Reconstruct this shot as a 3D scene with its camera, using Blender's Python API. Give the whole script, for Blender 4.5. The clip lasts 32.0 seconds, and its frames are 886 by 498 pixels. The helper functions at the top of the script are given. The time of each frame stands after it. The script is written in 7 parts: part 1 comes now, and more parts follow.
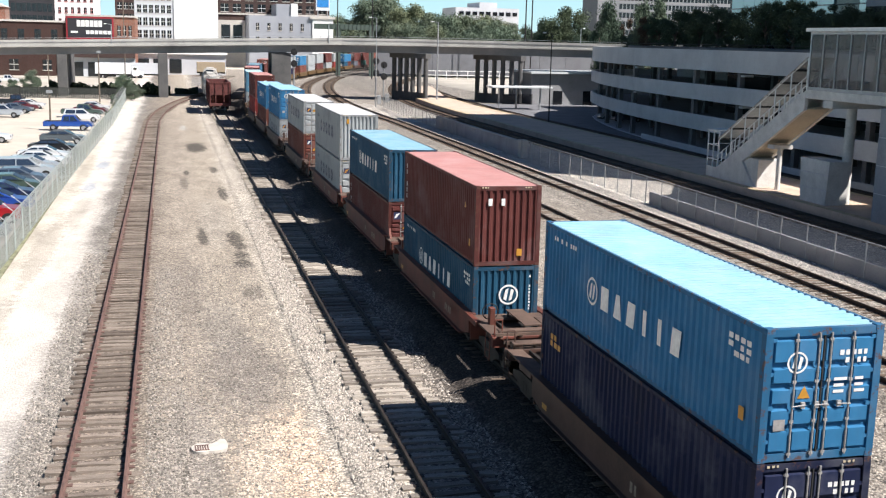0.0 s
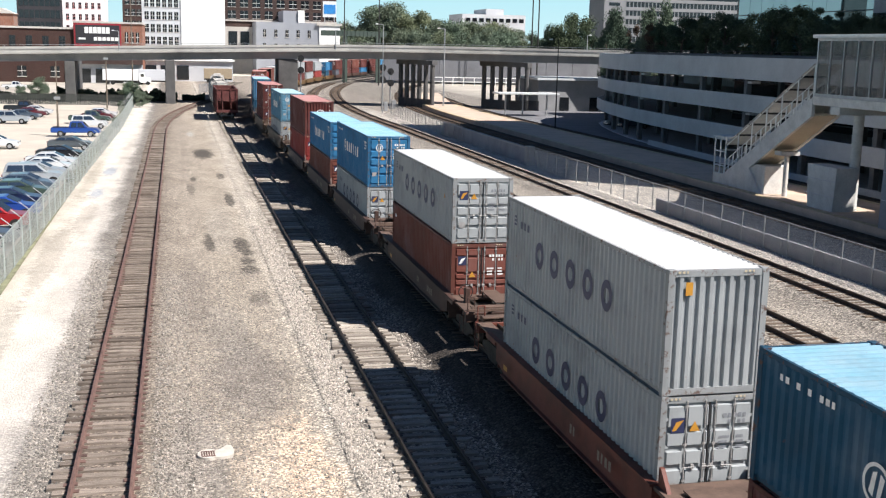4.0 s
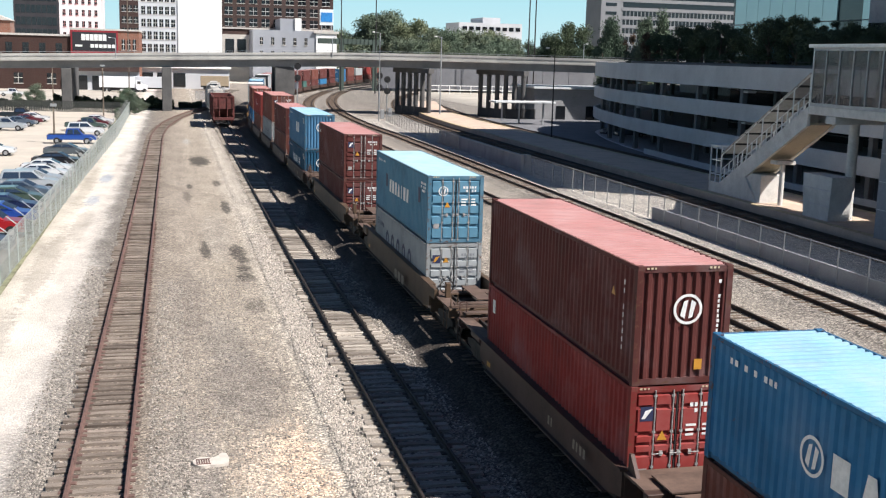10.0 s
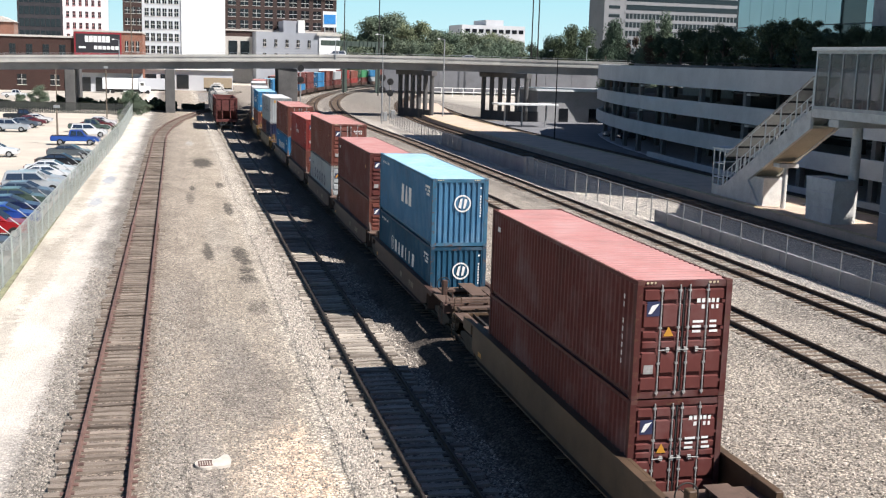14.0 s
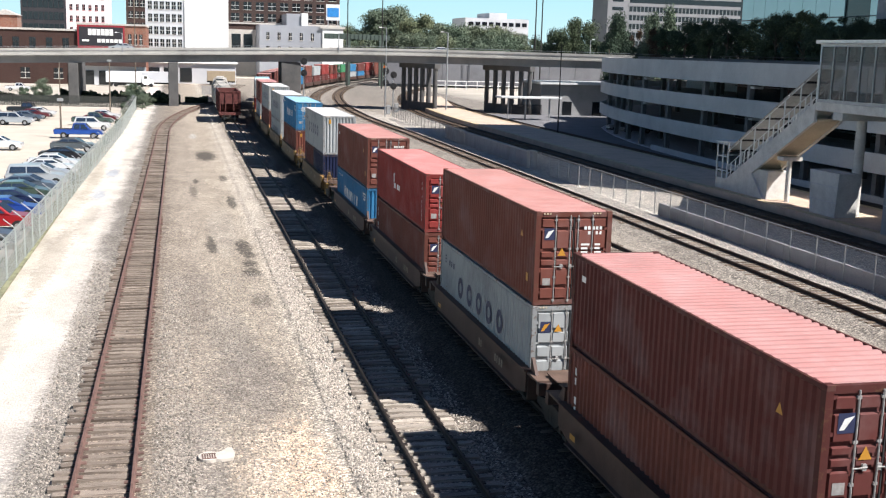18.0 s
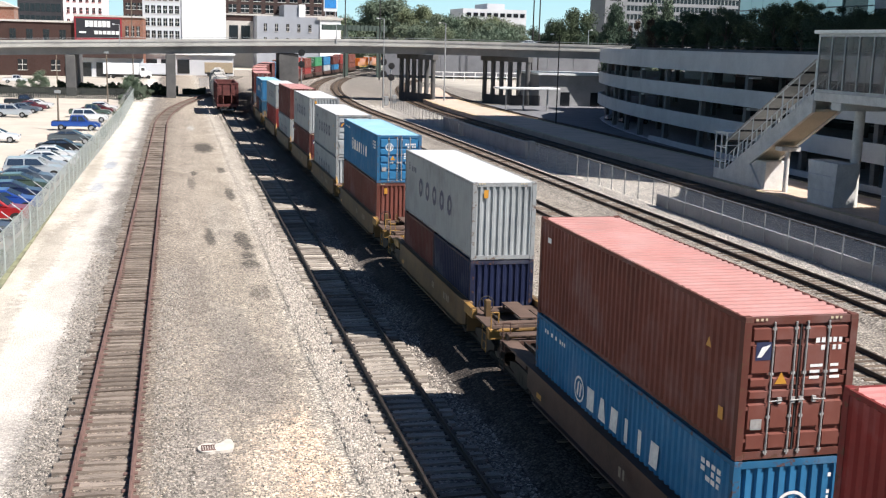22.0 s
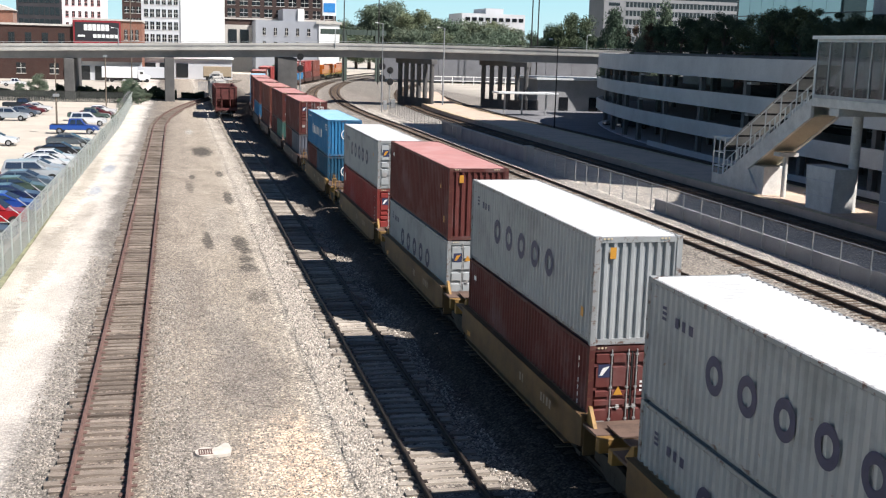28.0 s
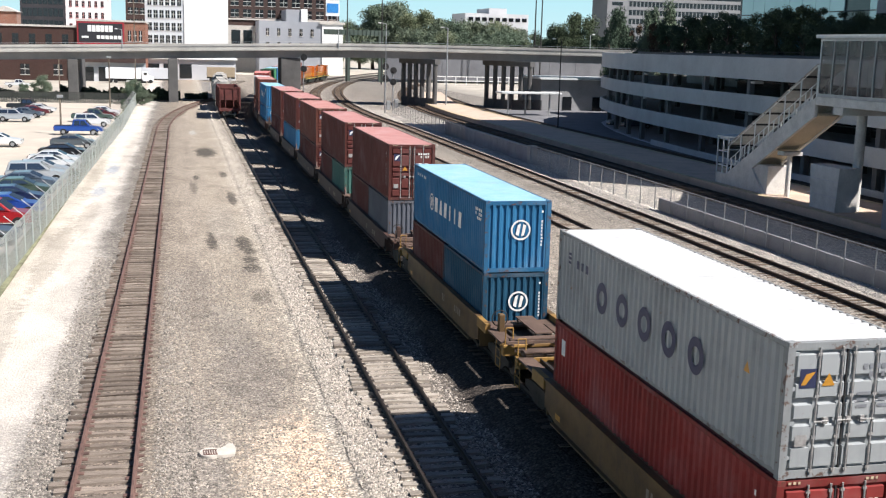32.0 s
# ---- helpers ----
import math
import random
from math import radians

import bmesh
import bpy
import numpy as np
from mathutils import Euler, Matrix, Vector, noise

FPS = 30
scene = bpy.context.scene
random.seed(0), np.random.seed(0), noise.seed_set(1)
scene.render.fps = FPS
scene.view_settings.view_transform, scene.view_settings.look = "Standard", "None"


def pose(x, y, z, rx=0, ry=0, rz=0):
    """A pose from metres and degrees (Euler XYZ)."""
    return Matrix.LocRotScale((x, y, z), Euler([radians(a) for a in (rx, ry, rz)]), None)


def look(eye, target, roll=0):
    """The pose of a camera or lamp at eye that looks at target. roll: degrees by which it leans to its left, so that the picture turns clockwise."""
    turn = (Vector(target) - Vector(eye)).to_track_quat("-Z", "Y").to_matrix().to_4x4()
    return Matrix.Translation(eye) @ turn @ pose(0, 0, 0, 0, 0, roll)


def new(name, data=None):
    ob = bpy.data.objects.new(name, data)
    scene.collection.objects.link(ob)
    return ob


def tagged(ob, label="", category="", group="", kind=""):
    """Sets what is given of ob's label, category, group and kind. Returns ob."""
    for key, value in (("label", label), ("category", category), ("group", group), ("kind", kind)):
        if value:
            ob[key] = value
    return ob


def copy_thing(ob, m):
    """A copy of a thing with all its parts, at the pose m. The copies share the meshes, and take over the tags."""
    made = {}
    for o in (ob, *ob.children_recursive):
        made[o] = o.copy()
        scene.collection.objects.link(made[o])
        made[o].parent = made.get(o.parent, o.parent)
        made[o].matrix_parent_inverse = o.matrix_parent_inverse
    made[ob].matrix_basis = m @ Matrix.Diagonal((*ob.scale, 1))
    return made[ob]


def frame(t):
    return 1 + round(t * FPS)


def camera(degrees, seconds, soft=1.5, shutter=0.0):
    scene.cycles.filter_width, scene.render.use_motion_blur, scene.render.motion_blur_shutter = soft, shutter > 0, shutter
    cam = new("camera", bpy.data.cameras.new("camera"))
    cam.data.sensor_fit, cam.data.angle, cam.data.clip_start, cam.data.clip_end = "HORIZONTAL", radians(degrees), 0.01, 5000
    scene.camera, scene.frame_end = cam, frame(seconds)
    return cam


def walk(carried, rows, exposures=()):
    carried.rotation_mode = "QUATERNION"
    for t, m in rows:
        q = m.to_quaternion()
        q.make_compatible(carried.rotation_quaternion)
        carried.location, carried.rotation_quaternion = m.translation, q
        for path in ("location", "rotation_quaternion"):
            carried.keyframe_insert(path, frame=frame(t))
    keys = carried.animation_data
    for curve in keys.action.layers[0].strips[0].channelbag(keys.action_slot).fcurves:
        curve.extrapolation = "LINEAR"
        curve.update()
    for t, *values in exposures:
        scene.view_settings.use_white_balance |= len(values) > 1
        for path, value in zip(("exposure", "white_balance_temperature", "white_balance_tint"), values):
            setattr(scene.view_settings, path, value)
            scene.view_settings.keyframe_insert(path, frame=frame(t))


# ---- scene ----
# camera on the footway of an overpass, carried by hand: it stays in one place and sways a little
EYE_Z = 11.226
cam = camera(43.97, 32.0, soft=1.2)
SWAY = [
    (0, 79.266, -1.327, -13.840), (0.5, 79.465, -1.357, -13.672), (1, 79.554, -1.311, -13.486), (1.5, 79.509, -1.309, -13.443),
    (2, 79.392, -1.304, -13.444), (2.5, 79.376, -1.310, -13.472), (3, 79.444, -1.328, -13.507), (3.5, 79.594, -1.310, -13.475),
    (5.5, 79.562, -1.352, -13.732), (6, 79.647, -1.337, -13.783), (6.5, 79.736, -1.336, -13.658), (7, 79.814, -1.371, -13.655),
    (7.5, 79.822, -1.330, -13.740), (8, 79.851, -1.423, -13.694), (8.5, 79.933, -1.405, -13.706), (9, 79.954, -1.474, -13.682),
    (9.5, 79.973, -1.438, -13.667), (10, 80.013, -1.511, -13.673), (10.5, 79.973, -1.507, -13.695), (11, 79.932, -1.477, -13.632),
    (11.5, 79.883, -1.540, -13.614), (12, 79.926, -1.551, -13.585), (12.5, 79.953, -1.498, -13.597), (13, 80.075, -1.641, -13.516),
    (13.5, 80.074, -1.728, -13.493), (14, 80.126, -1.621, -13.517), (14.5, 80.096, -1.559, -13.432), (16.5, 79.874, -1.535, -13.393),
    (17, 79.830, -1.539, -13.389), (17.5, 79.825, -1.569, -13.354), (18, 79.770, -1.604, -13.345), (18.5, 79.652, -1.541, -13.394),
    (19, 79.565, -1.539, -13.394), (19.5, 79.564, -1.554, -13.353), (20, 79.564, -1.536, -13.351), (20.5, 79.563, -1.551, -13.311),
    (21, 79.524, -1.553, -13.355), (21.5, 79.408, -1.460, -13.433), (22, 79.315, -1.465, -13.456), (22.5, 79.341, -1.486, -13.521),
    (23, 79.392, -1.503, -13.433), (23.5, 79.405, -1.464, -13.353), (24, 79.412, -1.428, -13.349), (24.5, 79.406, -1.450, -13.330),
    (25, 79.413, -1.444, -13.351), (25.5, 79.477, -1.540, -13.395), (27.5, 79.524, -1.550, -13.522), (28, 79.546, -1.622, -13.524),
    (28.5, 79.542, -1.594, -13.544), (29, 79.482, -1.537, -13.609), (29.5, 79.479, -1.575, -13.595), (30, 79.533, -1.612, -13.518),
    (30.5, 79.584, -1.641, -13.440), (31, 79.593, -1.629, -13.388), (31.5, 79.571, -1.572, -13.349), (32, 79.543, -1.458, -13.354),
]
walk(cam, [(t, pose(0, 0, EYE_Z, rx, ry, rz)) for t, rx, ry, rz in SWAY],
     exposures=((0, 0.84), (6, 0.72), (12, 0.69), (14, 0.77), (16.5, 0.82), (20, 0.88), (24, 0.74), (30, 0.76), (32, 0.76)))

# ---- daylight ----
TO_SUN = Vector((4.1, -3.45, 6.25)).normalized()
world = bpy.data.worlds.new("sky")
scene.world = world
world.use_nodes = True
wn = world.node_tree
sky = wn.nodes.new("ShaderNodeTexSky")
sky.sky_type, sky.sun_disc = "NISHITA", False
sky.sun_elevation = math.asin(TO_SUN.z)
sky.sun_rotation = math.atan2(TO_SUN.x, TO_SUN.y)
sky.air_density, sky.dust_density, sky.ozone_density = 1.0, 0.0, 3.0
clear = wn.nodes.new("ShaderNodeMix")          # a washed, clear blue air
clear.data_type, clear.blend_type = "RGBA", "MULTIPLY"
clear.inputs["Factor"].default_value = 1.0
clear.inputs["B"].default_value = (0.63, 0.68, 0.765, 1)
wn.links.new(sky.outputs[0], clear.inputs["A"])
wn.links.new(clear.outputs["Result"], wn.nodes["Background"].inputs["Color"])
wn.nodes["Background"].inputs["Strength"].default_value = 0.05
sun_lamp = new("sun", bpy.data.lights.new("sun", "SUN"))
sun_lamp.data.energy, sun_lamp.data.angle, sun_lamp.data.color = 5.0, radians(0.55), (1.0, 0.955, 0.925)
sun_lamp.matrix_basis = look(tuple(TO_SUN * 100), (0, 0, 0))

# ---- mesh and material helpers ----
rng = random.Random(7)


def thing(name, label="", category="", group="", kind="", at=None):
    """An Empty that parents the parts of one thing."""
    ob = new(name)
    ob.empty_display_size = 0.2
    if at is not None:
        ob.matrix_basis = at
    return tagged(ob, label, category, group, kind)


def mesh_of(bm, name, smooth=False):
    me = bpy.data.meshes.new(name)
    bm.to_mesh(me)
    bm.free()
    if smooth:
        for p in me.polygons:
            p.use_smooth = True
    return me


def part(name, bm, material, parent=None, label="", smooth=False):
    me = bm if isinstance(bm, bpy.types.Mesh) else mesh_of(bm, name, smooth)
    ob = new(name, me)
    if material is not None and not me.materials:
        me.materials.append(material)
    if parent is not None:
        ob.parent = parent
    if label:
        ob["label"] = label
    return ob


def shared(name, me, material, parent, m=None, label=""):
    """An object on a mesh that others use too, with its own paint."""
    ob = new(name, me)
    if not me.materials:
        me.materials.append(material)
    ob.material_slots[0].link = "OBJECT"
    ob.material_slots[0].material = material
    ob.parent = parent
    if m is not None:
        ob.matrix_basis = m
    if label:
        ob["label"] = label
    return ob


def box(bm, x0, x1, y0, y1, z0, z1, bevel=0.0):
    vs = [bm.verts.new((x, y, z)) for z in (z0, z1) for y in (y0, y1) for x in (x0, x1)]
    fs = [bm.faces.new([vs[i] for i in f]) for f in
          ((0, 2, 3, 1), (4, 5, 7, 6), (0, 1, 5, 4), (2, 6, 7, 3), (0, 4, 6, 2), (1, 3, 7, 5))]
    if bevel:
        es = list({e for f in fs for e in f.edges})
        bmesh.ops.bevel(bm, geom=es, offset=bevel, segments=1, affect="EDGES")
    return bm


def boxes(*dims, bevel=0.0):
    bm = bmesh.new()
    for d in dims:
        box(bm, *d, bevel=bevel)
    return bm


def rod(bm, a, b, r, n=8, r2=None):
    """A closed round bar from a to b."""
    a, b = Vector(a), Vector(b)
    m = Matrix.Translation((a + b) / 2) @ (b - a).to_track_quat("Z", "Y").to_matrix().to_4x4()
    bmesh.ops.create_cone(bm, cap_ends=True, segments=n, radius1=r, radius2=r if r2 is None else r2,
                          depth=(b - a).length, matrix=m)
    return bm


def beam(bm, a, b, w, h):
    """A square bar from a to b, w across and h deep."""
    a, b = Vector(a), Vector(b)
    d = (b - a).normalized()
    side = d.cross(Vector((0, 0, 1)))
    side = side.normalized() if side.length > 1e-4 else Vector((1, 0, 0))
    up = side.cross(d)
    ring = [(-w / 2, -h / 2), (w / 2, -h / 2), (w / 2, h / 2), (-w / 2, h / 2)]
    va = [bm.verts.new(a + side * i + up * j) for i, j in ring]
    vb = [bm.verts.new(b + side * i + up * j) for i, j in ring]
    for i in range(4):
        j = (i + 1) % 4
        bm.faces.new((va[i], vb[i], vb[j], va[j]))
    bm.faces.new(va)
    bm.faces.new(vb[::-1])
    return bm


def prism(bm, pts, axis, a, b):
    """A flat outline pushed from a to b along an axis."""
    def put(p, w):
        return {"x": (w, p[0], p[1]), "y": (p[0], w, p[1]), "z": (p[0], p[1], w)}[axis]
    va = [bm.verts.new(put(p, a)) for p in pts]
    vb = [bm.verts.new(put(p, b)) for p in pts]
    bm.faces.new(va[::-1])
    bm.faces.new(vb)
    n = len(pts)
    for i in range(n):
        j = (i + 1) % n
        bm.faces.new((va[i], va[j], vb[j], vb[i]))
    bmesh.ops.recalc_face_normals(bm, faces=bm.faces)
    return bm


def sweep(bm, line, outline, closed=True):
    """An outline (across, up) carried along a level line of points (x, y, z)."""
    rings = []
    for i, p in enumerate(line):
        a, b = Vector(line[max(i - 1, 0)]), Vector(line[min(i + 1, len(line) - 1)])
        d = (b - a).normalized()
        side = Vector((d.y, -d.x, 0)).normalized()
        rings.append([bm.verts.new(Vector(p) + side * u + Vector((0, 0, w))) for u, w in outline])
    n = len(outline)
    for a, b in zip(rings, rings[1:]):
        for i in range(n if closed else n - 1):
            j = (i + 1) % n
            bm.faces.new((a[i], b[i], b[j], a[j]))
    if closed:
        bm.faces.new(rings[0])
        bm.faces.new(rings[-1][::-1])
    bmesh.ops.recalc_face_normals(bm, faces=bm.faces)
    return bm


def ring_shape(bm, cx, cz, r0, r1, y, n=28, sx=1.0):
    """A flat ring in the x-z plane."""
    a = [bm.verts.new((cx + sx * r0 * math.cos(k * 2 * math.pi / n), y, cz + r0 * math.sin(k * 2 * math.pi / n))) for k in range(n)]
    b = [bm.verts.new((cx + sx * r1 * math.cos(k * 2 * math.pi / n), y, cz + r1 * math.sin(k * 2 * math.pi / n))) for k in range(n)]
    for k in range(n):
        j = (k + 1) % n
        bm.faces.new((a[k], a[j], b[j], b[k]))
    return bm


class Mat:
    """A small builder for node materials."""

    def __init__(self, name, rough=0.6, metal=0.0, spec=0.5):
        self.m = bpy.data.materials.new(name)
        self.m.use_nodes = True
        self.t = self.m.node_tree
        self.b = self.t.nodes["Principled BSDF"]
        self.b.inputs["Roughness"].default_value = rough
        self.b.inputs["Metallic"].default_value = metal
        self.b.inputs["Specular IOR Level"].default_value = spec

    def n(self, kind, **kw):
        node = self.t.nodes.new(kind)
        for k, val in kw.items():
            node.inputs[k].default_value = val
        return node

    def put(self, a, b):
        self.t.links.new(a, b)

    def coords(self, kind="Object", scale=(1, 1, 1)):
        tc = self.t.nodes.new("ShaderNodeTexCoord")
        mp = self.n("ShaderNodeMapping", Scale=scale)
        self.put(tc.outputs[kind], mp.inputs["Vector"])
        return mp.outputs[0]

    def noise(self, co, scale, detail=4.0, rough=0.6):
        nd = self.n("ShaderNodeTexNoise", Scale=scale, Detail=detail, Roughness=rough)
        self.put(co, nd.inputs["Vector"])
        return nd.outputs["Fac"]

    def ramp(self, fac, stops):
        r = self.t.nodes.new("ShaderNodeValToRGB")
        e = r.color_ramp.elements
        while len(e) < len(stops):
            e.new(0.5)
        for el, (pos, c) in zip(e, stops):
            el.position = pos
            el.color = (*c, 1) if len(c) == 3 else c
        self.put(fac, r.inputs["Fac"])
        return r.outputs["Color"]

    def mix(self, fac, a, b, mode="MIX"):
        x = self.t.nodes.new("ShaderNodeMix")
        x.data_type, x.blend_type = "RGBA", mode
        for sock, val in ((x.inputs["Factor"], fac), (x.inputs["A"], a), (x.inputs["B"], b)):
            if isinstance(val, bpy.types.NodeSocket):
                self.put(val, sock)
            elif isinstance(val, tuple):
                sock.default_value = (*val, 1)
            else:
                sock.default_value = val
        return x.outputs["Result"]

    def math(self, op, a, b=0.5):
        x = self.t.nodes.new("ShaderNodeMath")
        x.operation = op
        for sock, val in ((x.inputs[0], a), (x.inputs[1], b)):
            if isinstance(val, bpy.types.NodeSocket):
                self.put(val, sock)
            else:
                sock.default_value = val
        return x.outputs[0]

    def color(self, c):
        if isinstance(c, tuple):
            self.b.inputs["Base Color"].default_value = (*c, 1)
        else:
            self.put(c, self.b.inputs["Base Color"])
        return self

    def rough(self, s):
        self.put(s, self.b.inputs["Roughness"])
        return self

    def bump(self, h, strength=0.4, dist=0.02):
        b = self.n("ShaderNodeBump", Strength=strength, Distance=dist)
        self.put(h, b.inputs["Height"])
        self.put(b.outputs[0], self.b.inputs["Normal"])
        return self


def plain(name, c, rough=0.6, metal=0.0, var=0.15, scale=3.0, bump=0.0, fine=60.0):
    """A worn surface: broad stains, fine grain."""
    m = Mat(name, rough, metal)
    co = m.coords()
    big = m.noise(co, scale)
    small = m.noise(co, fine, 3.0)
    dark = tuple(v * (1 - 1.6 * var) for v in c)
    light = tuple(min(1, v * (1 + var)) for v in c)
    col = m.ramp(big, [(0.3, dark), (0.62, light)])
    m.color(m.mix(0.25, col, m.ramp(small, [(0.3, dark), (0.7, light)])))
    if bump:
        m.bump(small, bump, 0.01)
    return m.m


def painted(name, c, worn=0.5, rust=(0.16, 0.07, 0.04), chalk=0.0, chips=0.66):
    """Container paint: faded in clouds, streaked from above, with rust spots; chalk is the pale bloom of old paint."""
    m = Mat(name, 0.7, spec=0.2)
    co = m.coords()
    big = m.noise(co, 0.55, 5.0)
    streak = m.noise(m.coords(scale=(4.0, 4.0, 0.25)), 1.6, 5.0)
    spots = m.noise(co, 5.0, 6.0, 0.7)
    rnd = m.t.nodes.new("ShaderNodeObjectInfo")
    fade = tuple(min(1, 0.85 * v + 0.07) for v in c)
    deep = tuple(v * 0.72 for v in c)
    col = m.ramp(big, [(0.3, deep), (0.5, c), (0.72, fade)])
    col = m.mix(m.math("MULTIPLY", m.ramp(streak, [(0.5, (0, 0, 0)), (0.75, (1, 1, 1))]), 0.35 * worn), col, tuple(v * 0.45 + 0.03 for v in c))
    col = m.mix(m.math("MULTIPLY", m.ramp(spots, [(chips, (0, 0, 0)), (chips + 0.07, (1, 1, 1))]), worn), col, rust)
    if chalk:
        col = m.mix(m.ramp(m.noise(co, 1.3, 6.0, 0.7), [(0.25, (chalk * 0.5,) * 3), (0.7, (chalk,) * 3)]), col, (0.62, 0.60, 0.58))
    m.color(col)
    m.rough(m.ramp(big, [(0.3, (0.6,) * 3), (0.7, (0.8,) * 3)]))
    m.bump(spots, 0.08, 0.01)
    return m.m


def weathered(name, c, stain, scale=0.4):
    """Concrete or asphalt: broad stains under a fine grain."""
    m = Mat(name, 0.85, spec=0.3)
    co = m.coords()
    a, b = m.noise(co, scale, 6.0, 0.7), m.noise(co, 9.0, 4.0)
    col = m.ramp(a, [(0.3, stain), (0.55, c), (0.8, tuple(min(1, v * 1.15) for v in c))])
    m.color(m.mix(0.3, col, m.ramp(b, [(0.3, (0.6, 0.6, 0.6)), (0.7, (1.15, 1.15, 1.15))]), "MULTIPLY"))
    m.bump(b, 0.2, 0.01)
    return m.m


def sky_glow_ring():
    """A glowing ring added round the horizon: bright haze painted on, thinning out upwards."""
    m = Mat("horizon_glow", 1.0)
    sep = m.t.nodes.new("ShaderNodeSeparateXYZ")
    m.put(m.coords(), sep.inputs[0])
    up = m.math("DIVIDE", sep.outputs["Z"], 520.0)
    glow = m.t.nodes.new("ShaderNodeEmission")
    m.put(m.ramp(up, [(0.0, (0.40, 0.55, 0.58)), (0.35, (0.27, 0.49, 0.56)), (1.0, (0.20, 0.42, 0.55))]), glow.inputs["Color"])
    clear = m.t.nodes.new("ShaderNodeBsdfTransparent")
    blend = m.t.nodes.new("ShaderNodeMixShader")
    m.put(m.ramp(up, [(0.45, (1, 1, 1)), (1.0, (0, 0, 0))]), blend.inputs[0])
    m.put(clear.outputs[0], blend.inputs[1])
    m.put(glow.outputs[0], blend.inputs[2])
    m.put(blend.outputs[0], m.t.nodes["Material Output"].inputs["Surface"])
    bm = bmesh.new()
    n = 72
    ring = [[bm.verts.new((2700 * math.cos(a), 2700 * math.sin(a), z)) for a in np.linspace(0, 2 * math.pi, n, endpoint=False)] for z in (-30, 100, 230, 360, 520)]
    for lo, hi in zip(ring, ring[1:]):
        for i in range(n):
            j = (i + 1) % n
            bm.faces.new((lo[i], hi[i], hi[j], lo[j]))
    return tagged(part("backdrop", bm, m.m, smooth=True), kind="structure")


sky_glow_ring()
CONCRETE = plain("concrete", (0.42, 0.41, 0.39), 0.85, var=0.14, scale=0.35, bump=0.15, fine=12)
STEEL_GREY = plain("galvanised_steel", (0.42, 0.43, 0.44), 0.45, 0.7, var=0.1)
DARK_STEEL = plain("dark_steel", (0.03, 0.028, 0.027), 0.6, 0.4, var=0.3)

# ---- the line of the train's track: straight, then a long bend ----
BEND = ((-900, 0.0), (140, 0.0), (220, 0.13), (316, 0.27), (410, 0.36), (520, 0.46), (900, 0.6))
TRAIN_X, TRAIN_Z = 11.65, 0.33
_s = np.arange(-900, 901, 1.0)
_th = np.interp(_s, [a for a, _ in BEND], [b for _, b in BEND])
_px = TRAIN_X + np.concatenate(([0], np.cumsum(np.sin((_th[1:] + _th[:-1]) / 2))))
_py = -900 + np.concatenate(([0], np.cumsum(np.cos((_th[1:] + _th[:-1]) / 2))))


def line_at(s, off=0.0):
    """Place and heading on the train's track, s metres on, off metres to its right."""
    th = float(np.interp(s, _s, _th))
    return (float(np.interp(s, _s, _px)) + off * math.cos(th), float(np.interp(s, _s, _py)) - off * math.sin(th), th)


def gone(t):
    """How far the train has come since the start: it slows down a little."""
    return 11.9324 * t - 0.0313164 * t * t + 0.00049912 * t ** 3 - 1.147e-5 * t ** 4

# ---- the double-stack train ----
MOVING = []
BOX_Z = 0.73          # underside of the lower containers
PAINT = {
    "blue": painted("blue_paint", (0.03, 0.16, 0.32)),
    "faded_blue": painted("faded_blue_paint", (0.036, 0.155, 0.285), 0.8, chalk=0.06),
    "teal": painted("teal_paint", (0.016, 0.075, 0.135)),
    "light_blue": painted("light_blue_paint", (0.10, 0.24, 0.34), 0.7),
    "navy": painted("navy_paint", (0.011, 0.017, 0.052)),
    "grey": painted("pale_grey_paint", (0.335, 0.355, 0.362), 0.6, (0.24, 0.11, 0.045), chips=0.645),
    "maroon": painted("maroon_paint", (0.115, 0.034, 0.03), 0.3),
    "brown": painted("brown_red_paint", (0.165, 0.056, 0.042), 0.3),
    "red": painted("red_paint", (0.25, 0.038, 0.034), 0.25),
    "green": painted("green_paint", (0.05, 0.22, 0.10), 0.3),
    "sea_green": painted("sea_green_paint", (0.06, 0.15, 0.13), 0.4),
    "slate": painted("slate_grey_paint", (0.11, 0.12, 0.145), 0.4),
}
FRAME_PAINT = {k: painted("chipped_frame_" + k, tuple(v * 0.72 for v in c), 0.85, (0.10, 0.048, 0.03), chips=0.55) for k, c in (
    ("faded_blue", (0.05, 0.17, 0.28)),
    ("blue", (0.03, 0.16, 0.32)), ("teal", (0.016, 0.075, 0.135)), ("light_blue", (0.10, 0.24, 0.34)), ("navy", (0.011, 0.017, 0.052)), ("grey", (0.37, 0.39, 0.395)), ("maroon", (0.115, 0.034, 0.03)),
    ("brown", (0.165, 0.056, 0.042)), ("red", (0.25, 0.038, 0.034)), ("green", (0.05, 0.22, 0.10)), ("sea_green", (0.06, 0.15, 0.13)), ("slate", (0.11, 0.12, 0.145)))}
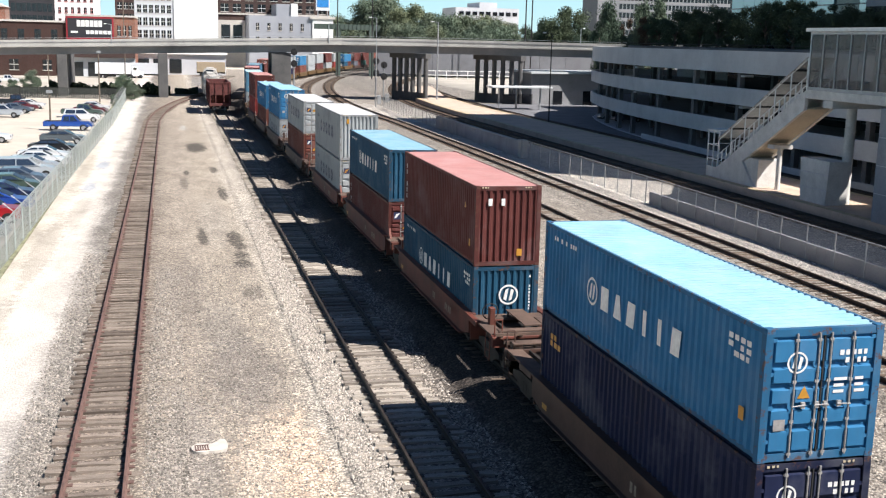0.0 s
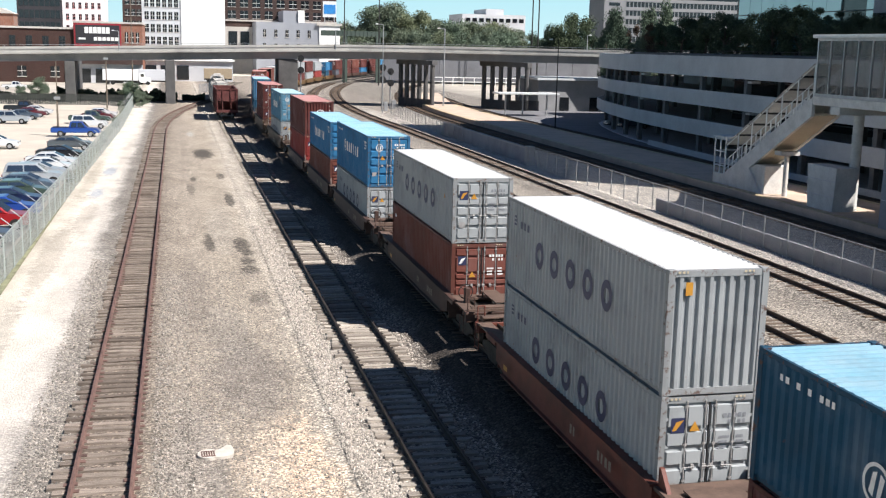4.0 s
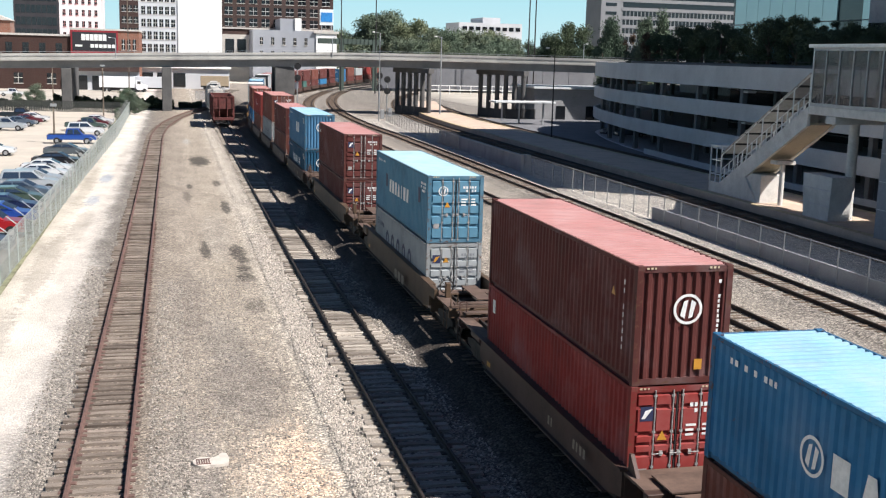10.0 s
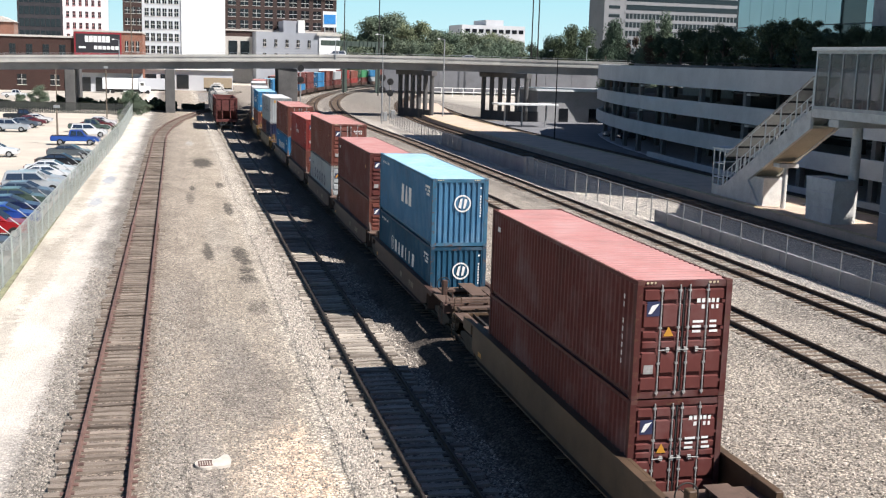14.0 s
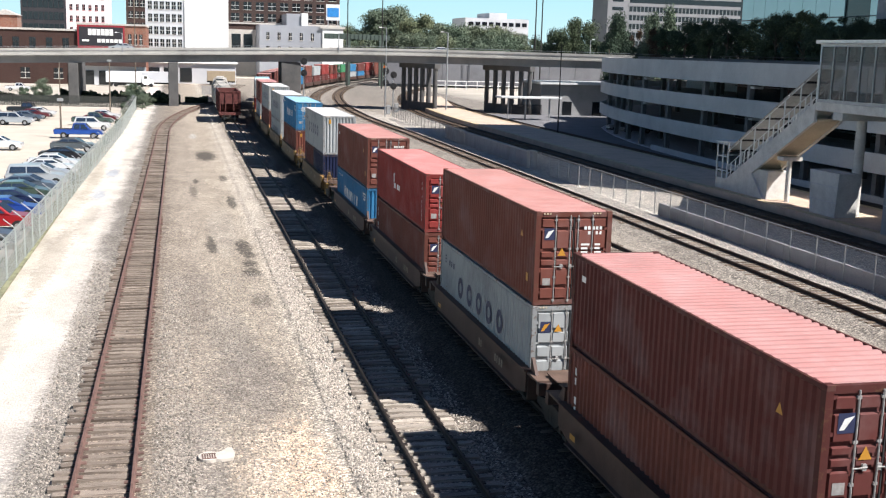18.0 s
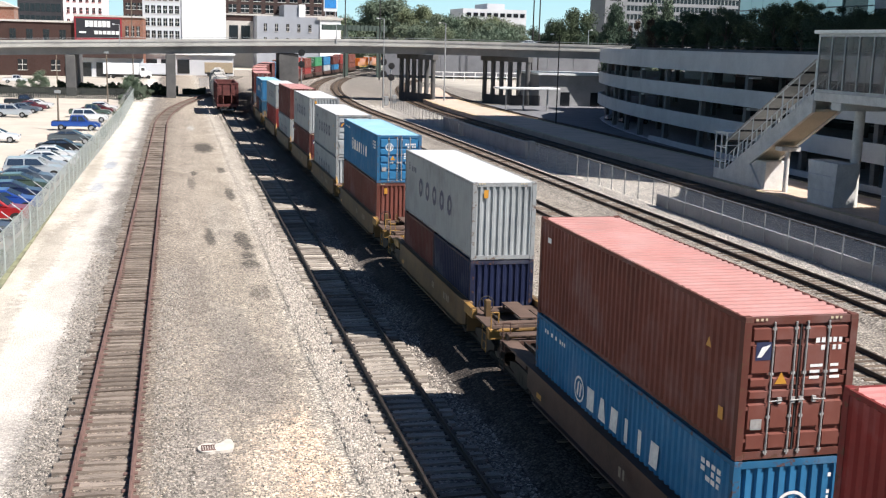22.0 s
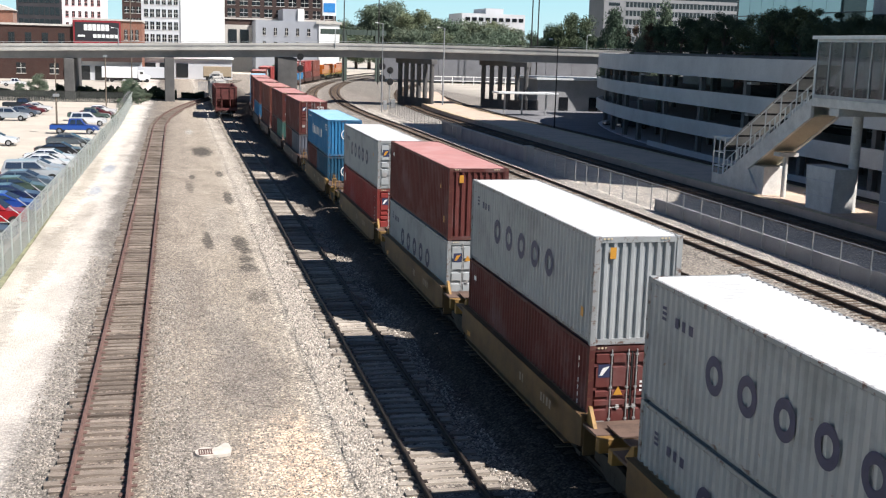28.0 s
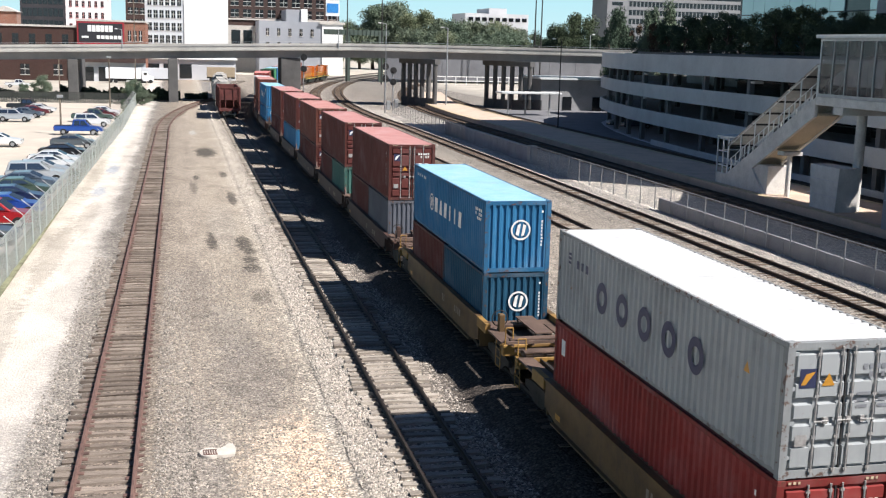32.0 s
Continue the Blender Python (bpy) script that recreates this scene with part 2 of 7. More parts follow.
# roof copies of each paint, chalked and lightened to carry the overhead sun
SUNLIT_ROOF_PAINT = {k: painted("sunlit_roof_" + k, c, 0.4, chalk=a) for k, c, a in (
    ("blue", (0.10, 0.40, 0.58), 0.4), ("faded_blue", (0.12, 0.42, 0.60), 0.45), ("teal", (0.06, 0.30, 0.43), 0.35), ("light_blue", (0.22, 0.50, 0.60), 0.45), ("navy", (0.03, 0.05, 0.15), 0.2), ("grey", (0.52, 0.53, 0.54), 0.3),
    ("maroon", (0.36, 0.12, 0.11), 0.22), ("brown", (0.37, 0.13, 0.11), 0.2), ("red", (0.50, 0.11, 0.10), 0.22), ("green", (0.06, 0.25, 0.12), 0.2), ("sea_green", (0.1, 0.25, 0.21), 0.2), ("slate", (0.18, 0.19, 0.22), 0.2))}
WORDS = {"blue": "blue", "faded_blue": "faded blue", "teal": "dark teal blue", "light_blue": "faded light blue", "navy": "navy blue", "grey": "pale grey",
         "maroon": "maroon", "brown": "brownish red", "red": "bright red", "green": "green", "sea_green": "sea green", "slate": "slate grey"}
WHITE_MARK = plain("white_lettering_paint", (0.72, 0.72, 0.70), 0.6, var=0.12, scale=6)
NAVY_MARK = plain("navy_lettering_paint", (0.022, 0.028, 0.075), 0.6, var=0.15, scale=6)
FADED_MARK = plain("faded_stencil_paint", (0.27, 0.22, 0.17), 0.7, var=0.25, scale=6)
GREY_INK = plain("faded_grey_ink", (0.20, 0.21, 0.23), 0.7, var=0.2, scale=6)
YELLOW_MARK = plain("yellow_sticker", (0.50, 0.24, 0.03), 0.5, var=0.1)
BAR_STEEL = plain("dull_zinc", (0.34, 0.33, 0.32), 0.65, 0.25, var=0.25, scale=6)
GASKET = plain("rubber_gasket", (0.025, 0.025, 0.026), 0.8)
HAZARD = plain("hazard_stripe", (0.5, 0.42, 0.28), 0.6, var=0.3, scale=12)
HALF = 1.219
CACHE = {}
FINE = [True]        # far along the train the smallest parts are left off


def wave_wall(length, height, pitch, flat, slope, depth):
    """A corrugated sheet: runs along y, stands in z, its outer face at x = 0, troughs towards +x."""
    bm = bmesh.new()
    n = max(1, int(round(length / pitch)))
    p = length / n
    k = p / (2 * (flat + slope))
    prof = []
    for i in range(n):
        y = -length / 2 + i * p
        prof += [(y, 0), (y + flat * k, 0), (y + (flat + slope) * k, depth), (y + (2 * flat + slope) * k, depth)]
    prof.append((length / 2, 0))
    lo = [bm.verts.new((x, y, 0)) for y, x in prof]
    hi = [bm.verts.new((x, y, height)) for y, x in prof]
    for i in range(len(prof) - 1):
        bm.faces.new((lo[i], hi[i], hi[i + 1], lo[i + 1]))
    return bm


def pressed_leaf(width, height, cols, rows):
    """A door sheet with panels pressed out of it towards -y."""
    us, zs = [(0, 0)], [(0, 0)]
    for a, b in cols:
        us += [(a, 0), (a + 0.02, 1), (b - 0.02, 1), (b, 0)]
    for a, b in rows:
        zs += [(a, 0), (a + 0.025, 1), (b - 0.025, 1), (b, 0)]
    us, zs = us + [(width, 0)], zs + [(height, 0)]
    bm = bmesh.new()
    grid = [[bm.verts.new((u, -0.06 if p and q else 0.0, z)) for u, p in us] for z, q in zs]
    for r0, r1 in zip(grid, grid[1:]):
        for i in range(len(us) - 1):
            bm.faces.new((r0[i], r0[i + 1], r1[i + 1], r1[i]))
    rim = [grid[0][0], grid[0][-1], grid[-1][-1], grid[-1][0]]
    back = [bm.verts.new((v.co.x, 0.04, v.co.z)) for v in rim]
    bm.faces.new(back[::-1])
    rows_ = [[g for g in grid[0]], [g[-1] for g in grid], grid[-1][::-1], [g[0] for g in grid][::-1]]
    for k, edge in enumerate(rows_):
        bm.faces.new([back[k], back[(k + 1) % 4]] + edge[::-1])
    return bm


def container_meshes(L, h):
    """The shared meshes of a container L long and h high."""
    if (L, h) in CACHE:
        return CACHE[(L, h)]
    c = {}
    y, w = L / 2, HALF
    c["wall"] = mesh_of(wave_wall(L - 0.30, h - 0.27, 0.278, 0.085, 0.045, 0.052), "side_wall")
    c["front"] = mesh_of(wave_wall(2 * w - 0.26, h - 0.30, 0.236, 0.075, 0.03, 0.06), "end_wall")
    c["roof"] = mesh_of(wave_wall(L - 0.24, 2 * w - 0.16, 0.25, 0.095, 0.025, 0.05), "roof")
    c["ribbed_roof"] = mesh_of(wave_wall(L - 0.24, 2 * w - 0.16, 0.30, 0.11, 0.04, 0.045), "roof")
    c["frame"] = mesh_of(boxes(
        *[(sx * (w - 0.075) - 0.075, sx * (w - 0.075) + 0.075, sy * (y - 0.08) - 0.08, sy * (y - 0.08) + 0.08, 0.1, h - 0.1)
          for sx in (-1, 1) for sy in (-1, 1)],
        *[(sx * (w - d) - 0.03, sx * (w - d) + 0.03, -y + 0.15, y - 0.15, z0, z1)
          for sx in (-1, 1) for z0, z1, d in ((0.02, 0.165, 0.1), (h - 0.115, h - 0.02, 0.033))],
        *[(-w + 0.14, w - 0.14, sy * (y - 0.06) - 0.05, sy * (y - 0.06) + 0.05, z0, z1)
          for sy in (-1, 1) for z0, z1 in ((0.02, 0.17), (h - 0.16, h - 0.02))],
        (-w + 0.06, w - 0.06, -y + 0.1, y - 0.1, 0.11, 0.15)), "frame")
    c["casting"] = mesh_of(boxes((-0.089, 0.089, -0.081, 0.081, -0.059, 0.059), bevel=0.012), "corner_casting")
    # one leaf of the doors, its hinge side at x = 0, facing -y: one pressed sheet with raised panels
    dh = h - 0.33
    for key, rows in (("leaf", ((0.02, 0.20), (0.245, 0.385), (0.43, 0.56), (0.605, 0.735), (0.78, 0.975))),
                      ("leaf_paired", ((0.02, 0.145), (0.18, 0.385), (0.42, 0.49), (0.515, 0.585), (0.62, 0.84), (0.875, 0.98)))):
        leaf = pressed_leaf(1.07, dh, ((0.05, 0.45), (0.53, 0.93), (0.985, 1.055)), [(a * dh, b * dh) for a, b in rows])
        c[key] = mesh_of(leaf, "door")
    bar = bmesh.new()
    rod(bar, (0, 0, -0.06), (0, 0, h - 0.27), 0.02, 8)
    for z in (0.0, 0.28, 0.62, 0.97):
        box(bar, -0.04, 0.04, -0.012, 0.04, z * dh - 0.025, z * dh + 0.025)
    c["bar"] = mesh_of(bar, "locking_bar")
    hd = bmesh.new()
    rod(hd, (-0.03, -0.025, 0), (0.26, -0.025, 0.015), 0.013, 6)
    box(hd, 0.17, 0.25, -0.02, 0.03, -0.05, 0.07)
    c["handle"] = mesh_of(hd, "handle")
    hg = bmesh.new()
    box(hg, -0.07, 0.10, -0.03, 0.03, -0.035, 0.035)
    c["hinge"] = mesh_of(hg, "hinge")
    CACHE[(L, h)] = c
    return c


def mark_mesh(key, maker):
    if key not in CACHE:
        CACHE[key] = mesh_of(maker(bmesh.new()), "marking")
    return CACHE[key]


def slab(bm, u0, u1, z0, z1):
    """A painted patch in the x-z plane."""
    vs = [bm.verts.new((u, 0, z)) for u, z in ((u0, z0), (u1, z0), (u1, z1), (u0, z1))]
    bm.faces.new(vs)
    return bm


def oval_mark(bm):
    return ring_shape(bm, 0, 0, 0.41, 0.2, 0, 22, 0.9)


def face(bm, *pts):
    bm.faces.new([bm.verts.new((u, 0, z)) for u, z in pts])
    return bm


def ring_logo(bm, r=0.36):
    """A ring round two slanting strokes."""
    ring_shape(bm, 0, 0, r, r * 0.82, 0, 30)
    face(bm, (-0.52 * r, -0.42 * r), (-0.2 * r, -0.6 * r), (0.0, 0.62 * r), (-0.3 * r, 0.5 * r))
    face(bm, (0.05 * r, -0.62 * r), (0.33 * r, -0.52 * r), (0.55 * r, 0.42 * r), (0.24 * r, 0.6 * r))
    return bm


def stroke(kind, w=0.52, h=0.62):
    """Plain upright patches of one height: a block, a wedge, a leaning block, a bar."""
    z = h / 2

    def make(bm):
        if kind == 0:
            return slab(bm, 0, 0.86 * w, -z, z)
        if kind == 1:
            return face(bm, (0.02, -z), (0.9 * w, -z), (0.66 * w, z), (0.26 * w, z))
        if kind == 2:
            return face(bm, (0, -z), (0.78 * w, -z), (0.9 * w, z), (0.12 * w, z))
        return slab(bm, 0.24 * w, 0.58 * w, -z, z)
    return make


def bars(bm, rows, cols, w, hgt, pitch_u, pitch_z, seed=1):
    r = random.Random(seed)
    for i in range(rows):
        for j in range(cols):
            if r.random() < 0.12:
                continue
            slab(bm, j * pitch_u, j * pitch_u + w * r.uniform(0.6, 1.0), -i * pitch_z - hgt, -i * pitch_z)
    return bm


SMALL = {"small_icon", "url", "code", "small_left", "upright", "upright2", "drop", "corner", "corner2", "corner3", "hazard", "end_letters", "ring", "end_ring", "door_ring", "end_code", "door_code", "door_data"}
M_SIDE = Matrix.Rotation(radians(-90), 4, "Z")       # the x-z patch turned to face -x


def side_mark(ob, key, maker, material, y, z, name="marking"):
    """Paint on the container's left side; u runs from its far end to its near end."""
    m = shared(name, mark_mesh(key, maker), material, ob, Matrix.Translation((-HALF - 0.004, y, z)) @ M_SIDE)
    if key in SMALL:
        m["kind"] = "stuff"


def end_mark(ob, key, maker, material, x, z, L, name="marking", out=0.006):
    m = shared(name, mark_mesh(key, maker), material, ob, Matrix.Translation((x, -L / 2 - out, z)))
    if key in SMALL:
        m["kind"] = "stuff"


def container(colour, h, near_end, marks=(), L=12.192, group="containers on the train", note=""):
    paint = PAINT[colour]
    c = container_meshes(L, h)
    end = "barred doors" if near_end == "door" else "ribbed end"
    top = "tall " if h > 2.7 else ""
    size = "twenty-foot " if L < 7 else ""
    ob = thing("container", f"{WORDS[colour]} {top}{size}steel container{note}, {end}", "container", group)
    turn = Matrix.Rotation(radians(180), 4, "Z")
    shared("side_wall", c["wall"], paint, ob, Matrix.Translation((-HALF + 0.006, 0, 0.14)))
    shared("side_wall", c["wall"], paint, ob, turn @ Matrix.Translation((-HALF + 0.006, 0, 0.14)))
    shared("roof", c["ribbed_roof" if colour in ("maroon", "brown", "red") else "roof"], SUNLIT_ROOF_PAINT[colour], ob, Matrix.Translation((-HALF + 0.08, 0, h - 0.018)) @ Matrix.Rotation(radians(90), 4, "Y"))
    shared("frame", c["frame"], FRAME_PAINT[colour], ob)
    for sx in (-1, 1):
        for sy in (-1, 1):
            for z in (0.059, h - 0.059):
                shared("corner_casting", c["casting"], FRAME_PAINT[colour], ob, Matrix.Translation((sx * (HALF - 0.087), sy * (L / 2 - 0.079), z)))
    plain_y = 1 if near_end == "door" else -1
    shared("end_wall", c["front"], paint, ob,
           Matrix.Translation((0, plain_y * (L / 2 - 0.02), 0.15)) @ Matrix.Rotation(radians(90 if plain_y < 0 else -90), 4, "Z"))
    face = Matrix.Identity(4) if near_end == "door" else turn
    for sx in (-1, 1):
        leaf = shared("door", c["leaf_paired" if colour in ("maroon", "brown", "red") else "leaf"], paint, ob,
                      face @ Matrix.Translation((sx * (HALF - 0.142), -L / 2 + 0.06, 0.165)) @ Matrix.Diagonal((-sx, 1, 1, 1)))
        if near_end == "door":
            for u in (0.49, 0.955):
                shared("locking_bar", c["bar"], BAR_STEEL, leaf, Matrix.Translation((u, -0.075, 0)), "zinc locking bar")
                shared("handle", c["handle"], BAR_STEEL, leaf, Matrix.Translation((u, -0.08, 0.36 * h)), "zinc handle")
            for z in (0.25, 0.9, 1.55, 2.2) if FINE[0] else ():
                shared("hinge", c["hinge"], paint, leaf, Matrix.Translation((0.0, -0.02, z)))
    if near_end == "door":
        part("gasket", CACHE.setdefault(("gasket", h), mesh_of(boxes((-0.012, 0.012, -0.05, 0.02, 0.17, h - 0.17)), "gasket")), GASKET, ob
             ).location = (0, -L / 2 + 0.06, 0)
    if h > 2.7:
        for x in (-0.8, 0.8):
            end_mark(ob, "hazard", lambda bm: bars(bm, 1, 4, 0.07, 0.05, 0.1, 0.1, 3), HAZARD, x - 0.2, h - 0.03, L, "hazard_stripe", 0.012)
    for m in marks:
        if m == "ovals":
            for i in range(5):
                side_mark(ob, "oval", oval_mark, NAVY_MARK, 2.72 - 1.33 * i, h - (1.36 if h > 2.7 else 1.24))
            side_mark(ob, "small_left", lambda bm: bars(bm, 1, 4, 0.26, 0.22, 0.33, 0.3, 7), NAVY_MARK, 4.6, h - 0.62)
            side_mark(ob, "small_icon", lambda bm: bars(bm, 3, 1, 0.22, 0.07, 0.3, 0.12, 5), NAVY_MARK, 5.25, h - 0.5)
        elif m == "blocks":
            for i in range(6):
                k = (0, 1, 2, 3, 3, 2)[i]
                side_mark(ob, ("stroke", k), stroke(k, 0.56, 0.6), WHITE_MARK, 1.75 - 0.80 * i, h - 1.24)
            side_mark(ob, "ring", ring_logo, WHITE_MARK, 2.35, h - 1.22)
            side_mark(ob, "url", lambda bm: bars(bm, 1, 11, 0.13, 0.12, 0.18, 0.2, 9), WHITE_MARK, 5.3, h - 0.3)
            side_mark(ob, "code", lambda bm: bars(bm, 3, 4, 0.2, 0.11, 0.23, 0.16, 11), WHITE_MARK, -4.75, h - 0.38)
        elif m == "blocks_only":
            for i in range(7):
                k = (2, 0, 2, 1, 3, 0, 2)[i]
                side_mark(ob, ("tall_stroke", k), stroke(k, 0.56, 0.62), WHITE_MARK, 2.4 - 0.68 * i, h - 1.4)
            side_mark(ob, "url", lambda bm: bars(bm, 1, 11, 0.13, 0.12, 0.18, 0.2, 9), WHITE_MARK, 5.3, h - 0.3)
            side_mark(ob, "patch", lambda bm: slab(bm, 0, 0.42, -0.45, 0.2), NAVY_MARK, 3.3, h - 1.1)
            side_mark(ob, "patch", lambda bm: slab(bm, 0, 0.42, -0.45, 0.2), NAVY_MARK, -4.2, h - 0.9)
            side_mark(ob, "code", lambda bm: bars(bm, 3, 4, 0.2, 0.11, 0.23, 0.16, 11), WHITE_MARK, -4.75, h - 0.38)
        elif m == "three_blocks":
            for i in range(3):
                k = (2, 1, 0)[i]
                side_mark(ob, ("wide_stroke", k), stroke(k, 0.66, 0.85), WHITE_MARK, 0.4 - 0.85 * i, h - 1.35)
            side_mark(ob, "url", lambda bm: bars(bm, 1, 11, 0.13, 0.12, 0.18, 0.2, 9), WHITE_MARK, 5.3, h - 0.3)
            side_mark(ob, "code", lambda bm: bars(bm, 3, 4, 0.2, 0.11, 0.23, 0.16, 11), WHITE_MARK, -4.75, h - 0.38)
        elif m == "side_code":
            side_mark(ob, "code", lambda bm: bars(bm, 3, 4, 0.2, 0.11, 0.23, 0.16, 11), WHITE_MARK, -4.75, h - 0.38)
        elif m == "upright":
            side_mark(ob, "upright", lambda bm: bars(bm, 6, 1, 0.16, 0.2, 0.2, 0.27, 4), WHITE_MARK, 5.55, h - 0.5)
        elif m == "upright_near":
            side_mark(ob, "upright2", lambda bm: bars(bm, 9, 1, 0.07, 0.12, 0.2, 0.2, 6), WHITE_MARK, -5.35, h - 0.45)
        elif m == "drop_logo":
            side_mark(ob, "drop", lambda bm: ring_shape(bm, 0, 0.25, 0.26, 0.12, 0, 18, 0.6) and bars(bm, 1, 6, 0.22, 0.26, 0.26, 0.3, 8), WHITE_MARK, 1.2, h - 1.25)
        elif m == "corner_logo":
            side_mark(ob, "corner", lambda bm: bars(bm, 1, 2, 0.3, 0.45, 0.36, 0.3, 2), WHITE_MARK, 5.5, h - 0.45)
        elif m == "corner_small":
            side_mark(ob, "corner2", lambda bm: bars(bm, 2, 1, 0.3, 0.16, 0.36, 0.22, 2), WHITE_MARK, 5.4, h - 0.5)
        elif m == "corner_yellow":
            side_mark(ob, "corner3", lambda bm: bars(bm, 2, 3, 0.26, 0.16, 0.3, 0.2, 12), YELLOW_MARK, 5.3, h - 0.5)
        elif m == "sticker":
            side_mark(ob, "sticker", lambda bm: slab(bm, 0, 0.2, -0.26, 0), YELLOW_MARK, -5.3, 0.9)
        elif m == "triangle":
            side_mark(ob, "triangle", lambda bm: (bm.faces.new([bm.verts.new(p) for p in ((0, 0, 0), (0.24, 0, 0), (0.12, 0, 0.22))]), bm)[1], YELLOW_MARK, -4.6, h - 0.95)
        elif m == "end_ring":
            end_mark(ob, "end_ring", lambda bm: ring_logo(bm, 0.37), WHITE_MARK, 0.1, h - 1.05, L)
            end_mark(ob, "end_code", lambda bm: bars(bm, 12, 1, 0.07, 0.08, 0.1, 0.12, 2), WHITE_MARK, 0.86, h - 0.35, L)
        elif m == "end_letters":
            end_mark(ob, "end_letters", lambda bm: bars(bm, 1, 3, 0.2, 0.26, 0.24, 0.3, 30), WHITE_MARK, -0.75, h - 0.45, L)
        elif m == "end_sticker":
            end_mark(ob, "end_sticker", lambda bm: slab(bm, 0, 0.2, -0.26, 0), YELLOW_MARK, 0.35 if h > 2.7 else -0.75, 0.62 if h > 2.7 else h - 0.4, L)
        elif m == "end_sticker_high":
            end_mark(ob, "end_sticker_high", lambda bm: slab(bm, 0, 0.17, -0.3, 0), YELLOW_MARK, -0.8, h - 0.28, L)
    if near_end == "door":
        o = 0.0
        ink = GREY_INK if colour == "grey" else WHITE_MARK
        if colour in ("grey", "maroon", "brown", "red"):
            end_mark(ob, "swoosh", lambda bm: slab(bm, 0, 0.34, -0.36, 0), NAVY_MARK, -0.95, h - 0.5, L, out=0.008)
            end_mark(ob, "swoosh2", lambda bm: (bm.faces.new([bm.verts.new(p) for p in ((0.03, 0, -0.3), (0.12, 0, -0.3), (0.31, 0, -0.05), (0.12, 0, -0.1))]), bm)[1],
                     YELLOW_MARK if colour == "grey" else WHITE_MARK, -0.95, h - 0.5, L, out=0.012)
        else:
            end_mark(ob, "door_ring", lambda bm: ring_logo(bm, 0.21), WHITE_MARK, -0.55, h - 0.66, L, out=0.008)
        end_mark(ob, "door_code", lambda bm: bars(bm, 2, 5, 0.10, 0.10, 0.125, 0.15, 21), ink, 0.32, h - 0.45, L, out=0.010)
        end_mark(ob, "door_data", lambda bm: bars(bm, 4, 2, 0.28, 0.06, 0.44, 0.12, 23), ink if colour == "grey" else WHITE_MARK, 0.24, h - 0.98, L, out=0.010)
        end_mark(ob, "door_plate", lambda bm: slab(bm, 0, 0.24, -0.22, 0), BAR_STEEL, -0.95, 0.85, L, "data_plate", out=0.010)
        end_mark(ob, "door_warn", lambda bm: (bm.faces.new([bm.verts.new(p) for p in ((0, 0, 0), (0.26, 0, 0), (0.13, 0, 0.24))]), bm)[1],
                 YELLOW_MARK, -0.5, h - 0.83 if colour == "grey" else h - 1.35, L, "warning_sticker", out=0.012)
    return ob


STD, HC = 2.591, 2.896
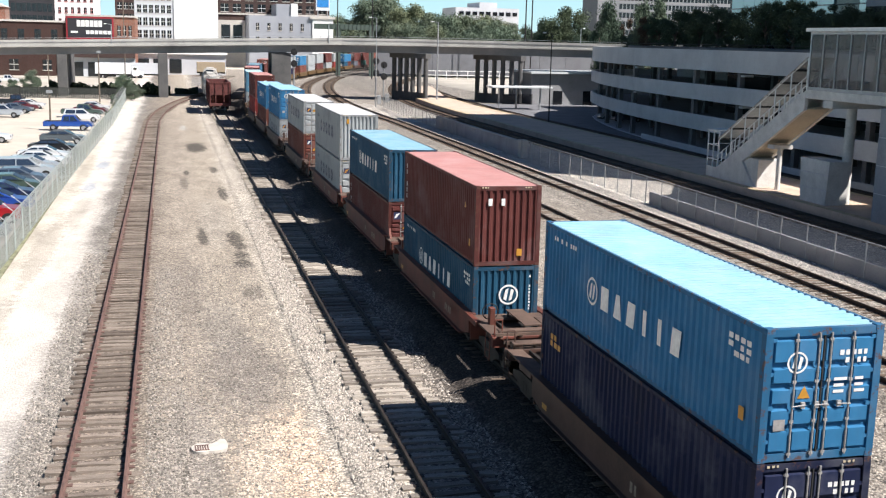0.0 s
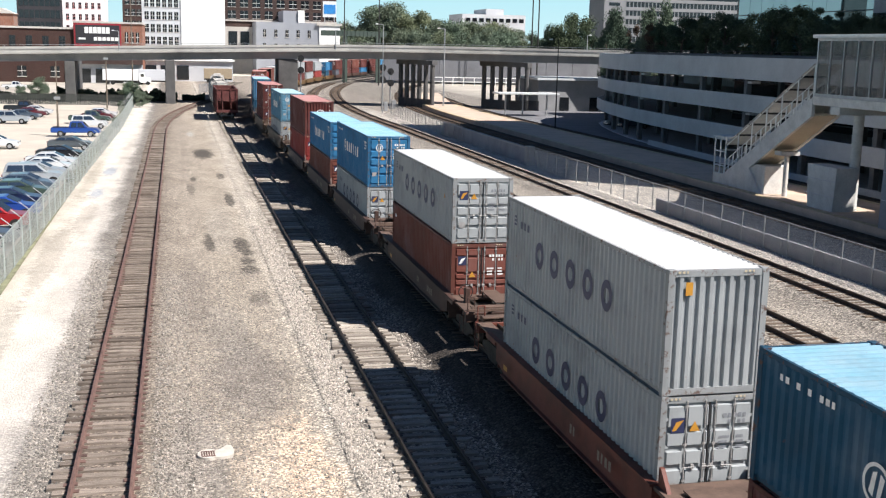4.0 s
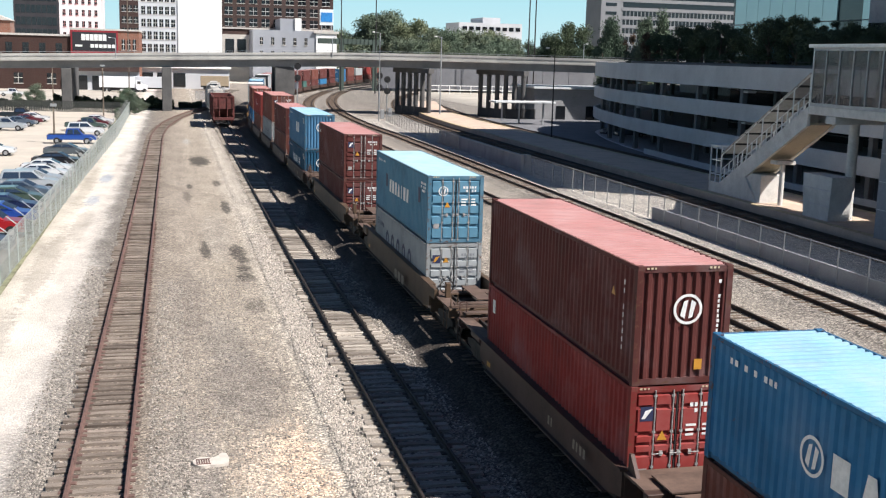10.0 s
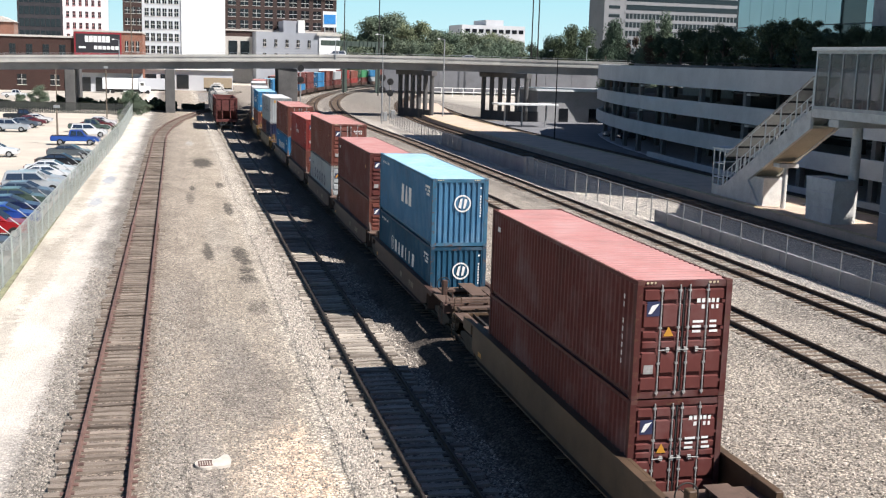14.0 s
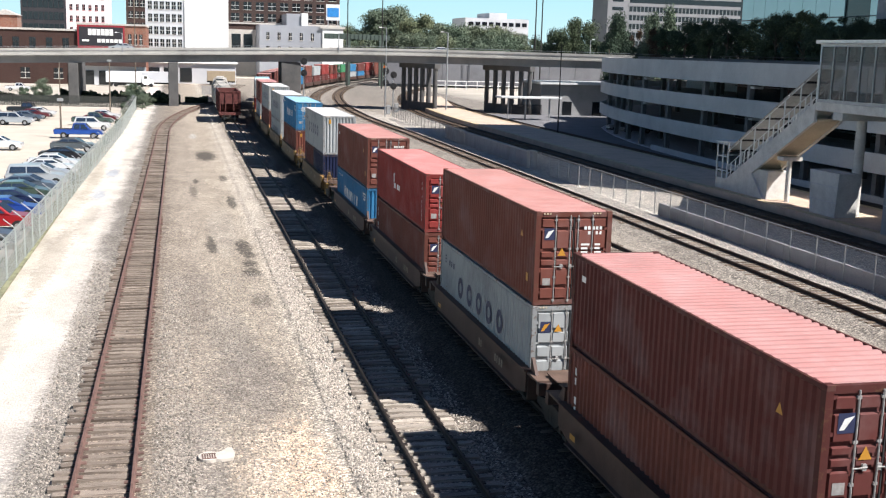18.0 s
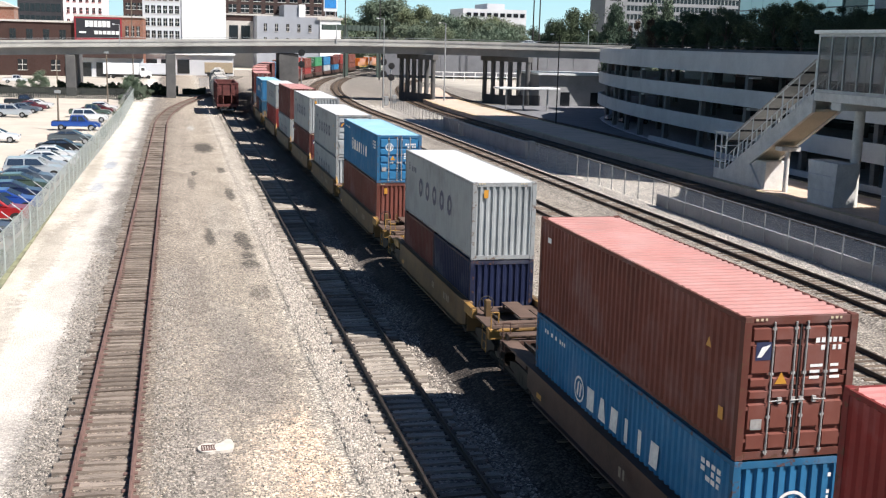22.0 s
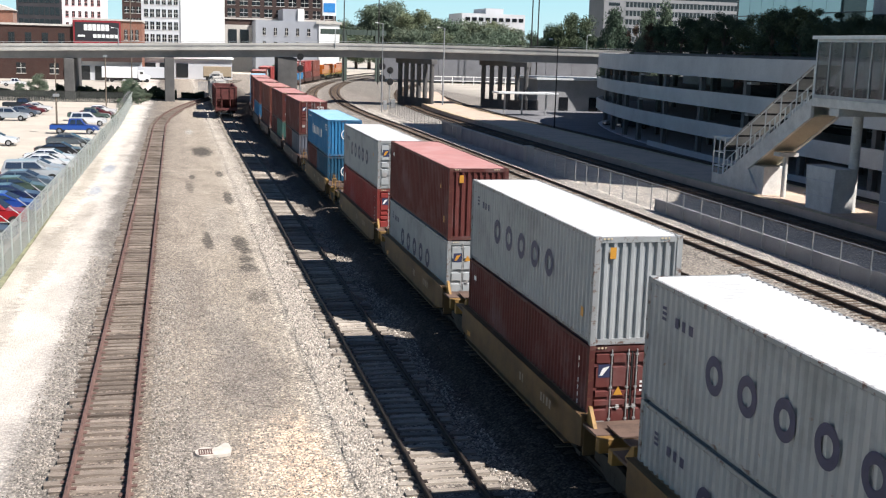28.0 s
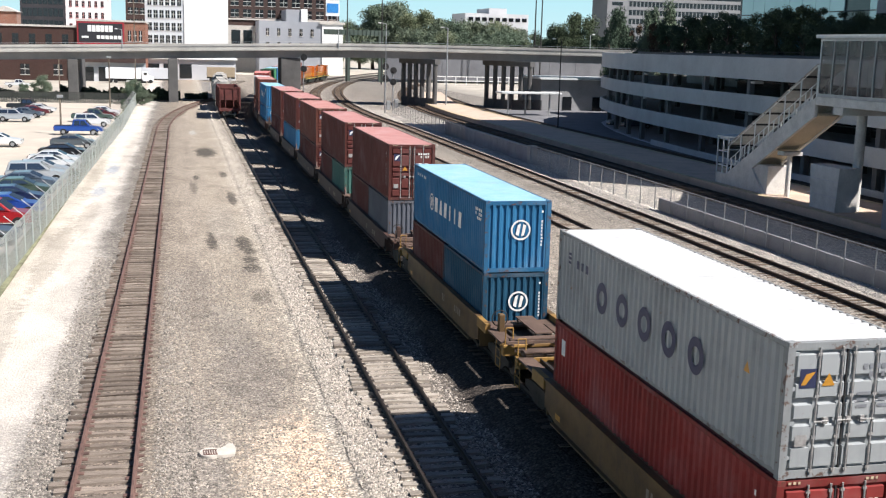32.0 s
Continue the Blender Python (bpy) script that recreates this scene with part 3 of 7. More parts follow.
# place of the near end, then upper and lower load: colour, height, near end, markings
B, O, N = "blue", "grey", "maroon"
LOADS = [
    (1.30, (B, STD, "door", ("blocks",)), (B, STD, "door", ())),
    (17.27, (B, STD, "door", ("blocks", "sticker")), ("navy", HC, "door", ("corner_yellow",))),
    (36.95, (N, HC, "plain", ("upright", "sticker", "triangle", "end_letters", "end_sticker")), ("teal", STD, "plain", ("blocks", "end_ring"))),
    (52.83, ("teal", STD, "plain", ("blocks", "end_ring")), (N, STD, "door", ("upright",))),
    (68.98, (O, HC, "plain", ("ovals", "end_sticker_high")), (O, HC, "door", ("ovals",))),
    (88.45, (O, STD, "door", ("ovals", "triangle")), ("brown", HC, "door", ("corner_small",))),
    (108.28, (B, HC, "door", ("blocks",)), (O, STD, "door", ("ovals",))),
    (123.82, (B, STD, "door", ("blocks",)), ("brown", STD, "door", ())),
    (139.75, (N, HC, "plain", ("end_ring", "end_sticker", "triangle", "upright_near")), ("red", HC, "door", ("corner_logo",))),
    (161.49, ("light_blue", HC, "door", ("blocks_only",)), (O, STD, "door", ("ovals",))),
    (185.15, (N, HC, "door", ("corner_small", "upright_near")), (N, STD, "door", ())),
    (206.43, ("faded_blue", HC, "plain", ("three_blocks", "end_ring")), ("teal", STD, "plain", ("blocks", "end_ring"))),
    (221.94, (N, STD, "door", ("corner_small", "triangle")), ("brown", STD, "door", ("upright",))),
    (237.49, ("brown", HC, "door", ("sticker", "triangle")), (O, HC, "door", ("ovals",))),
    (252.85, ("red", STD, "door", ("drop_logo", "upright_near")), ("brown", STD, "door", ("upright",))),
    (268.30, ("brown", HC, "door", ("corner_small", "sticker", "triangle")), (B, STD, "plain", ("blocks", "end_ring"))),
    (288.29, (O, HC, "plain", ("ovals", "end_sticker_high")), ("navy", STD, "pair", N)),
    (308.14, (B, STD, "door", ("blocks",)), ("brown", HC, "plain", ("end_sticker_high",))),
    (323.95, (O, HC, "door", ("ovals", "sticker", "triangle")), (O, STD, "plain", ("ovals",))),
    (339.48, (O, HC, "plain", ("ovals", "sticker", "end_sticker_high")), (N, HC, "door", ("corner_small", "upright_near"))),
    (355.14, (N, HC, "plain", ("corner_small", "sticker", "triangle", "end_sticker_high")), (O, HC, "door", ("ovals",))),
    (370.94, (O, STD, "door", ("ovals", "triangle")), ("red", HC, "door", ("corner_logo", "upright_near"))),
    (390.91, (B, STD, "plain", ("blocks", "end_ring")), ("teal", STD, "pair", N)),
    (409.44, (N, HC, "door", ("upright_near",)), ("slate", STD, "pair", N)),
    (425.0, (N, HC, "door", ()), ("sea_green", STD, "pair", N)),
    (440.5, ("brown", HC, "door", ()), (N, STD, "door", ())),
    (456.0, (N, HC, "door", ()), (B, STD, "door", ())),
    (471.5, (N, HC, "door", ()), (N, STD, "door", ())),
    (491.3, (B, STD, "plain", ("blocks", "end_ring")), (B, STD, "door", ())),
    (506.8, ("brown", HC, "plain", ()), (N, STD, "door", ())),
    (522.3, (O, STD, "door", ("ovals",)), (N, STD, "door", ())),
    (537.8, ("red", HC, "door", ()), (N, STD, "door", ())),
    (553.3, ("brown", STD, "door", ()), ("red", STD, "door", ())),
    (573.0, ("green", STD, "door", ()), (N, STD, "door", ())),
    (588.5, (B, STD, "door", ("blocks",)), (O, STD, "door", ("ovals",))),
    (604.0, (N, STD, "door", ()), (B, STD, "door", ("blocks",))),
    (619.5, ("red", HC, "door", ()), (N, STD, "door", ())),
    (635.0, ("brown", HC, "door", ()), ("brown", STD, "door", ())),
]
for s, up, low in LOADS:
    FINE[0] = s < 380
    if low[2] == "pair":
        for colour, ds, mk in ((low[0], 3.03, ("end_ring",) if low[0] == "teal" else ()), (low[3], 9.16, ("corner_yellow",) if low[0] == "navy" else ())):
            MOVING.append((container(colour, STD, "plain", mk, 6.058, note=" in a well car"), s + ds, BOX_Z))
    else:
        MOVING.append((container(*low, note=" in a well car"), s + 6.096, BOX_Z))
    MOVING.append((container(*up, note=" stacked on another"), s + 6.096, BOX_Z + low[1] + 0.012))


def rider(s, z):
    """The pose on the bend of something 12 m long."""
    a, b = line_at(s - 6), line_at(s + 6)
    return pose((a[0] + b[0]) / 2, (a[1] + b[1]) / 2, z, 0, 0, -math.degrees(math.atan2(b[0] - a[0], b[1] - a[1])))


# ---- well cars ----
def car_paint(name, c, rust=0.5):
    m = Mat(name, 0.65)
    co = m.coords()
    big, fine = m.noise(co, 0.9, 5.0), m.noise(co, 14.0, 4.0, 0.7)
    col = m.ramp(big, [(0.3, tuple(v * 0.5 for v in c)), (0.52, c), (0.75, tuple(v * 1.2 + 0.01 for v in c))])
    col = m.mix(m.math("MULTIPLY", m.ramp(m.noise(co, 2.5, 7.0, 0.7), [(0.5, (0, 0, 0)), (0.66, (1, 1, 1))]), rust), col, (0.075, 0.042, 0.03))
    m.color(m.mix(0.2, col, m.ramp(fine, [(0.35, (0.02, 0.015, 0.013)), (0.7, (0.12, 0.07, 0.05))])))
    m.bump(fine, 0.15, 0.01)
    return m.m


CAR = {"rust": car_paint("rust_red_car_paint", (0.165, 0.038, 0.022), 0.3), "brown": car_paint("brown_car_paint", (0.072, 0.034, 0.025)),
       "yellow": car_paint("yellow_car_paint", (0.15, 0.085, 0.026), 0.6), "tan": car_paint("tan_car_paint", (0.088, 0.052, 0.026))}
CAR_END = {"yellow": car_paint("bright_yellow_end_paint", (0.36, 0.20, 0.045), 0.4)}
# light and shade put into the paint: chord lifted, ribs darkened
CAR_CHORD = {"yellow": car_paint("lit_yellow_chord_paint", (0.30, 0.185, 0.085), 0.35)}
CAR_RIB = {"yellow": car_paint("shaded_ochre_rib_paint", (0.07, 0.042, 0.022), 0.5)}
CAR_WORD = {"rust": "rust-red", "brown": "weathered brown", "yellow": "grimy yellow", "tan": "tan brown"}
DECK = plain("worn_deck_steel", (0.13, 0.085, 0.065), 0.75, 0.2, var=0.3, scale=1.5, bump=0.2, fine=25)
GRIME = plain("greasy_iron", (0.035, 0.03, 0.027), 0.7, 0.3, var=0.35)
TREAD = plain("polished_steel", (0.35, 0.33, 0.31), 0.3, 0.9, var=0.15)


def hoop(radius, thick, n=20, k=6):
    """A round ring in the x-z plane, as one piece."""
    bm = bmesh.new()
    rows = []
    for i in range(n):
        a = i * 2 * math.pi / n
        rows.append([bm.verts.new(((radius + thick * math.cos(b)) * math.cos(a), thick * math.sin(b), (radius + thick * math.cos(b)) * math.sin(a)))
                     for b in np.linspace(0, 2 * math.pi, k, endpoint=False)])
    for i in range(n):
        for j in range(k):
            bm.faces.new((rows[i][j], rows[(i + 1) % n][j], rows[(i + 1) % n][(j + 1) % k], rows[i][(j + 1) % k]))
    return bm


def truck_meshes():
    if "truck" in CACHE:
        return CACHE["truck"]
    side = bmesh.new()
    prism(side, [(-1.25, 0.38), (-1.25, 0.58), (-0.55, 0.72), (0.55, 0.72), (1.25, 0.58), (1.25, 0.38), (0.85, 0.34), (0.45, 0.12), (-0.45, 0.12), (-0.85, 0.34)], "x", -0.06, 0.06)
    ws = bmesh.new()
    rod(ws, (-1.0, 0, 0), (1.0, 0, 0), 0.075, 10)
    for sx in (-1, 1):
        rod(ws, (sx * 0.72, 0, 0), (sx * 0.85, 0, 0), 0.42, 24)
        rod(ws, (sx * 0.68, 0, 0), (sx * 0.72, 0, 0), 0.455, 24)
    bol = boxes((-1.05, 1.05, -0.22, 0.22, 0.45, 0.75), bevel=0.03)
    for sx in (-1, 1):
        for y in (-0.14, 0.14):
            rod(bol, (sx * 1.03, y, 0.2), (sx * 1.03, y, 0.5), 0.07, 8)
    CACHE["truck"] = (mesh_of(side, "side_frame"), mesh_of(ws, "wheelset"), mesh_of(bol, "bolster"))
    return CACHE["truck"]


def truck(car, y):
    """A four-wheeled truck under the car, as one part with its frames and wheels."""
    side, ws, bol = truck_meshes()
    tr = shared("truck", bol, GRIME, car, Matrix.Translation((0, y, TRAIN_Z)), "black greasy four-wheeled truck")
    for sx in (-1, 1):
        shared("side_frame", side, GRIME, tr, Matrix.Translation((sx * 1.03, 0, 0)))
    for dy in (-0.86, 0.86):
        shared("wheelset", ws, TREAD, tr, Matrix.Translation((0, dy, 0.455)))


def well_car(kind, half, near, far, near_joint, far_joint):
    """half: half the well's length; near and far: the lengths of the end platforms. Long and yellow cars have higher sides."""
    key = (round(half, 1), round(near, 1), round(far, 1), near_joint, far_joint)
    p = CAR[kind]
    ends = CAR_END.get(kind, p)
    ob = thing("well_car", f"{CAR_WORD[kind]} steel well car under two stacked containers", "rail car", "well cars of the train")
    top, low = (1.84 if half > 7 else 1.76 if kind == "yellow" else 1.6), 0.76
    k = ("sill", key[0], top)
    if k not in CACHE:
        sill = bmesh.new()
        prism(sill, [(-half, top), (half, top), (half, 0.95), (half - 0.9, low), (-half + 0.9, low), (-half, 0.95)], "x", -0.04, 0.04)
        box(sill, -0.11, 0.10, -half, half, top, top + 0.05)
        box(sill, -0.10, 0.16, -half + 0.9, half - 0.9, low - 0.05, low)
        CACHE[k] = mesh_of(sill, "side_sill")
        CACHE[("rib", top)] = CACHE.get(("rib", top)) or mesh_of(boxes((-0.2, -0.041, -0.05, 0.05, low + 0.02, top)), "rib")
    for sx in (-1, 1):
        sill = shared("side_sill", CACHE[k], p, ob, Matrix.Translation((sx * 1.36, 0, 0)) @ Matrix.Diagonal((-sx * -1.0, 1, 1, 1)))
        if sx < 0 and FINE[0]:
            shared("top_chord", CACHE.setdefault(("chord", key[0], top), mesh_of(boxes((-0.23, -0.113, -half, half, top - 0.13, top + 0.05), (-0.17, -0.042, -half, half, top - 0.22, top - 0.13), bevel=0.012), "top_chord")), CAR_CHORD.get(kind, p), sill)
        n = int(half / 0.62)
        for i in range(-n, n + 1):
            if abs(i * 0.9) < half - 1.0 and sx < 0 and FINE[0]:
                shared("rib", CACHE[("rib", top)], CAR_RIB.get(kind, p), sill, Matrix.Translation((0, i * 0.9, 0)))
    part("well_floor", boxes(*[(-1.32, 1.32, y - 0.18, y + 0.18, 0.60, 0.725) for y in (-5.9, -2.9, 0, 2.9, 5.9)],
                             *[(x - 0.08, x + 0.08, -half + 0.3, half - 0.3, 0.59, 0.70) for x in (-1.15, 1.15)]), GRIME, ob)
    for sgn, ln, joint in ((-1, near, near_joint), (1, far, far_joint)):
        e = half + ln
        y0, y1 = (half, e) if sgn > 0 else (-e, -half)
        plat = boxes((-1.36, 1.36, *sorted((sgn * (half - 0.02), sgn * (half + 0.62))), 1.52, 1.60))
        box(plat, -1.36, -0.86, *sorted((sgn * (half + 0.62), sgn * (e - 0.55))), 1.54, 1.60)
        box(plat, 0.86, 1.36, *sorted((sgn * (half + 0.62), sgn * (e - 0.55))), 1.54, 1.60)
        part("end_platform", plat, DECK, ob, "worn steel end platform")
        part("bulkhead", boxes((-1.33, 1.33, *sorted((sgn * (half - 0.05), sgn * (half + 0.03))), 0.7, 1.52)), p, ob)
        part("centre_sill", boxes((-0.32, 0.32, y0, y1, 0.86, 1.38), bevel=0.02), DECK, ob)
        part("end_beam", boxes((-1.38, 1.38, *sorted((sgn * (e - 0.55), sgn * (e - 0.3))), 1.2, 1.58), bevel=0.015), ends, ob)
        if joint == "coupler":
            truck(ob, sgn * (half + 1.55))
            part("crossover_plate", boxes((-1.0, 0.9, *sorted((sgn * (e - 0.28), sgn * (e + 0.12))), 1.42, 1.47)), DECK, ob)
            cp = boxes((-0.12, 0.12, *sorted((sgn * e, sgn * (e + 0.42))), 0.82 + TRAIN_Z - 0.33, 1.08), bevel=0.02)
            box(cp, -0.2, 0.16, *sorted((sgn * (e + 0.3), sgn * (e + 0.5))), 0.8, 1.12, bevel=0.04)
            part("coupler", cp, GRIME, ob)
            rail = bmesh.new()
            for x in (-1.3, 1.3):
                rod(rail, (x, sgn * (e - 0.35), 1.3), (x, sgn * (e - 0.35), 2.15), 0.022, 6)
                rod(rail, (x, sgn * (e - 0.35), 2.15), (x * 0.8, sgn * (e - 0.35), 2.15), 0.022, 6)
                rod(rail, (x * 0.8, sgn * (e - 0.35), 2.15), (x * 0.8, sgn * (e - 0.35), 1.4), 0.022, 6)
            part("grab_rail", rail, ends, ob)
            ladder = bmesh.new()
            for z in (0.75, 1.05, 1.35):
                rod(ladder, (-1.42, sgn * (e - 1.0), z), (-1.42, sgn * (e - 0.5), z), 0.016, 6)
            for dy in (1.0, 0.5):
                rod(ladder, (-1.42, sgn * (e - dy), 0.7), (-1.42, sgn * (e - dy), 1.55), 0.016, 6)
            part("step_ladder", ladder, ends, ob)
            # raised gratings on legs, along the car and across its end
            deck = boxes((-0.12, 0.5, *sorted((sgn * (half + 0.3), sgn * (e - 0.75))), 1.80, 1.84))
            for x in (-0.08, 0.46):
                for d in (half + 0.45, e - 0.9):
                    box(deck, x - 0.03, x + 0.03, sgn * d - 0.03, sgn * d + 0.03, 1.6, 1.8)
            part("walkway", deck, DECK, ob, "worn steel walkway on short legs")
            cross = boxes((-1.15, 1.2, *sorted((sgn * (e - 0.62), sgn * (e - 0.26))), 1.74, 1.78), (-1.33, 1.33, *sorted((sgn * (e - 0.16), sgn * (e - 0.08))), 1.66, 1.75))
            for x in (-1.1, -0.4, 0.4, 1.15):
                box(cross, x - 0.03, x + 0.03, *sorted((sgn * (e - 0.5), sgn * (e - 0.1))), 1.58, 1.74)
            part("cross_walkway", cross, DECK, ob)
            part("floor_pan", boxes((-0.86, 0.86, *sorted((sgn * (half + 0.6), sgn * (e - 0.56))), 1.39, 1.43)), GRIME, ob)
            for x in (-1.36, 1.36):
                part("sill_end", boxes((x - 0.1, x + 0.1, *sorted((sgn * half, sgn * (half + min(1.1, ln - 0.6)))), 1.45, top + 0.05), bevel=0.015), ends, ob)
            if sgn < 0:
                wheel, spokes = hoop(0.28, 0.02), bmesh.new()
                for a in (0.3, 2.4, 4.5):
                    rod(spokes, (0, 0, 0), (0.27 * math.cos(a), 0, 0.27 * math.sin(a)), 0.014, 5)
                hw = part("brake_wheel", wheel, GRIME, ob)
                hw.location = (-0.95, -half - 1.15, 2.0)
                part("spokes", spokes, GRIME, hw)
                part("brake_stand", boxes((-1.05, -0.85, -half - 1.45, -half - 1.2, 1.55, 2.2), bevel=0.02), p, ob)
            else:
                tank = bmesh.new()
                rod(tank, (0.55, half + 0.95, 1.62), (1.2, half + 0.95, 1.62), 0.2, 14)
                rod(tank, (0.5, half + 0.95, 1.62), (0.55, half + 0.95, 1.62), 0.14, 14)
                part("air_tank", tank, DECK, ob, "brown steel air tank")
            for x in (-0.62, 0.62):
                part("cross_rib", boxes((x - 0.02, x + 0.02, *sorted((sgn * (half + 0.5), sgn * (e - 0.6))), 1.2, 1.56)), GRIME, ob)
        else:
            if sgn > 0:
                truck(ob, half + ln)
            part("walk_plate", boxes((-0.9, 0.45, *sorted((sgn * (half + 0.55), sgn * (e - 0.08))), 1.66, 1.70)), DECK, ob)
            for x in (-1.2, 1.2):
                side = bmesh.new()
                prism(side, [(sgn * half, 1.6), (sgn * (half + 0.5), 1.6), (sgn * (half + 0.1), 2.05), (sgn * half, 2.05)], "x", x - 0.05, x + 0.05)
                part("corner_guide", side, ends, ob)
            hose = bmesh.new()
            pts = [(0.3, sgn * (e - 0.5), 1.5), (0.42, sgn * (e - 0.25), 1.22), (0.36, sgn * e, 1.12)]
            for a, b in zip(pts, pts[1:]):
                rod(hose, a, b, 0.03, 6)
            part("air_hose", hose, GASKET, ob)
    # stencilled figures on the sill, as plain bars
    if half > 7 and near < far:
        shared("stencil", mark_mesh("tall_stencil", lambda bm: bars(bm, 1, 3, 0.55, 0.44, 0.8, 0.5, 36)), FADED_MARK, ob,
               Matrix.Translation((-1.565, -half + 6.6, top - 0.55)) @ M_SIDE, "faded pale figures")["kind"] = "stuff"
    elif half < 7:
        for key, n, y in (("stencil", 4, -half + 5.4), ("stencil_number", 6, -half + 3.4)):
            shared("stencil", mark_mesh(key, lambda bm: bars(bm, 1, n, 0.17, 0.26, 0.25, 0.3, 31)), FADED_MARK, ob,
                   Matrix.Translation((-1.565, y, top - 0.2)) @ M_SIDE, "faded pale figures")["kind"] = "stuff"
    shared("reflector", mark_mesh("reflector", lambda bm: slab(bm, 0, 0.4, -0.08, 0.08)), YELLOW_MARK, ob,
           Matrix.Translation((-1.565, half - 1.4, 1.15)) @ M_SIDE)
    return ob


def car_kind(i):
    return ("brown", "brown", "rust", "rust", "rust", "brown", "brown", "brown", "brown", "tan", "tan",
            "brown", "brown", "brown", "brown", "brown", "yellow", "yellow", "yellow", "yellow", "yellow", "yellow", "yellow")[i] if i < 23 else "brown"


for i, (s, up, low) in enumerate(LOADS):
    FINE[0] = s < 380
    half = 7.55 if i in (9, 10) else 6.25
    gap_n = s - LOADS[i - 1][0] - 12.192 if i else 3.8
    gap_f = LOADS[i + 1][0] - s - 12.192 if i + 1 < len(LOADS) else 5.0
    over = half - 6.096
    hn = 7.55 - 6.096 if i - 1 in (9, 10) else 0.154
    hf = 7.55 - 6.096 if i + 1 in (9, 10) else 0.154
    jn = "coupler" if gap_n > 5 else "joint"
    jf = "coupler" if gap_f > 5 else "joint"
    near = (gap_n - over - hn) / 2 - (0.35 if jn == "coupler" else 0.0)
    far = (gap_f - over - hf) / 2 - (0.35 if jf == "coupler" else 0.0)
    MOVING.append((well_car(car_kind(i), half, near, far, jn, jf), s + 6.096, 0))

# ---- ground ----
def gravel(name, stops, stone=12.5, spots=(), bump=0.9, dirt=0.62):
    """Loose stone. stops: (x in metres, colour) across the yard; spots: dark or pale stains (x, y, radius, length, colour)."""
    m = Mat(name, 0.9, spec=0.25)
    co = m.coords()
    sep = m.t.nodes.new("ShaderNodeSeparateXYZ")
    warp = m.noise(m.coords(scale=(1, 0.35, 1)), 0.35, 5.0, 0.65)
    warp2 = m.noise(co, 2.2, 4.0)
    warp3 = m.noise(m.coords(scale=(1, 0.6, 1)), 5.5, 5.0, 0.7)
    crumb = m.ramp(m.noise(m.coords(scale=(1, 0.7, 1)), 6.0, 7.0, 0.75), [(0.32, (0, 0, 0)), (0.5, (1, 1, 1))])
    m.put(co, sep.inputs[0])
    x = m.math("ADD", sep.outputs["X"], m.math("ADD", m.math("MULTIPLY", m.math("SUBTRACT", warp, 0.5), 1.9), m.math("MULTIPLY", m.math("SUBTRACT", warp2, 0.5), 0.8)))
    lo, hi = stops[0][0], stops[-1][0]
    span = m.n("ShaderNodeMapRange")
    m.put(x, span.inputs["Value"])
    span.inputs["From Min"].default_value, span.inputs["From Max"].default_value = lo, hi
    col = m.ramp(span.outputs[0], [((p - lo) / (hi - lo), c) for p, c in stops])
    for sx, sy, rad, ln, c, amount in spots:
        off = m.n("ShaderNodeMapping", Location=(-sx / rad / 1.1, -sy / ln / 1.2, 0), Scale=(1 / rad / 1.1, 1 / ln / 1.2, 0))
        m.put(co, off.inputs["Vector"])
        d = m.t.nodes.new("ShaderNodeVectorMath")
        d.operation = "LENGTH"
        m.put(off.outputs[0], d.inputs[0])
        dist = m.math("ADD", d.outputs["Value"], m.math("ADD", m.math("MULTIPLY", m.math("SUBTRACT", warp2, 0.5), 1.5), m.math("MULTIPLY", m.math("SUBTRACT", warp3, 0.5), 1.3)))
        mask = m.math("MULTIPLY", m.ramp(dist, [(0.62, (1, 1, 1)), (1.0, (0, 0, 0))]), amount)
        if rad < 0.6:            # oil and weeds lie in crumbs
            mask = m.math("MULTIPLY", mask, crumb)
        col = m.mix(mask, col, c)
    vor = m.n("ShaderNodeTexVoronoi", Scale=stone)
    m.put(co, vor.inputs["Vector"])
    cell = m.t.nodes.new("ShaderNodeSeparateColor")
    m.put(vor.outputs["Color"], cell.inputs[0])
    val = m.ramp(cell.outputs[0], [(0.0, (0.36, 0.35, 0.35)), (0.4, (0.85, 0.85, 0.85)), (0.8, (1.2, 1.18, 1.14)), (1.0, (1.8, 1.74, 1.64))])
    # packed fines on the road have less grain than the loose stone
    pack = m.ramp(span.outputs[0], [((-5.2 - lo) / (hi - lo), (0.16, 0.16, 0.16)), ((-3.6 - lo) / (hi - lo), (0.85, 0.85, 0.85)),
                                     ((-0.4 - lo) / (hi - lo), (0.8, 0.8, 0.8)), ((0.8 - lo) / (hi - lo), (0.72, 0.72, 0.72)), ((3.7 - lo) / (hi - lo), (0.75, 0.75, 0.75)), ((4.4 - lo) / (hi - lo), (1.0, 1.0, 1.0))])
    col = m.mix(pack, col, val, "MULTIPLY")
    gap = m.ramp(vor.outputs["Distance"], [(0.25, (1.1, 1.1, 1.1)), (0.75, (0.36, 0.345, 0.34))])
    col = m.mix(m.math("MULTIPLY", pack, 0.85), col, gap, "MULTIPLY")
    big = m.noise(m.coords(scale=(1, 0.5, 1)), 0.5, 6.0, 0.7)
    col = m.mix(dirt, col, m.ramp(big, [(0.3, (0.58, 0.565, 0.55)), (0.6, (1.08, 1.07, 1.05))]), "MULTIPLY")
    m.color(col)
    h = m.math("ADD", m.math("MULTIPLY", vor.outputs["Distance"], -1.0), m.math("MULTIPLY", m.noise(co, 45.0, 3.0), 0.5))
    m.bump(h, bump, 0.04)
    return m.m


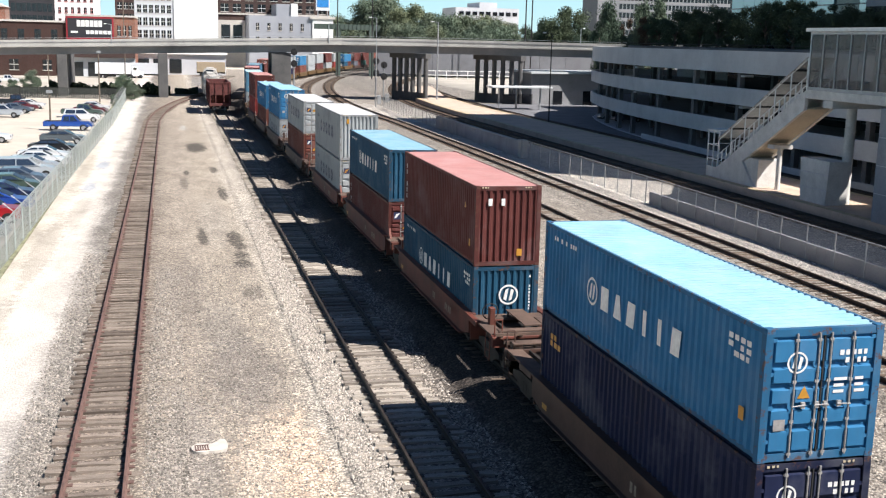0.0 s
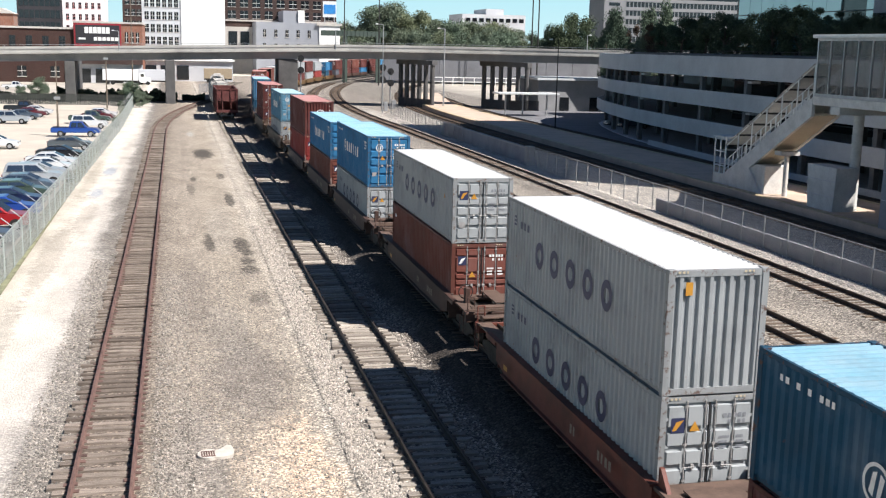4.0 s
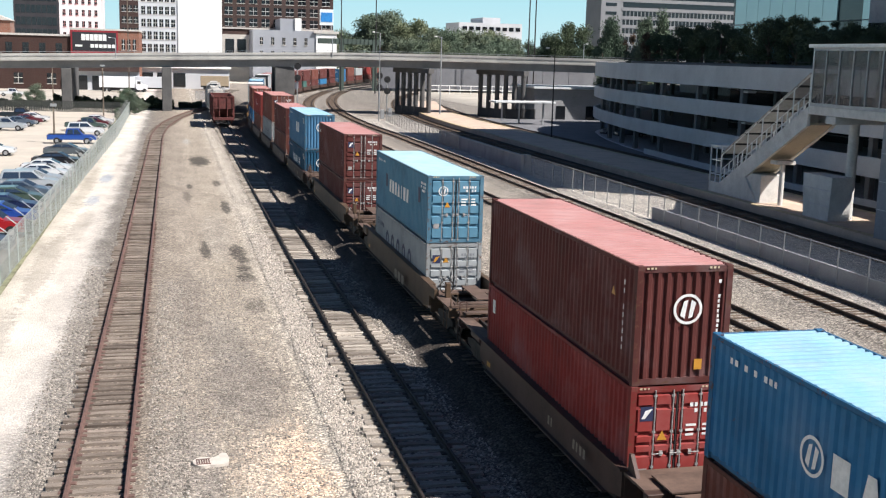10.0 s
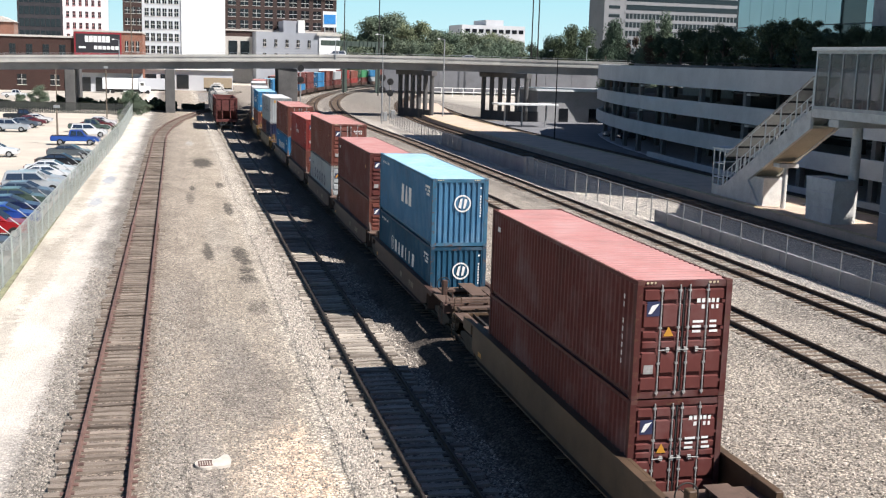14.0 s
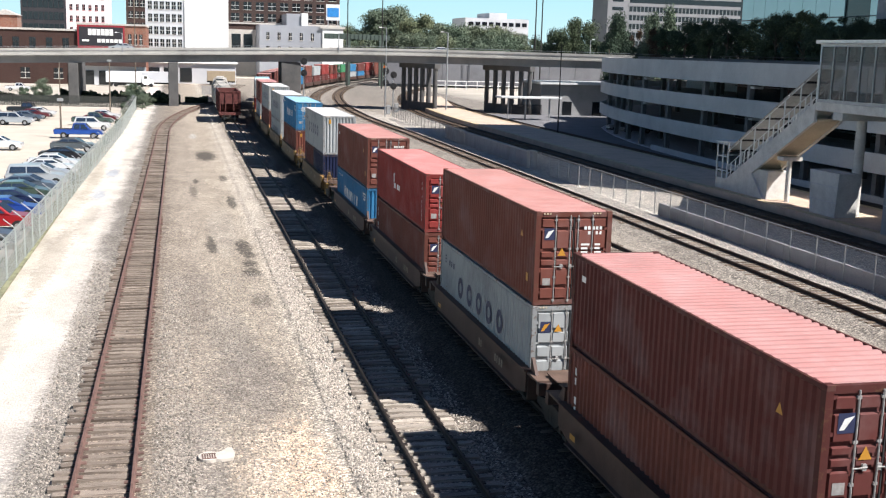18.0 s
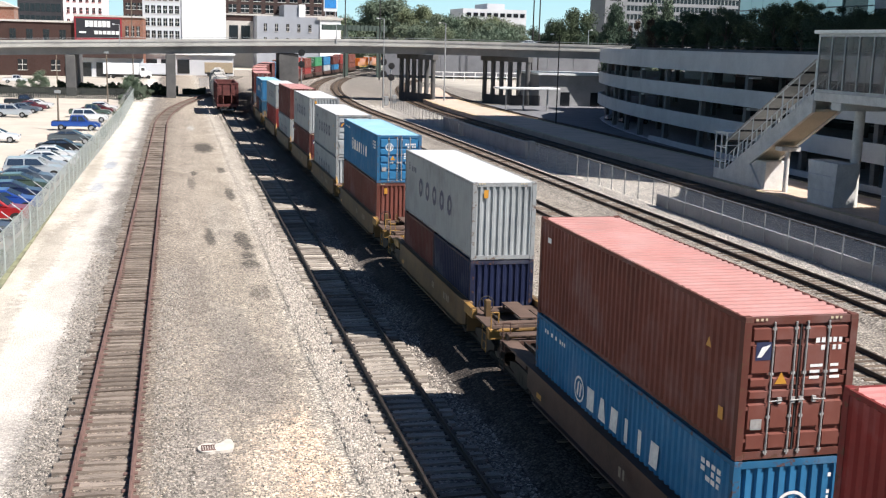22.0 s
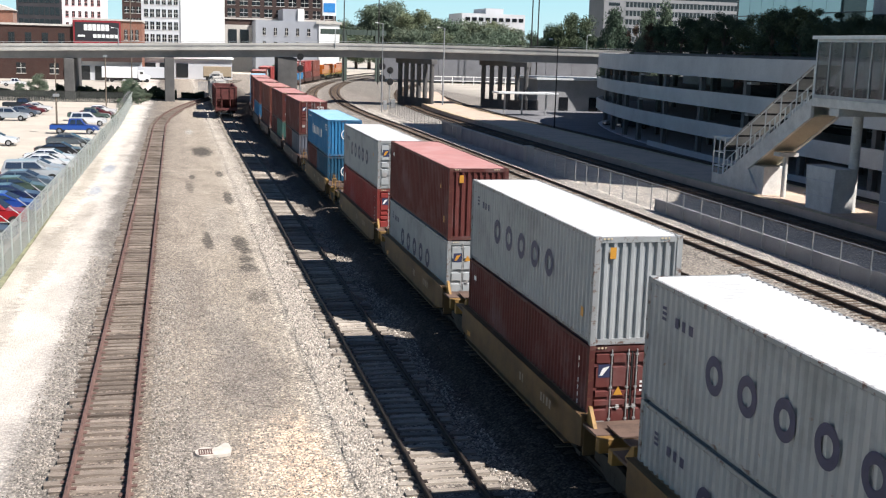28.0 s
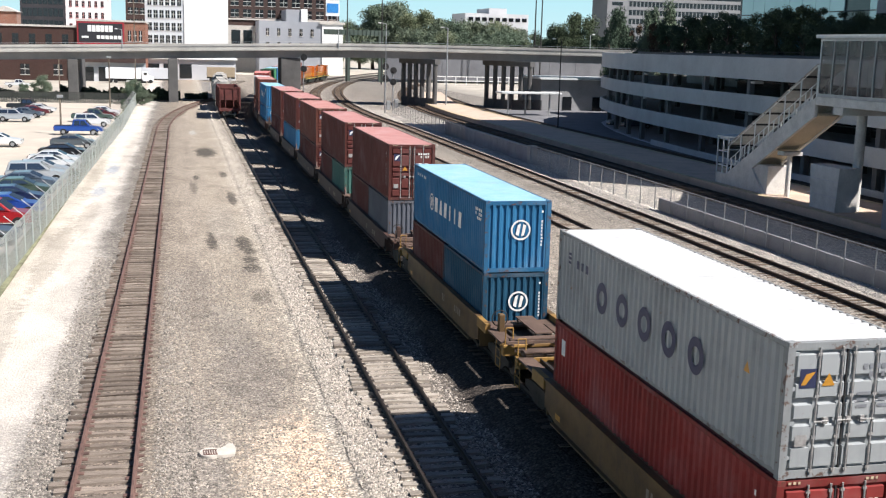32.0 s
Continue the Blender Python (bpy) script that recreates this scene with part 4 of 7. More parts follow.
BALLAST, DIRT = (0.30, 0.268, 0.235), (0.46, 0.405, 0.335)
YARD_MAT = gravel("yard_gravel", [(-8.6, (0.40, 0.36, 0.30)), (-7.4, (0.56, 0.51, 0.44)), (-6.4, (0.72, 0.66, 0.58)), (-4.75, (0.60, 0.555, 0.505)), (-4.35, (0.44, 0.41, 0.375)), (-4.0, (0.30, 0.28, 0.255)),
                                  (-3.2, BALLAST), (-1.0, (0.35, 0.305, 0.255)), (0.4, (0.40, 0.35, 0.295)), (2.4, DIRT), (3.6, (0.47, 0.415, 0.345)), (4.6, (0.62, 0.57, 0.50)), (5.4, (0.56, 0.515, 0.45)),
                                  # from 9.4 to 12.9 the train's shade is painted in as near-black gravel
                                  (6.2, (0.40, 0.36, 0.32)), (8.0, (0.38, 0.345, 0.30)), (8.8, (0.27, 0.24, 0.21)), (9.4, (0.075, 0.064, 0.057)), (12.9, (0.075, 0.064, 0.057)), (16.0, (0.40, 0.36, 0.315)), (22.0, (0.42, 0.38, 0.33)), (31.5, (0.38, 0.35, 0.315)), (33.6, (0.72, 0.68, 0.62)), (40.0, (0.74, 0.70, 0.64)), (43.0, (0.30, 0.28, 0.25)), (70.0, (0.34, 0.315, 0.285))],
                   spots=((2.85, 28.2, 1.5, 4.6, (0.78, 0.65, 0.52), 0.95), (3.3, 29.0, 0.75, 4.2, (0.98, 0.76, 0.58), 0.9), (0.3, 29.0, 0.9, 6.0, (0.34, 0.31, 0.28), 0.7), (-6.7, 62, 0.7, 11, (0.36, 0.32, 0.27), 0.6), (-5.9, 74, 0.6, 8, (0.40, 0.36, 0.31), 0.55), (-7.0, 96, 0.6, 14, (0.38, 0.34, 0.28), 0.6), (-6.9, 40, 0.6, 9, (0.38, 0.345, 0.30), 0.55), (-5.2, 120, 0.5, 12, (0.42, 0.38, 0.34), 0.5), (2.3, 37.4, 1.35, 4.6, (0.27, 0.24, 0.215), 0.8), (0.6, 52, 0.8, 7.0, (0.24, 0.21, 0.185), 0.5), (2.6, 70, 1.0, 9.0, (0.46, 0.42, 0.37), 0.5), (-2.05, 60, 1.0, 60, (0.24, 0.185, 0.15), 0.5), (2.6, 117.3, 1.2, 5.0, (0.07, 0.064, 0.058), 0.85), (1.3, 95.3, 0.3, 1.5, (0.07, 0.064, 0.058), 0.8), (3.6, 97.4, 0.35, 2.2, (0.07, 0.064, 0.058), 0.75), (1.0, 88.6, 0.35, 3.4, (0.07, 0.064, 0.058), 0.6),
                          (3.7, 82.7, 0.38, 3.4, (0.07, 0.064, 0.058), 0.85), (1.7, 64.4, 0.33, 2.8, (0.07, 0.064, 0.058), 0.85), (3.5, 63.6, 0.48, 2.4, (0.07, 0.064, 0.058), 0.85), (3.7, 61.0, 0.4, 1.0, (0.07, 0.064, 0.058), 0.7),
                          (3.6, 58.6, 0.5, 1.0, (0.07, 0.064, 0.058), 0.9), (3.5, 56.2, 0.55, 1.3, (0.07, 0.064, 0.058), 0.9), (3.55, 49.7, 0.5, 1.5, (0.07, 0.064, 0.058), 0.7),
                          (38.0, 262.0, 8.0, 80.0, (0.30, 0.27, 0.24), 0.9), (1.6, 143.0, 0.5, 4.0, (0.6, 0.58, 0.55), 0.8), (-5.8, 101.2, 0.6, 3.2, (0.36, 0.40, 0.46), 0.8), (-6.0, 86.5, 0.55, 2.6, (0.36, 0.40, 0.46), 0.8), (1.9, 44.0, 0.9, 4.0, (0.2, 0.19, 0.18), 0.45)))
EARTH = weathered("pale_earth", (0.50, 0.455, 0.39), (0.36, 0.33, 0.27), 0.12)

# tracks: centre line points, rail-head height
def left_x(y):
    return -2.077 + (max(0.0, y - 145) ** 2) * 0.00142


def shrink(s, a, b):
    return a + (b - a) * min(1.0, max(0.0, (s - 150) / 180))


LINES = {
    "left": [(left_x(y), y, 0.0) for y in np.arange(8, 236, 3.0)],
    "siding": [(6.94 + 0.003 * (y - 40) + max(0, y - 200) ** 2 * 0.0006, y, 0.0) for y in np.arange(8, 330, 3.0)],
    "train": [(*line_at(s)[:2], TRAIN_Z) for s in np.arange(-12, 560, 4.0)],
    "right": [(*line_at(s, shrink(s, 12.95, 4.6))[:2], 0.12) for s in np.arange(20, 560, 4.0)],
    "far": [(*line_at(s, shrink(s, 19.05, 9.2))[:2], 0.12) for s in np.arange(20, 560, 4.0)],
    "platform": [(42.2 + max(0, y - 165) ** 2 * 0.0011, y, 0.05) for y in np.arange(40, 330, 4.0)],
    "platform_far": [(54.0 + max(0, y - 165) ** 2 * 0.0008, y, 0.05) for y in np.arange(60, 260, 4.0)],
}


def bed(x, y):
    """Height of the ballast surface."""
    z = -0.30 + 0.05 * noise.noise((x * 0.5, y * 0.3, 0)) + 0.02 * noise.noise((x * 2.1, y * 2.1, 3))
    for cx, top, half in ((left_x(y), -0.255, 1.15), (6.94 + 0.003 * (y - 40), -0.262, 1.1), (line_at(y)[0], TRAIN_Z - 0.2, 1.75),
                          (line_at(y, shrink(y, 12.95, 4.6))[0], -0.08, 1.6), (line_at(y, shrink(y, 19.05, 9.2))[0], -0.08, 1.6)):
        d = abs(x - cx)
        z = max(z, top - max(0.0, d - half) * 0.42)
    d = x - left_x(y)          # stone has drifted over the right-hand ends of the old ties
    if 0.9 < d < 2.4:
        z = max(z, -0.178 + 0.03 * noise.noise((x * 1.3, y * 0.9, 7)) - max(0.0, d - 1.5) * 0.1)
    if x < -4.6:
        z = max(z, -0.26)
    if 3.7 < x < 5.3:          # a rut beside the shoulder of coarse stone
        c = 4.33 + 0.06 * noise.noise((y * 0.25, 2, 0))
        z += (0.5 + noise.noise((y * 0.4, 5, 0))) * (-0.04 * math.exp(-((x - c) / 0.14) ** 2)) + 0.05 * math.exp(-((x - c - 0.36) / 0.24) ** 2)
    return z


def sheet(name, xs, ys, height, material):
    verts = [(x, y, height(x, y)) for y in ys for x in xs]
    n = len(xs)
    faces = [(j * n + i, j * n + i + 1, (j + 1) * n + i + 1, (j + 1) * n + i) for j in range(len(ys) - 1) for i in range(n - 1)]
    me = bpy.data.meshes.new(name)
    me.from_pydata(verts, [], faces)
    for p in me.polygons:
        p.use_smooth = True
    return tagged(part(name, me, material), kind="structure")


YARD_Y = list(np.arange(-30, 60, 0.8)) + list(np.arange(60, 130, 1.6)) + list(np.arange(130, 401, 4.0))
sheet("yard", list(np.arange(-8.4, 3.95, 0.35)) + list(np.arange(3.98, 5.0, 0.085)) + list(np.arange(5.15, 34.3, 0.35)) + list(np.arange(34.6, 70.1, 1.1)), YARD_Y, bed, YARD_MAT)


def skirt(x, y):
    """The wide ground: it reaches the horizon, and lies below the yard where the yard is laid."""
    if -8.2 < x < 69.0 and -29 < y < 399:
        return -1.2
    return -0.32 if -600 < x < 600 and y < 700 else -0.32 - 0.002 * max(abs(x) - 600, y - 700, 0)


GX = [-3000, -1200, -600, -200, -80, -8.5, -8.2, 10, 34.0, 68.9, 69.3, 80, 200, 600, 1200, 3000]
GY = [-800, -30, -28.9, 60, 130, 398.5, 400, 500, 700, 1200, 2500, 4000]
sheet("ground", GX, GY, skirt, EARTH)

# ---- rails and ties ----
RUST_RAIL = plain("rusty_rail", (0.145, 0.085, 0.07), 0.75, 0.1, var=0.3, scale=2.0)
DARK_RAIL = plain("oily_rail", (0.055, 0.042, 0.035), 0.55, 0.5, var=0.3, scale=2.0)


def tie_wood(name, c):
    m = Mat(name, 0.9, spec=0.2)
    grain = m.noise(m.coords(scale=(0.6, 14, 14)), 3.0, 6.0, 0.7)
    info = m.t.nodes.new("ShaderNodeObjectInfo")
    col = m.ramp(grain, [(0.3, tuple(v * 0.35 for v in c)), (0.5, c), (0.72, tuple(v * 1.35 for v in c))])
    geo = m.t.nodes.new("ShaderNodeNewGeometry")
    rnd = m.math("FRACT", m.math("ADD", info.outputs["Random"], geo.outputs["Random Per Island"]))
    m.color(m.mix(0.9, col, m.ramp(rnd, [(0.0, (0.5, 0.47, 0.45)), (0.3, (0.82, 0.79, 0.76)), (0.8, (1.08, 1.06, 1.02)), (1.0, (1.45, 1.42, 1.38))]), "MULTIPLY"))
    m.bump(grain, 0.5, 0.02)
    return m.m


PALE_TIE = tie_wood("bleached_tie_wood", (0.36, 0.325, 0.285))
OLD_TIE, DARK_TIE = tie_wood("grey_tie_wood", (0.225, 0.19, 0.162)), tie_wood("brown_tie_wood", (0.15, 0.115, 0.09))
RAIL_SHAPE = [(-0.07, -0.172), (0.07, -0.172), (0.065, -0.158), (0.012, -0.14), (0.012, -0.045), (0.036, -0.03), (0.036, -0.004), (0.028, 0.0), (-0.028, 0.0), (-0.036, -0.004), (-0.036, -0.03), (-0.012, -0.045), (-0.012, -0.14), (-0.065, -0.158)]


def tie_mesh(seed):
    r = random.Random(seed)
    bm = bmesh.new()
    box(bm, -1.28 + r.uniform(-0.12, 0.12), 1.28 + r.uniform(-0.14, 0.12), -0.115, 0.115, -0.18, 0.0)
    bmesh.ops.subdivide_edges(bm, edges=[e for e in bm.edges if abs(e.verts[0].co.x - e.verts[1].co.x) > 1], cuts=3)
    for v in bm.verts:
        v.co += Vector((0, r.uniform(-0.03, 0.03), r.uniform(-0.03, 0.008) if v.co.z > -0.1 else 0))
    return mesh_of(bm, "tie")


TIES = [tie_mesh(k) for k in range(6)]


def track(name, line, rail_mat, tie_mat, single_y, spacing=0.53, label=""):
    """Two rails on ties; those between the two ys of single_y are parts of their own."""
    tr = thing(name, kind="structure")
    for sgn in (-1, 1):
        part("rail", sweep(bmesh.new(), line, [(u + sgn * 0.7525, w) for u, w in RAIL_SHAPE]), rail_mat, tr)
    pts = np.array(line)
    ds = np.concatenate(([0], np.cumsum(np.hypot(np.diff(pts[:, 0]), np.diff(pts[:, 1])))))
    verts, faces = [], []
    plates = bmesh.new()
    r = random.Random(len(name))
    for d in np.arange(0.3, ds[-1], spacing):
        x, y, z = (float(np.interp(d, ds, pts[:, k])) for k in range(3))
        x2, y2 = (float(np.interp(d + 1, ds, pts[:, k])) for k in range(2))
        th = -math.atan2(x2 - x, y2 - y + 1e-9) if d + 1 < ds[-1] else 0.0
        m = pose(x + r.uniform(-0.05, 0.05), y + r.uniform(-0.06, 0.06), z - 0.165 + r.uniform(-0.03, 0.006), 0, r.uniform(-0.7, 0.7), math.degrees(th) + r.uniform(-1.8, 1.8))
        if single_y[0] <= y <= single_y[1]:
            tie = new("tie", r.choice(TIES))
            if not tie.data.materials:
                tie.data.materials.append(tie_mat)
            tie.material_slots[0].link = "OBJECT"
            tie.material_slots[0].material = tie_mat
            tie.parent, tie.matrix_basis = tr, m
            if y < 75:
                for sgn in (-1, 1):
                    vs = [plates.verts.new(m @ Vector((sgn * 0.7525 + u, v, w))) for w in (-0.01, 0.016) for v in (-0.09, 0.09) for u in (-0.18, 0.18)]
                    for f in ((4, 5, 7, 6), (0, 1, 5, 4), (2, 6, 7, 3), (0, 4, 6, 2), (1, 3, 7, 5)):
                        plates.faces.new([vs[i] for i in f])
        elif y < 330:
            b = len(verts)
            verts += [tuple(m @ Vector((sx * 1.3, sy * 0.115, sz))) for sz in (-0.16, 0) for sy in (-1, 1) for sx in (-1, 1)]
            faces += [tuple(b + i for i in f) for f in ((4, 5, 7, 6), (0, 1, 5, 4), (2, 6, 7, 3), (0, 4, 6, 2), (1, 3, 7, 5))]
    if plates.verts:
        tagged(part("tie_plates", plates, rail_mat, tr), kind="stuff")
    if verts:
        me = bpy.data.meshes.new("far_ties")
        me.from_pydata(verts, [], faces)
        tagged(part("far_ties", me, tie_mat, tr), kind="stuff")
    return tr


track("track_1", LINES["left"], RUST_RAIL, OLD_TIE, (20, 176))
track("track_2", LINES["siding"], DARK_RAIL, PALE_TIE, (18, 172))
track("track_3", LINES["train"], DARK_RAIL, DARK_TIE, (20, 60))
track("track_4", LINES["right"], DARK_RAIL, DARK_TIE, (36, 100))
track("track_5", LINES["far"], DARK_RAIL, DARK_TIE, (36, 100))
track("track_6", LINES["platform"], DARK_RAIL, DARK_TIE, (-1, -1))
track("track_7", LINES["platform_far"], DARK_RAIL, DARK_TIE, (-1, -1))

# ---- loose stones, one heap of stuff ----
def stones(name, count, areas, size, material, seed):
    r = np.random.RandomState(seed)
    verts, faces = [], []
    for x0, x1, y0, y1, share in areas:
        for _ in range(int(count * share)):
            y = y0 + (y1 - y0) * r.rand() ** 1.5
            x = x0 + (x1 - x0) * r.rand()
            s = size * (0.5 + r.rand())
            z = bed(x, y) + s * 0.25
            b = len(verts)
            off = r.uniform(0.6, 1.2, 6) * s
            for k, d in enumerate(((1, 0, 0), (-1, 0, 0), (0, 1, 0), (0, -1, 0), (0, 0, 0.8), (0, 0, -0.8))):
                j = r.uniform(-0.3, 0.3, 3) * s
                verts.append((x + d[0] * off[k] + j[0], y + d[1] * off[k] + j[1], z + d[2] * off[k] + j[2]))
            faces += [(b + i, b + j, b + k) for i, j, k in ((0, 2, 4), (2, 1, 4), (1, 3, 4), (3, 0, 4), (2, 0, 5), (1, 2, 5), (3, 1, 5), (0, 3, 5))]
    me = bpy.data.meshes.new(name)
    me.from_pydata(verts, [], faces)
    return tagged(part(name, me, material), "loose grey and tan ballast stones beside the tracks", "ballast", kind="stuff")


def stone_mat(name, k):
    m = Mat(name, 0.9, spec=0.2)
    geo = m.t.nodes.new("ShaderNodeNewGeometry")
    col = m.ramp(geo.outputs["Random Per Island"], [(p, tuple(k * v for v in c)) for p, c in ((0.0, (0.17, 0.155, 0.14)), (0.35, (0.34, 0.31, 0.27)), (0.7, (0.48, 0.43, 0.37)), (0.92, (0.56, 0.485, 0.42)), (1.0, (0.68, 0.62, 0.55)))])
    m.color(m.mix(0.3, col, m.ramp(m.noise(m.coords(), 30.0), [(0.3, (0.5, 0.5, 0.5)), (0.7, (1.2, 1.2, 1.2))]), "MULTIPLY"))
    return m.m


STONE, GREY_STONE = stone_mat("ballast_stone", 1.0), stone_mat("dark_ballast_stone", 0.8)
stones("ballast_stones", 60000, ((4.5, 5.75, 17, 70, 0.34), (8.1, 9.0, 17, 64, 0.06), (14.0, 23.2, 20, 70, 0.30)), 0.042, STONE, 3)
stones("old_ballast_stones", 7000, ((-4.3, -3.25, 20, 60, 0.5), (-0.8, 0.3, 20, 55, 0.5)), 0.04, GREY_STONE, 8)
stones("trackside_gravel", 44000, ((-0.9, 4.2, 17, 56, 0.7), (-4.5, -3.2, 20, 60, 0.16)), 0.027, GREY_STONE, 5)

# storm drain: a pale concrete apron with a slotted grate
PALE_CONC = plain("pale_concrete", (0.55, 0.50, 0.44), 0.85, var=0.12, scale=2.5, bump=0.2, fine=20)
drain = thing("storm_drain", "pale concrete drain apron with a slotted iron grate", "drain", at=pose(0.70, 30.15, -0.255, 0, 0, 2) @ Matrix.Diagonal((0.9, 0.85, 1, 1)))
apron = bmesh.new()
prism(apron, [(0.1, -0.32), (0.32, -0.38), (0.72, -0.3), (0.8, 0.2), (0.74, 0.66), (0.6, 0.72), (0.4, 0.4), (0.1, 0.22)], "z", -0.1, 0.03)
part("apron", apron, PALE_CONC, drain)
rim = bmesh.new()
outer = [(-0.02 + 0.33 * math.cos(a), 0.0 + 0.42 * math.sin(a)) for a in np.linspace(0, 2 * math.pi, 20, endpoint=False)]
prism(rim, outer, "z", -0.1, 0.035)
part("rim", rim, PALE_CONC, drain)
part("grate", boxes(*[(-0.24 + 0.075 * k, -0.2 + 0.075 * k, -0.24, 0.16, 0.03, 0.05) for k in range(6)], (-0.24, 0.2, -0.28, -0.24, 0.03, 0.052), (-0.24, 0.2, 0.16, 0.2, 0.03, 0.052)), RUST_RAIL, drain)

# ---- platform side ----


def mesh_wire(name, c, open_part=0.55, cell=22.0):
    """Chain-link: a wire net, the openings cut out of it."""
    m = Mat(name, 0.5, 0.4)
    m.color(c)
    co = m.coords(scale=(1, 1, 1))
    rot = m.n("ShaderNodeMapping", Rotation=(radians(45), 0, 0), Scale=(0, cell, cell))
    m.put(co, rot.inputs["Vector"])
    sep = m.t.nodes.new("ShaderNodeSeparateXYZ")
    m.put(rot.outputs[0], sep.inputs[0])
    a = m.math("GREATER_THAN", m.math("FRACT", sep.outputs["Y"]), open_part)
    b = m.math("GREATER_THAN", m.math("FRACT", sep.outputs["Z"]), open_part)
    m.put(m.math("MAXIMUM", a, b), m.b.inputs["Alpha"])
    return m.m


NET_GREY = mesh_wire("grey_chain_link", (0.33, 0.34, 0.35), 0.80)
NET_GREEN = mesh_wire("green_chain_link", (0.42, 0.46, 0.45), 0.62)
POST_GREY = plain("fence_post_steel", (0.38, 0.39, 0.40), 0.5, 0.5)
POST_GREEN = plain("green_fence_post", (0.40, 0.45, 0.43), 0.5, 0.4)


def chain_fence(name, line, height, base, net, post_mat, label, spacing=3.0):
    """Posts, top and bottom rails and netting panels along a line of points."""
    f = thing(name, label, "fence")
    pts = np.array(line, float)
    ds = np.concatenate(([0], np.cumsum(np.hypot(np.diff(pts[:, 0]), np.diff(pts[:, 1])))))
    stops = np.arange(0, ds[-1] + 0.01, spacing)
    prev = None
    me = mesh_of(rod(bmesh.new(), (0, 0, base - 0.3), (0, 0, base + height + 0.05), 0.04, 6), "post")
    for d in stops:
        x, y = (float(np.interp(d, ds, pts[:, k])) for k in range(2))
        part("post", me, post_mat, f).location = (x, y, 0)
        if prev:
            bm = bmesh.new()
            vs = [bm.verts.new(p) for p in ((*prev, base + 0.03), (x, y, base + 0.03), (x, y, base + height), (*prev, base + height))]
            bm.faces.new(vs)
            part("netting", bm, net, f)
            rl = bmesh.new()
            rod(rl, (*prev, base + height), (x, y, base + height), 0.028, 5)
            part("top_rail", rl, post_mat, f)
        prev = (x, y)
    return f


chain_fence("chain_link_fence", [(34.3, 40), (34.35, 107)], 1.95, -0.25, NET_GREY, POST_GREY, "grey chain-link fence beside the gravel track bed", 2.7)
chain_fence("chain_link_fence", [(34.4, 132), (34.6, 160), (35.8, 188)], 1.9, -0.25, NET_GREY, POST_GREY, "tall grey chain-link fence near the signal mast", 2.4)

SLATE = weathered("slate_grey_concrete", (0.32, 0.33, 0.355), (0.24, 0.25, 0.27), 0.5)
# crash wall of cast panels
wall = thing("crash_wall", "stained grey concrete crash wall beside the track", "wall")
cw_line = [(34.9, 107.2 + 4.6 * k) for k in range(9)]
for k, ((x0, y0), (x1, y1)) in enumerate(zip(cw_line, cw_line[1:])):
    part("panel", boxes((34.75, 35.15, y0 + 0.02, y1 - 0.02, -0.4, 1.25), bevel=0.03), SLATE, wall)
part("end_post", boxes((34.55, 35.35, 106.2, 107.15, -0.4, 1.55), bevel=0.05), CONCRETE, wall)
part("coping", boxes((34.7, 35.2, 107.2, 144, 1.26, 1.34)), CONCRETE, wall)

kerb_wall = thing("kerb_wall", "low grey concrete wall under the chain-link fence", "wall")
for k in range(8):
    part("panel", boxes((34.42, 34.62, 39.5 + 4.4 * k, 43.86 + 4.4 * k, -0.4, 0.62), bevel=0.02), SLATE, kerb_wall)

# platform: deck, pale edge strips, tactile line
PLAT = weathered("platform_concrete", (0.60, 0.46, 0.36), (0.46, 0.36, 0.28))
YELLOW_EDGE = plain("yellow_edge_paint", (0.50, 0.40, 0.24), 0.7, var=0.25, scale=2)
ASPHALT = weathered("asphalt", (0.18, 0.18, 0.19), (0.13, 0.13, 0.14))
platform = thing("platform", kind="structure")
xs0 = lambda y: 44.0 + max(0, y - 165) ** 2 * 0.0011
xs1 = lambda y: 51.6 + max(0, y - 165) ** 2 * 0.0008
ys = list(range(44, 220, 8))
for y0, y1 in zip(ys, ys[1:]):
    bm = bmesh.new()
    prism(bm, [(xs0(y0), y0 + 0.01), (xs1(y0), y0 + 0.01), (xs1(y1), y1 - 0.01), (xs0(y1), y1 - 0.01)], "z", -0.35, 0.38)
    part("slab", bm, PLAT, platform)
for off, a in ((0.32, xs0), (-0.32, xs1)):
    bm = bmesh.new()
    sweep(bm, [(a(y) + off, y, 0.385) for y in range(44, 213, 4)], [(-0.28, -0.01), (0.28, -0.01), (0.28, 0.006), (-0.28, 0.006)])
    part("edge_strip", bm, YELLOW_EDGE, platform)
tail = bmesh.new()
prism(tail, [(46.8, 216), (53.5, 214), (62, 262), (57.5, 263)], "z", -0.35, 0.3)
part("slab", tail, PLAT, platform)
tagged(part("access_road", boxes((55.2, 140, 30, 200, -0.34, -0.19)), ASPHALT), kind="structure")

